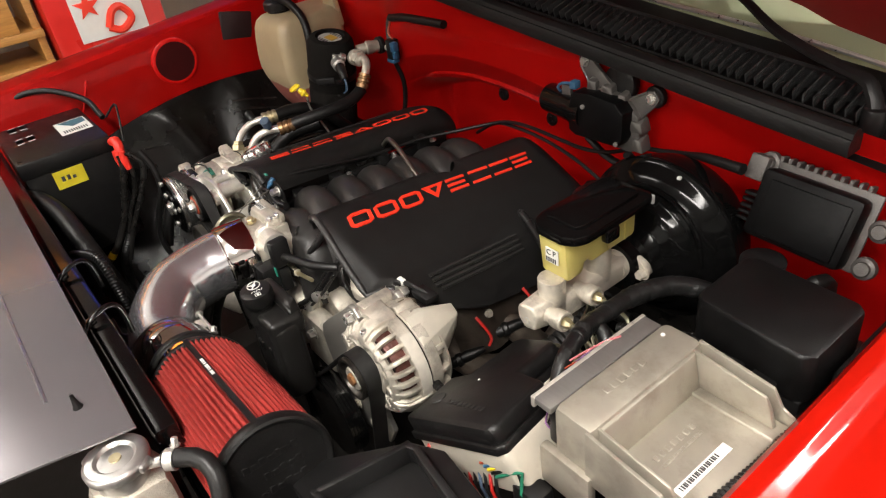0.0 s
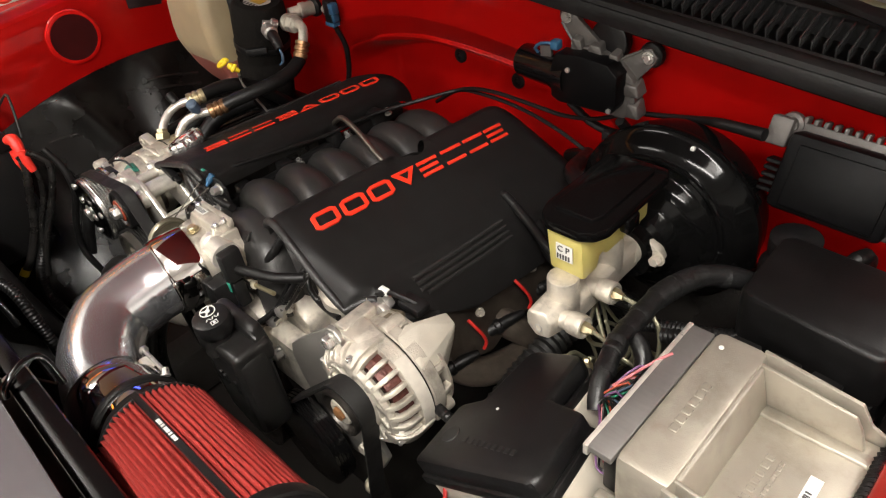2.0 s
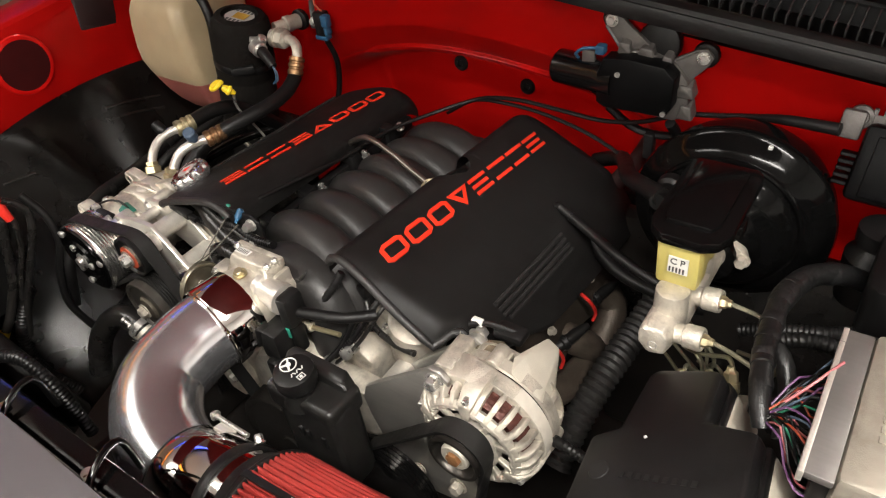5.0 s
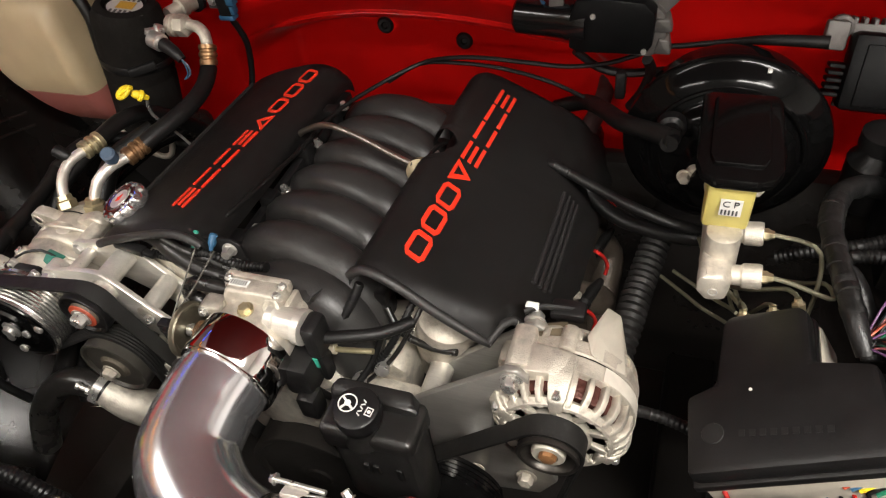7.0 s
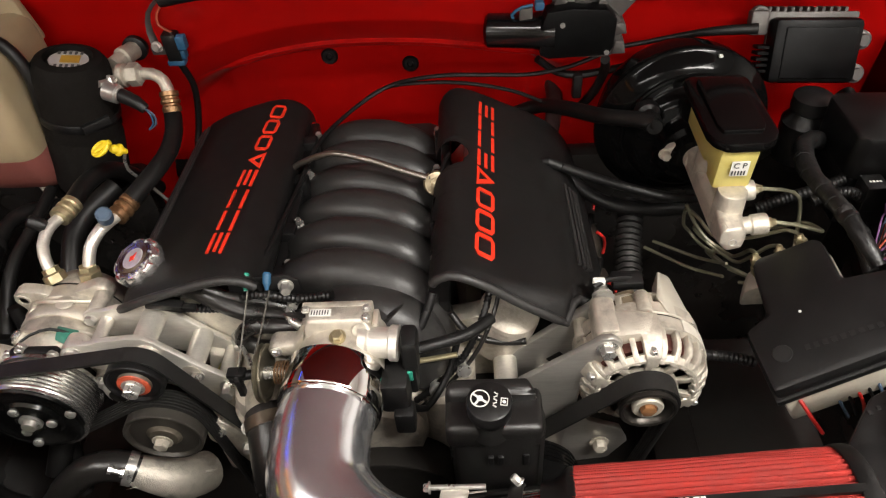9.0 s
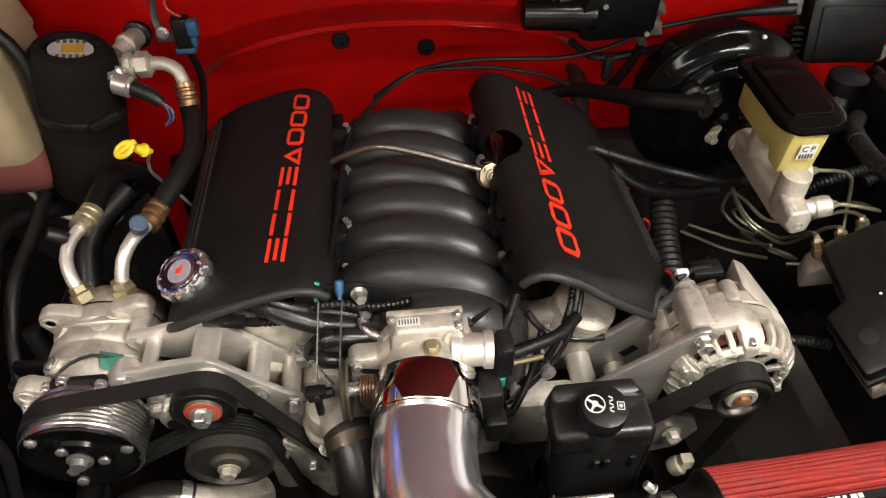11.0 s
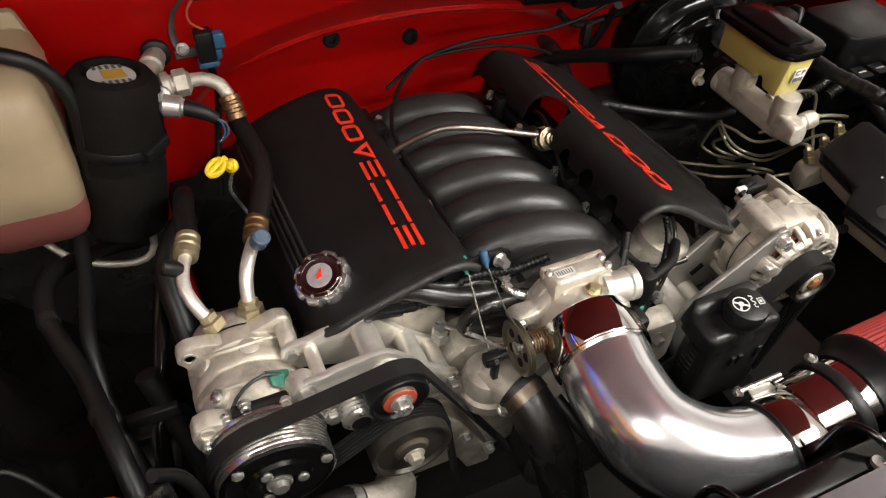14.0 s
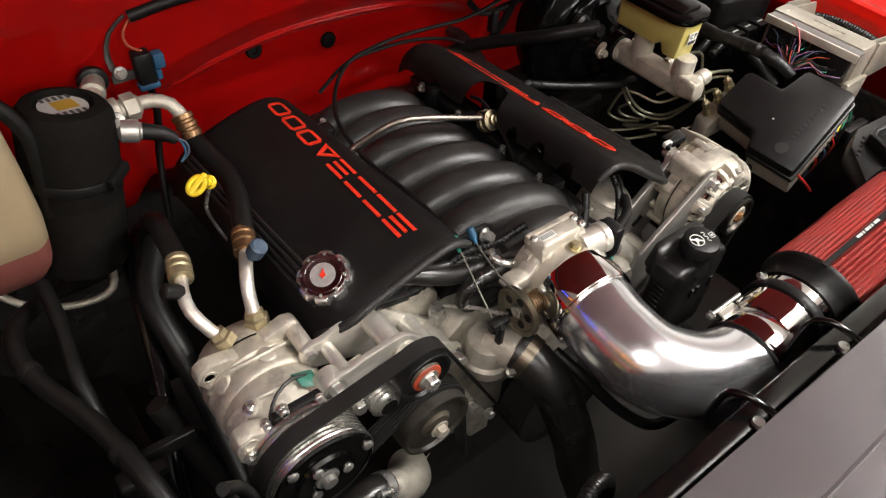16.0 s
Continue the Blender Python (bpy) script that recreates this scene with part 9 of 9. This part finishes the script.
# ---- radiator support ----
def radiator():
    ob = thing("radiator_cover", (0, 0.0, 1.11), "brushed aluminium radiator cover panel", "radiator cover")
    bm = bmesh.new()
    prism(bm, [(-0.60, -0.35), (0.36, -0.35), (0.345, 0.03), (0.368, 0.143), (-0.60, 0.156)], "z", 1.110, 1.113, 0.0008)
    part("panel", bm, BRUSHED, ob)
    bm = bmesh.new()
    tube(bm, [(-0.58, 0.085, 1.1128), (0.27, 0.085, 1.1128)], 0.0022, 6, smooth=False)
    part("pressed_line", bm, BRUSHED, ob)
    for x, y in ((0.300, 0.108), (0.345, -0.01)):
        bm = bmesh.new()
        lathe(bm, (x, y, 1.1125), (x, y, 2), [(0, 0.0052 if y > 0 else 0.009), (0.002, 0.0048 if y > 0 else 0.008), (0.004, 0.0036), (0.018 if y > 0 else 0.005, 0.0016)], 14)
        part("rubber_pin", bm, RUBBER, ob)
    sp = thing("radiator_support", (0, 0.17, 1.0), "gloss black radiator support rail with bent hooks", "support rail")
    bm = bmesh.new()
    box(bm, (-0.66, 0.152, 1.030), (0.34, 0.178, 1.070), 0.006)
    part("rail", bm, GLOSS, sp)
    bm = bmesh.new()
    box(bm, (-0.66, 0.12, 0.70), (0.36, 0.158, 1.04), 0.006)
    part("fan_shroud", bm, PLASTIC, sp)
    for x in (-0.042, 0.100):
        bm = bmesh.new()
        tube(bm, [(x + 0.012, 0.148, 1.066), (x + 0.010, 0.153, 1.077), (x + 0.003, 0.172, 1.084), (x - 0.002, 0.186, 1.082), (x - 0.005, 0.194, 1.070), (x - 0.007, 0.196, 1.03)], 0.0036, 10)
        part("hook", bm, GLOSS, sp)
        bm = bmesh.new()
        cyl(bm, (x - 0.004, 0.158, 1.066), (x - 0.004, 0.158, 1.074), 0.0055, seg=12)
        part("screw", bm, STEEL, sp)
    tk = thing("radiator_tank", (0.38, 0.09, 1.0), "aluminium radiator end tank with chrome pressure cap", "radiator")
    bm = bmesh.new()
    box(bm, (0.350, 0.082, 0.80), (0.410, 0.150, 1.078), 0.014)
    part("tank", bm, CAST_DULL, tk)
    c = Vector((0.379, 0.116, 1.084))
    bm = bmesh.new()
    lathe(bm, c, c + Vector((0, 0, 1)), [(-0.008, 0.024), (0.008, 0.024), (0.008, 0.0275), (0.010, 0.0292), (0.016, 0.0295), (0.0185, 0.0280), (0.0195, 0.0255), (0.0195, 0.0190), (0.0180, 0.0172), (0.0165, 0.0160), (0.0170, 0.0060), (0.0170, 0)], 44)
    cap = part("pressure_cap", bm, mat("dull_cap_aluminium", (0.50, 0.49, 0.47), 0.35, 0.9, vary=0.15, scale=90), tk, "round dull silver pressure cap")
    for s in (-1, 1):
        bm = bmesh.new()
        box(bm, (-0.008, 0.022, 0.008), (0.008, 0.0325, 0.017), 0.003, m=Matrix.Translation(c) @ pose(0, 0, 0, 0, 0, 40 + 90 * s))
        part("grip_ear", bm, MATS["dull_cap_aluminium"], cap)
    bm = bmesh.new()
    cyl(bm, c + Vector((0, 0, 0.0165)), c + Vector((0, 0, 0.0185)), 0.0056, seg=20)
    part("brass_rivet", bm, GOLD, cap)
    bm = bmesh.new()
    cyl(bm, (0.39, 0.13, 1.088), (0.408, 0.160, 1.091), 0.005)
    part("overflow_spigot", bm, STEEL, tk)
    h = thing("overflow_pipe_hose", (0.44, 0.2, 1.05), "black rubber hose clamped to the radiator neck", "hose")
    bm = bmesh.new()
    tube(bm, [(0.402, 0.150, 1.090), (0.420, 0.172, 1.091), (0.442, 0.180, 1.082), (0.464, 0.168, 1.045), (0.474, 0.145, 0.99), (0.478, 0.125, 0.94)], 0.0090, 16)
    part("hose_body", bm, RUBBER, h)
    bm = bmesh.new()
    lathe(bm, (0.4035, 0.152, 1.0902), (0.418, 0.169, 1.091), [(0, 0.0092), (0, 0.0104), (0.009, 0.0104), (0.009, 0.0092)], 24)
    part("clamp", bm, STEEL, h)
    bolt(h, (0.402, 0.163, 1.0985), (-0.3, 0.3, 1), 0.0035, 0.007)
    one("lower_front_panel", PLASTIC, "dark plastic front panel under the tank", "panel", lambda bm: box(bm, (0.43, 0.0, 0.80), (0.752, 0.16, 0.96), 0.01), kind="structure")
    hose("cooler_line", [(-0.56, 0.172, 1.00), (-0.47, 0.190, 1.015), (-0.39, 0.207, 1.010), (-0.30, 0.215, 0.98), (-0.25, 0.225, 0.92), (-0.23, 0.24, 0.84)], 0.019, RUBBER, "thick black hose behind the radiator")
    hose("cooler_line", [(-0.52, 0.19, 0.99), (-0.42, 0.21, 1.00), (-0.36, 0.215, 0.985), (-0.31, 0.22, 0.93), (-0.30, 0.23, 0.85)], 0.012, RUBBER, "black hose behind the radiator")
    hose("fan_loom", [(-0.24, 0.19, 1.0), (-0.18, 0.215, 1.01), (-0.14, 0.22, 0.97), (-0.12, 0.22, 0.90)], 0.008, PLASTIC, "black corrugated fan loom", "loom", ribs=0.0012)
    hose("thin_pipe", [(-0.06, 0.37, 0.95), (-0.045, 0.33, 0.93), (-0.01, 0.29, 0.88), (0.03, 0.26, 0.85), (0.09, 0.25, 0.86)], 0.007, RUBBER, "black pipe under the intake elbow", "pipe")
    hose("belt_side_cable", [(0.055, 0.42, 1.0), (0.06, 0.44, 0.97), (0.065, 0.455, 0.99), (0.082, 0.478, 1.02), (0.088, 0.488, 1.035)], 0.0055, PLASTIC, "black corrugated wiring by the throttle body", "loom", ribs=0.0008)
    hose("sensor_wire", [(0.06, 0.40, 0.955), (0.075, 0.41, 0.93), (0.10, 0.44, 0.95), (0.115, 0.47, 0.99)], 0.004, RUBBER, "black sensor wire by the throttle body", "wire")
    hose("vacuum_pipe", [(0.072, 0.425, 1.018), (0.095, 0.432, 1.018), (0.125, 0.445, 1.015), (0.15, 0.47, 1.01)], 0.0066, RUBBER, "black vacuum pipe beside the throttle body", "pipe")
    fan = thing("cooling_fan", (0.0, 0.2, 0.8), "dark plastic cooling fan hub low behind the radiator", "fan")
    bm = bmesh.new()
    cyl(bm, (0.02, 0.165, 0.80), (0.02, 0.20, 0.80), 0.06, edge=0.006)
    part("hub", bm, PLASTIC, fan)
    for k in range(7):
        bm = bmesh.new()
        box(bm, (-0.02, -0.002, 0.05), (0.02, 0.002, 0.19), 0.001, m=Matrix.Translation((0.02, 0.185, 0.80)) @ Matrix.Rotation(2 * math.pi * k / 7, 4, "Y") @ Matrix.Rotation(radians(25), 4, "Z"), seg=1)
        part("blade", bm, PLASTIC, fan)


radiator()


# ---- far corner of the garage ----
def corner():
    ob = thing("petrol_pump", (-2.2, 0.75, 0.0), "red enamelled display pump with white star panel", "display pump")
    bm = bmesh.new()
    box(bm, (-2.60, 0.58, 0.0), (-2.30, 1.05, 1.55), 0.03)
    part("cabinet", bm, PUMP_RED, ob)
    bm = bmesh.new()
    box(bm, (-2.30, 0.68, 0.86), (-2.293, 0.96, 1.40), 0.004)
    part("white_panel", bm, WHITE, ob, "white sign panel")
    bm = bmesh.new()
    star = [(0.055 * (1 if k % 2 == 0 else 0.4) * math.sin(math.pi * k / 5), 0.055 * (1 if k % 2 == 0 else 0.4) * math.cos(math.pi * k / 5)) for k in range(10)]
    prism(bm, [(0.745 + a, 1.0 + b) for a, b in star], "x", -2.293, -2.288)
    part("red_star", bm, RED_TEXT, ob)
    bm = bmesh.new()
    tube(bm, [(-2.288, 0.80, 0.90), (-2.286, 0.83, 0.96), (-2.286, 0.87, 0.97), (-2.288, 0.90, 0.92), (-2.288, 0.85, 0.88), (-2.288, 0.80, 0.90)], 0.016, 8)
    part("red_swirl", bm, RED_TEXT, ob)
    sh = thing("wooden_shelf", (-2.4, 0.2, 0.0), "varnished pine shelf unit", "shelf")
    for z in (0.25, 0.62, 0.80, 0.93, 1.2, 1.5):
        bm = bmesh.new()
        box(bm, (-2.7, -0.4, z), (-2.3, 0.56, z + 0.03), 0.003)
        part("board", bm, WOOD, sh)
    for y in (-0.4, 0.53):
        bm = bmesh.new()
        box(bm, (-2.7, y, 0.0), (-2.34, y + 0.03, 1.6), 0.003)
        part("upright", bm, WOOD, sh)
    for k in range(6):
        bm = bmesh.new()
        box(bm, (-2.34, -0.3 + 0.14 * k, 0.96), (-2.32, -0.22 + 0.14 * k, 1.19), 0.003)
        part("slat", bm, WOOD, sh)

    nt = thing("neon_tube_light", (-2.95, 1.0, 2.74), "long glowing orange and blue neon tube under the ceiling edge", "neon light")
    for ya, yb, material in ((-1.5, 0.78, ORANGE_GLOW), (0.82, 2.28, BLUE_GLOW), (2.32, 3.6, ORANGE_GLOW)):
        bm = bmesh.new()
        cyl(bm, (-2.95, ya, 2.72), (-2.95, yb, 2.72), 0.024, edge=0.006)
        part("tube", bm, material, nt)
    bm = bmesh.new()
    box(bm, (-2.99, -1.55, 2.75), (-2.91, 3.65, 2.9), 0.004)
    part("backing", bm, PLASTIC, nt)


corner()
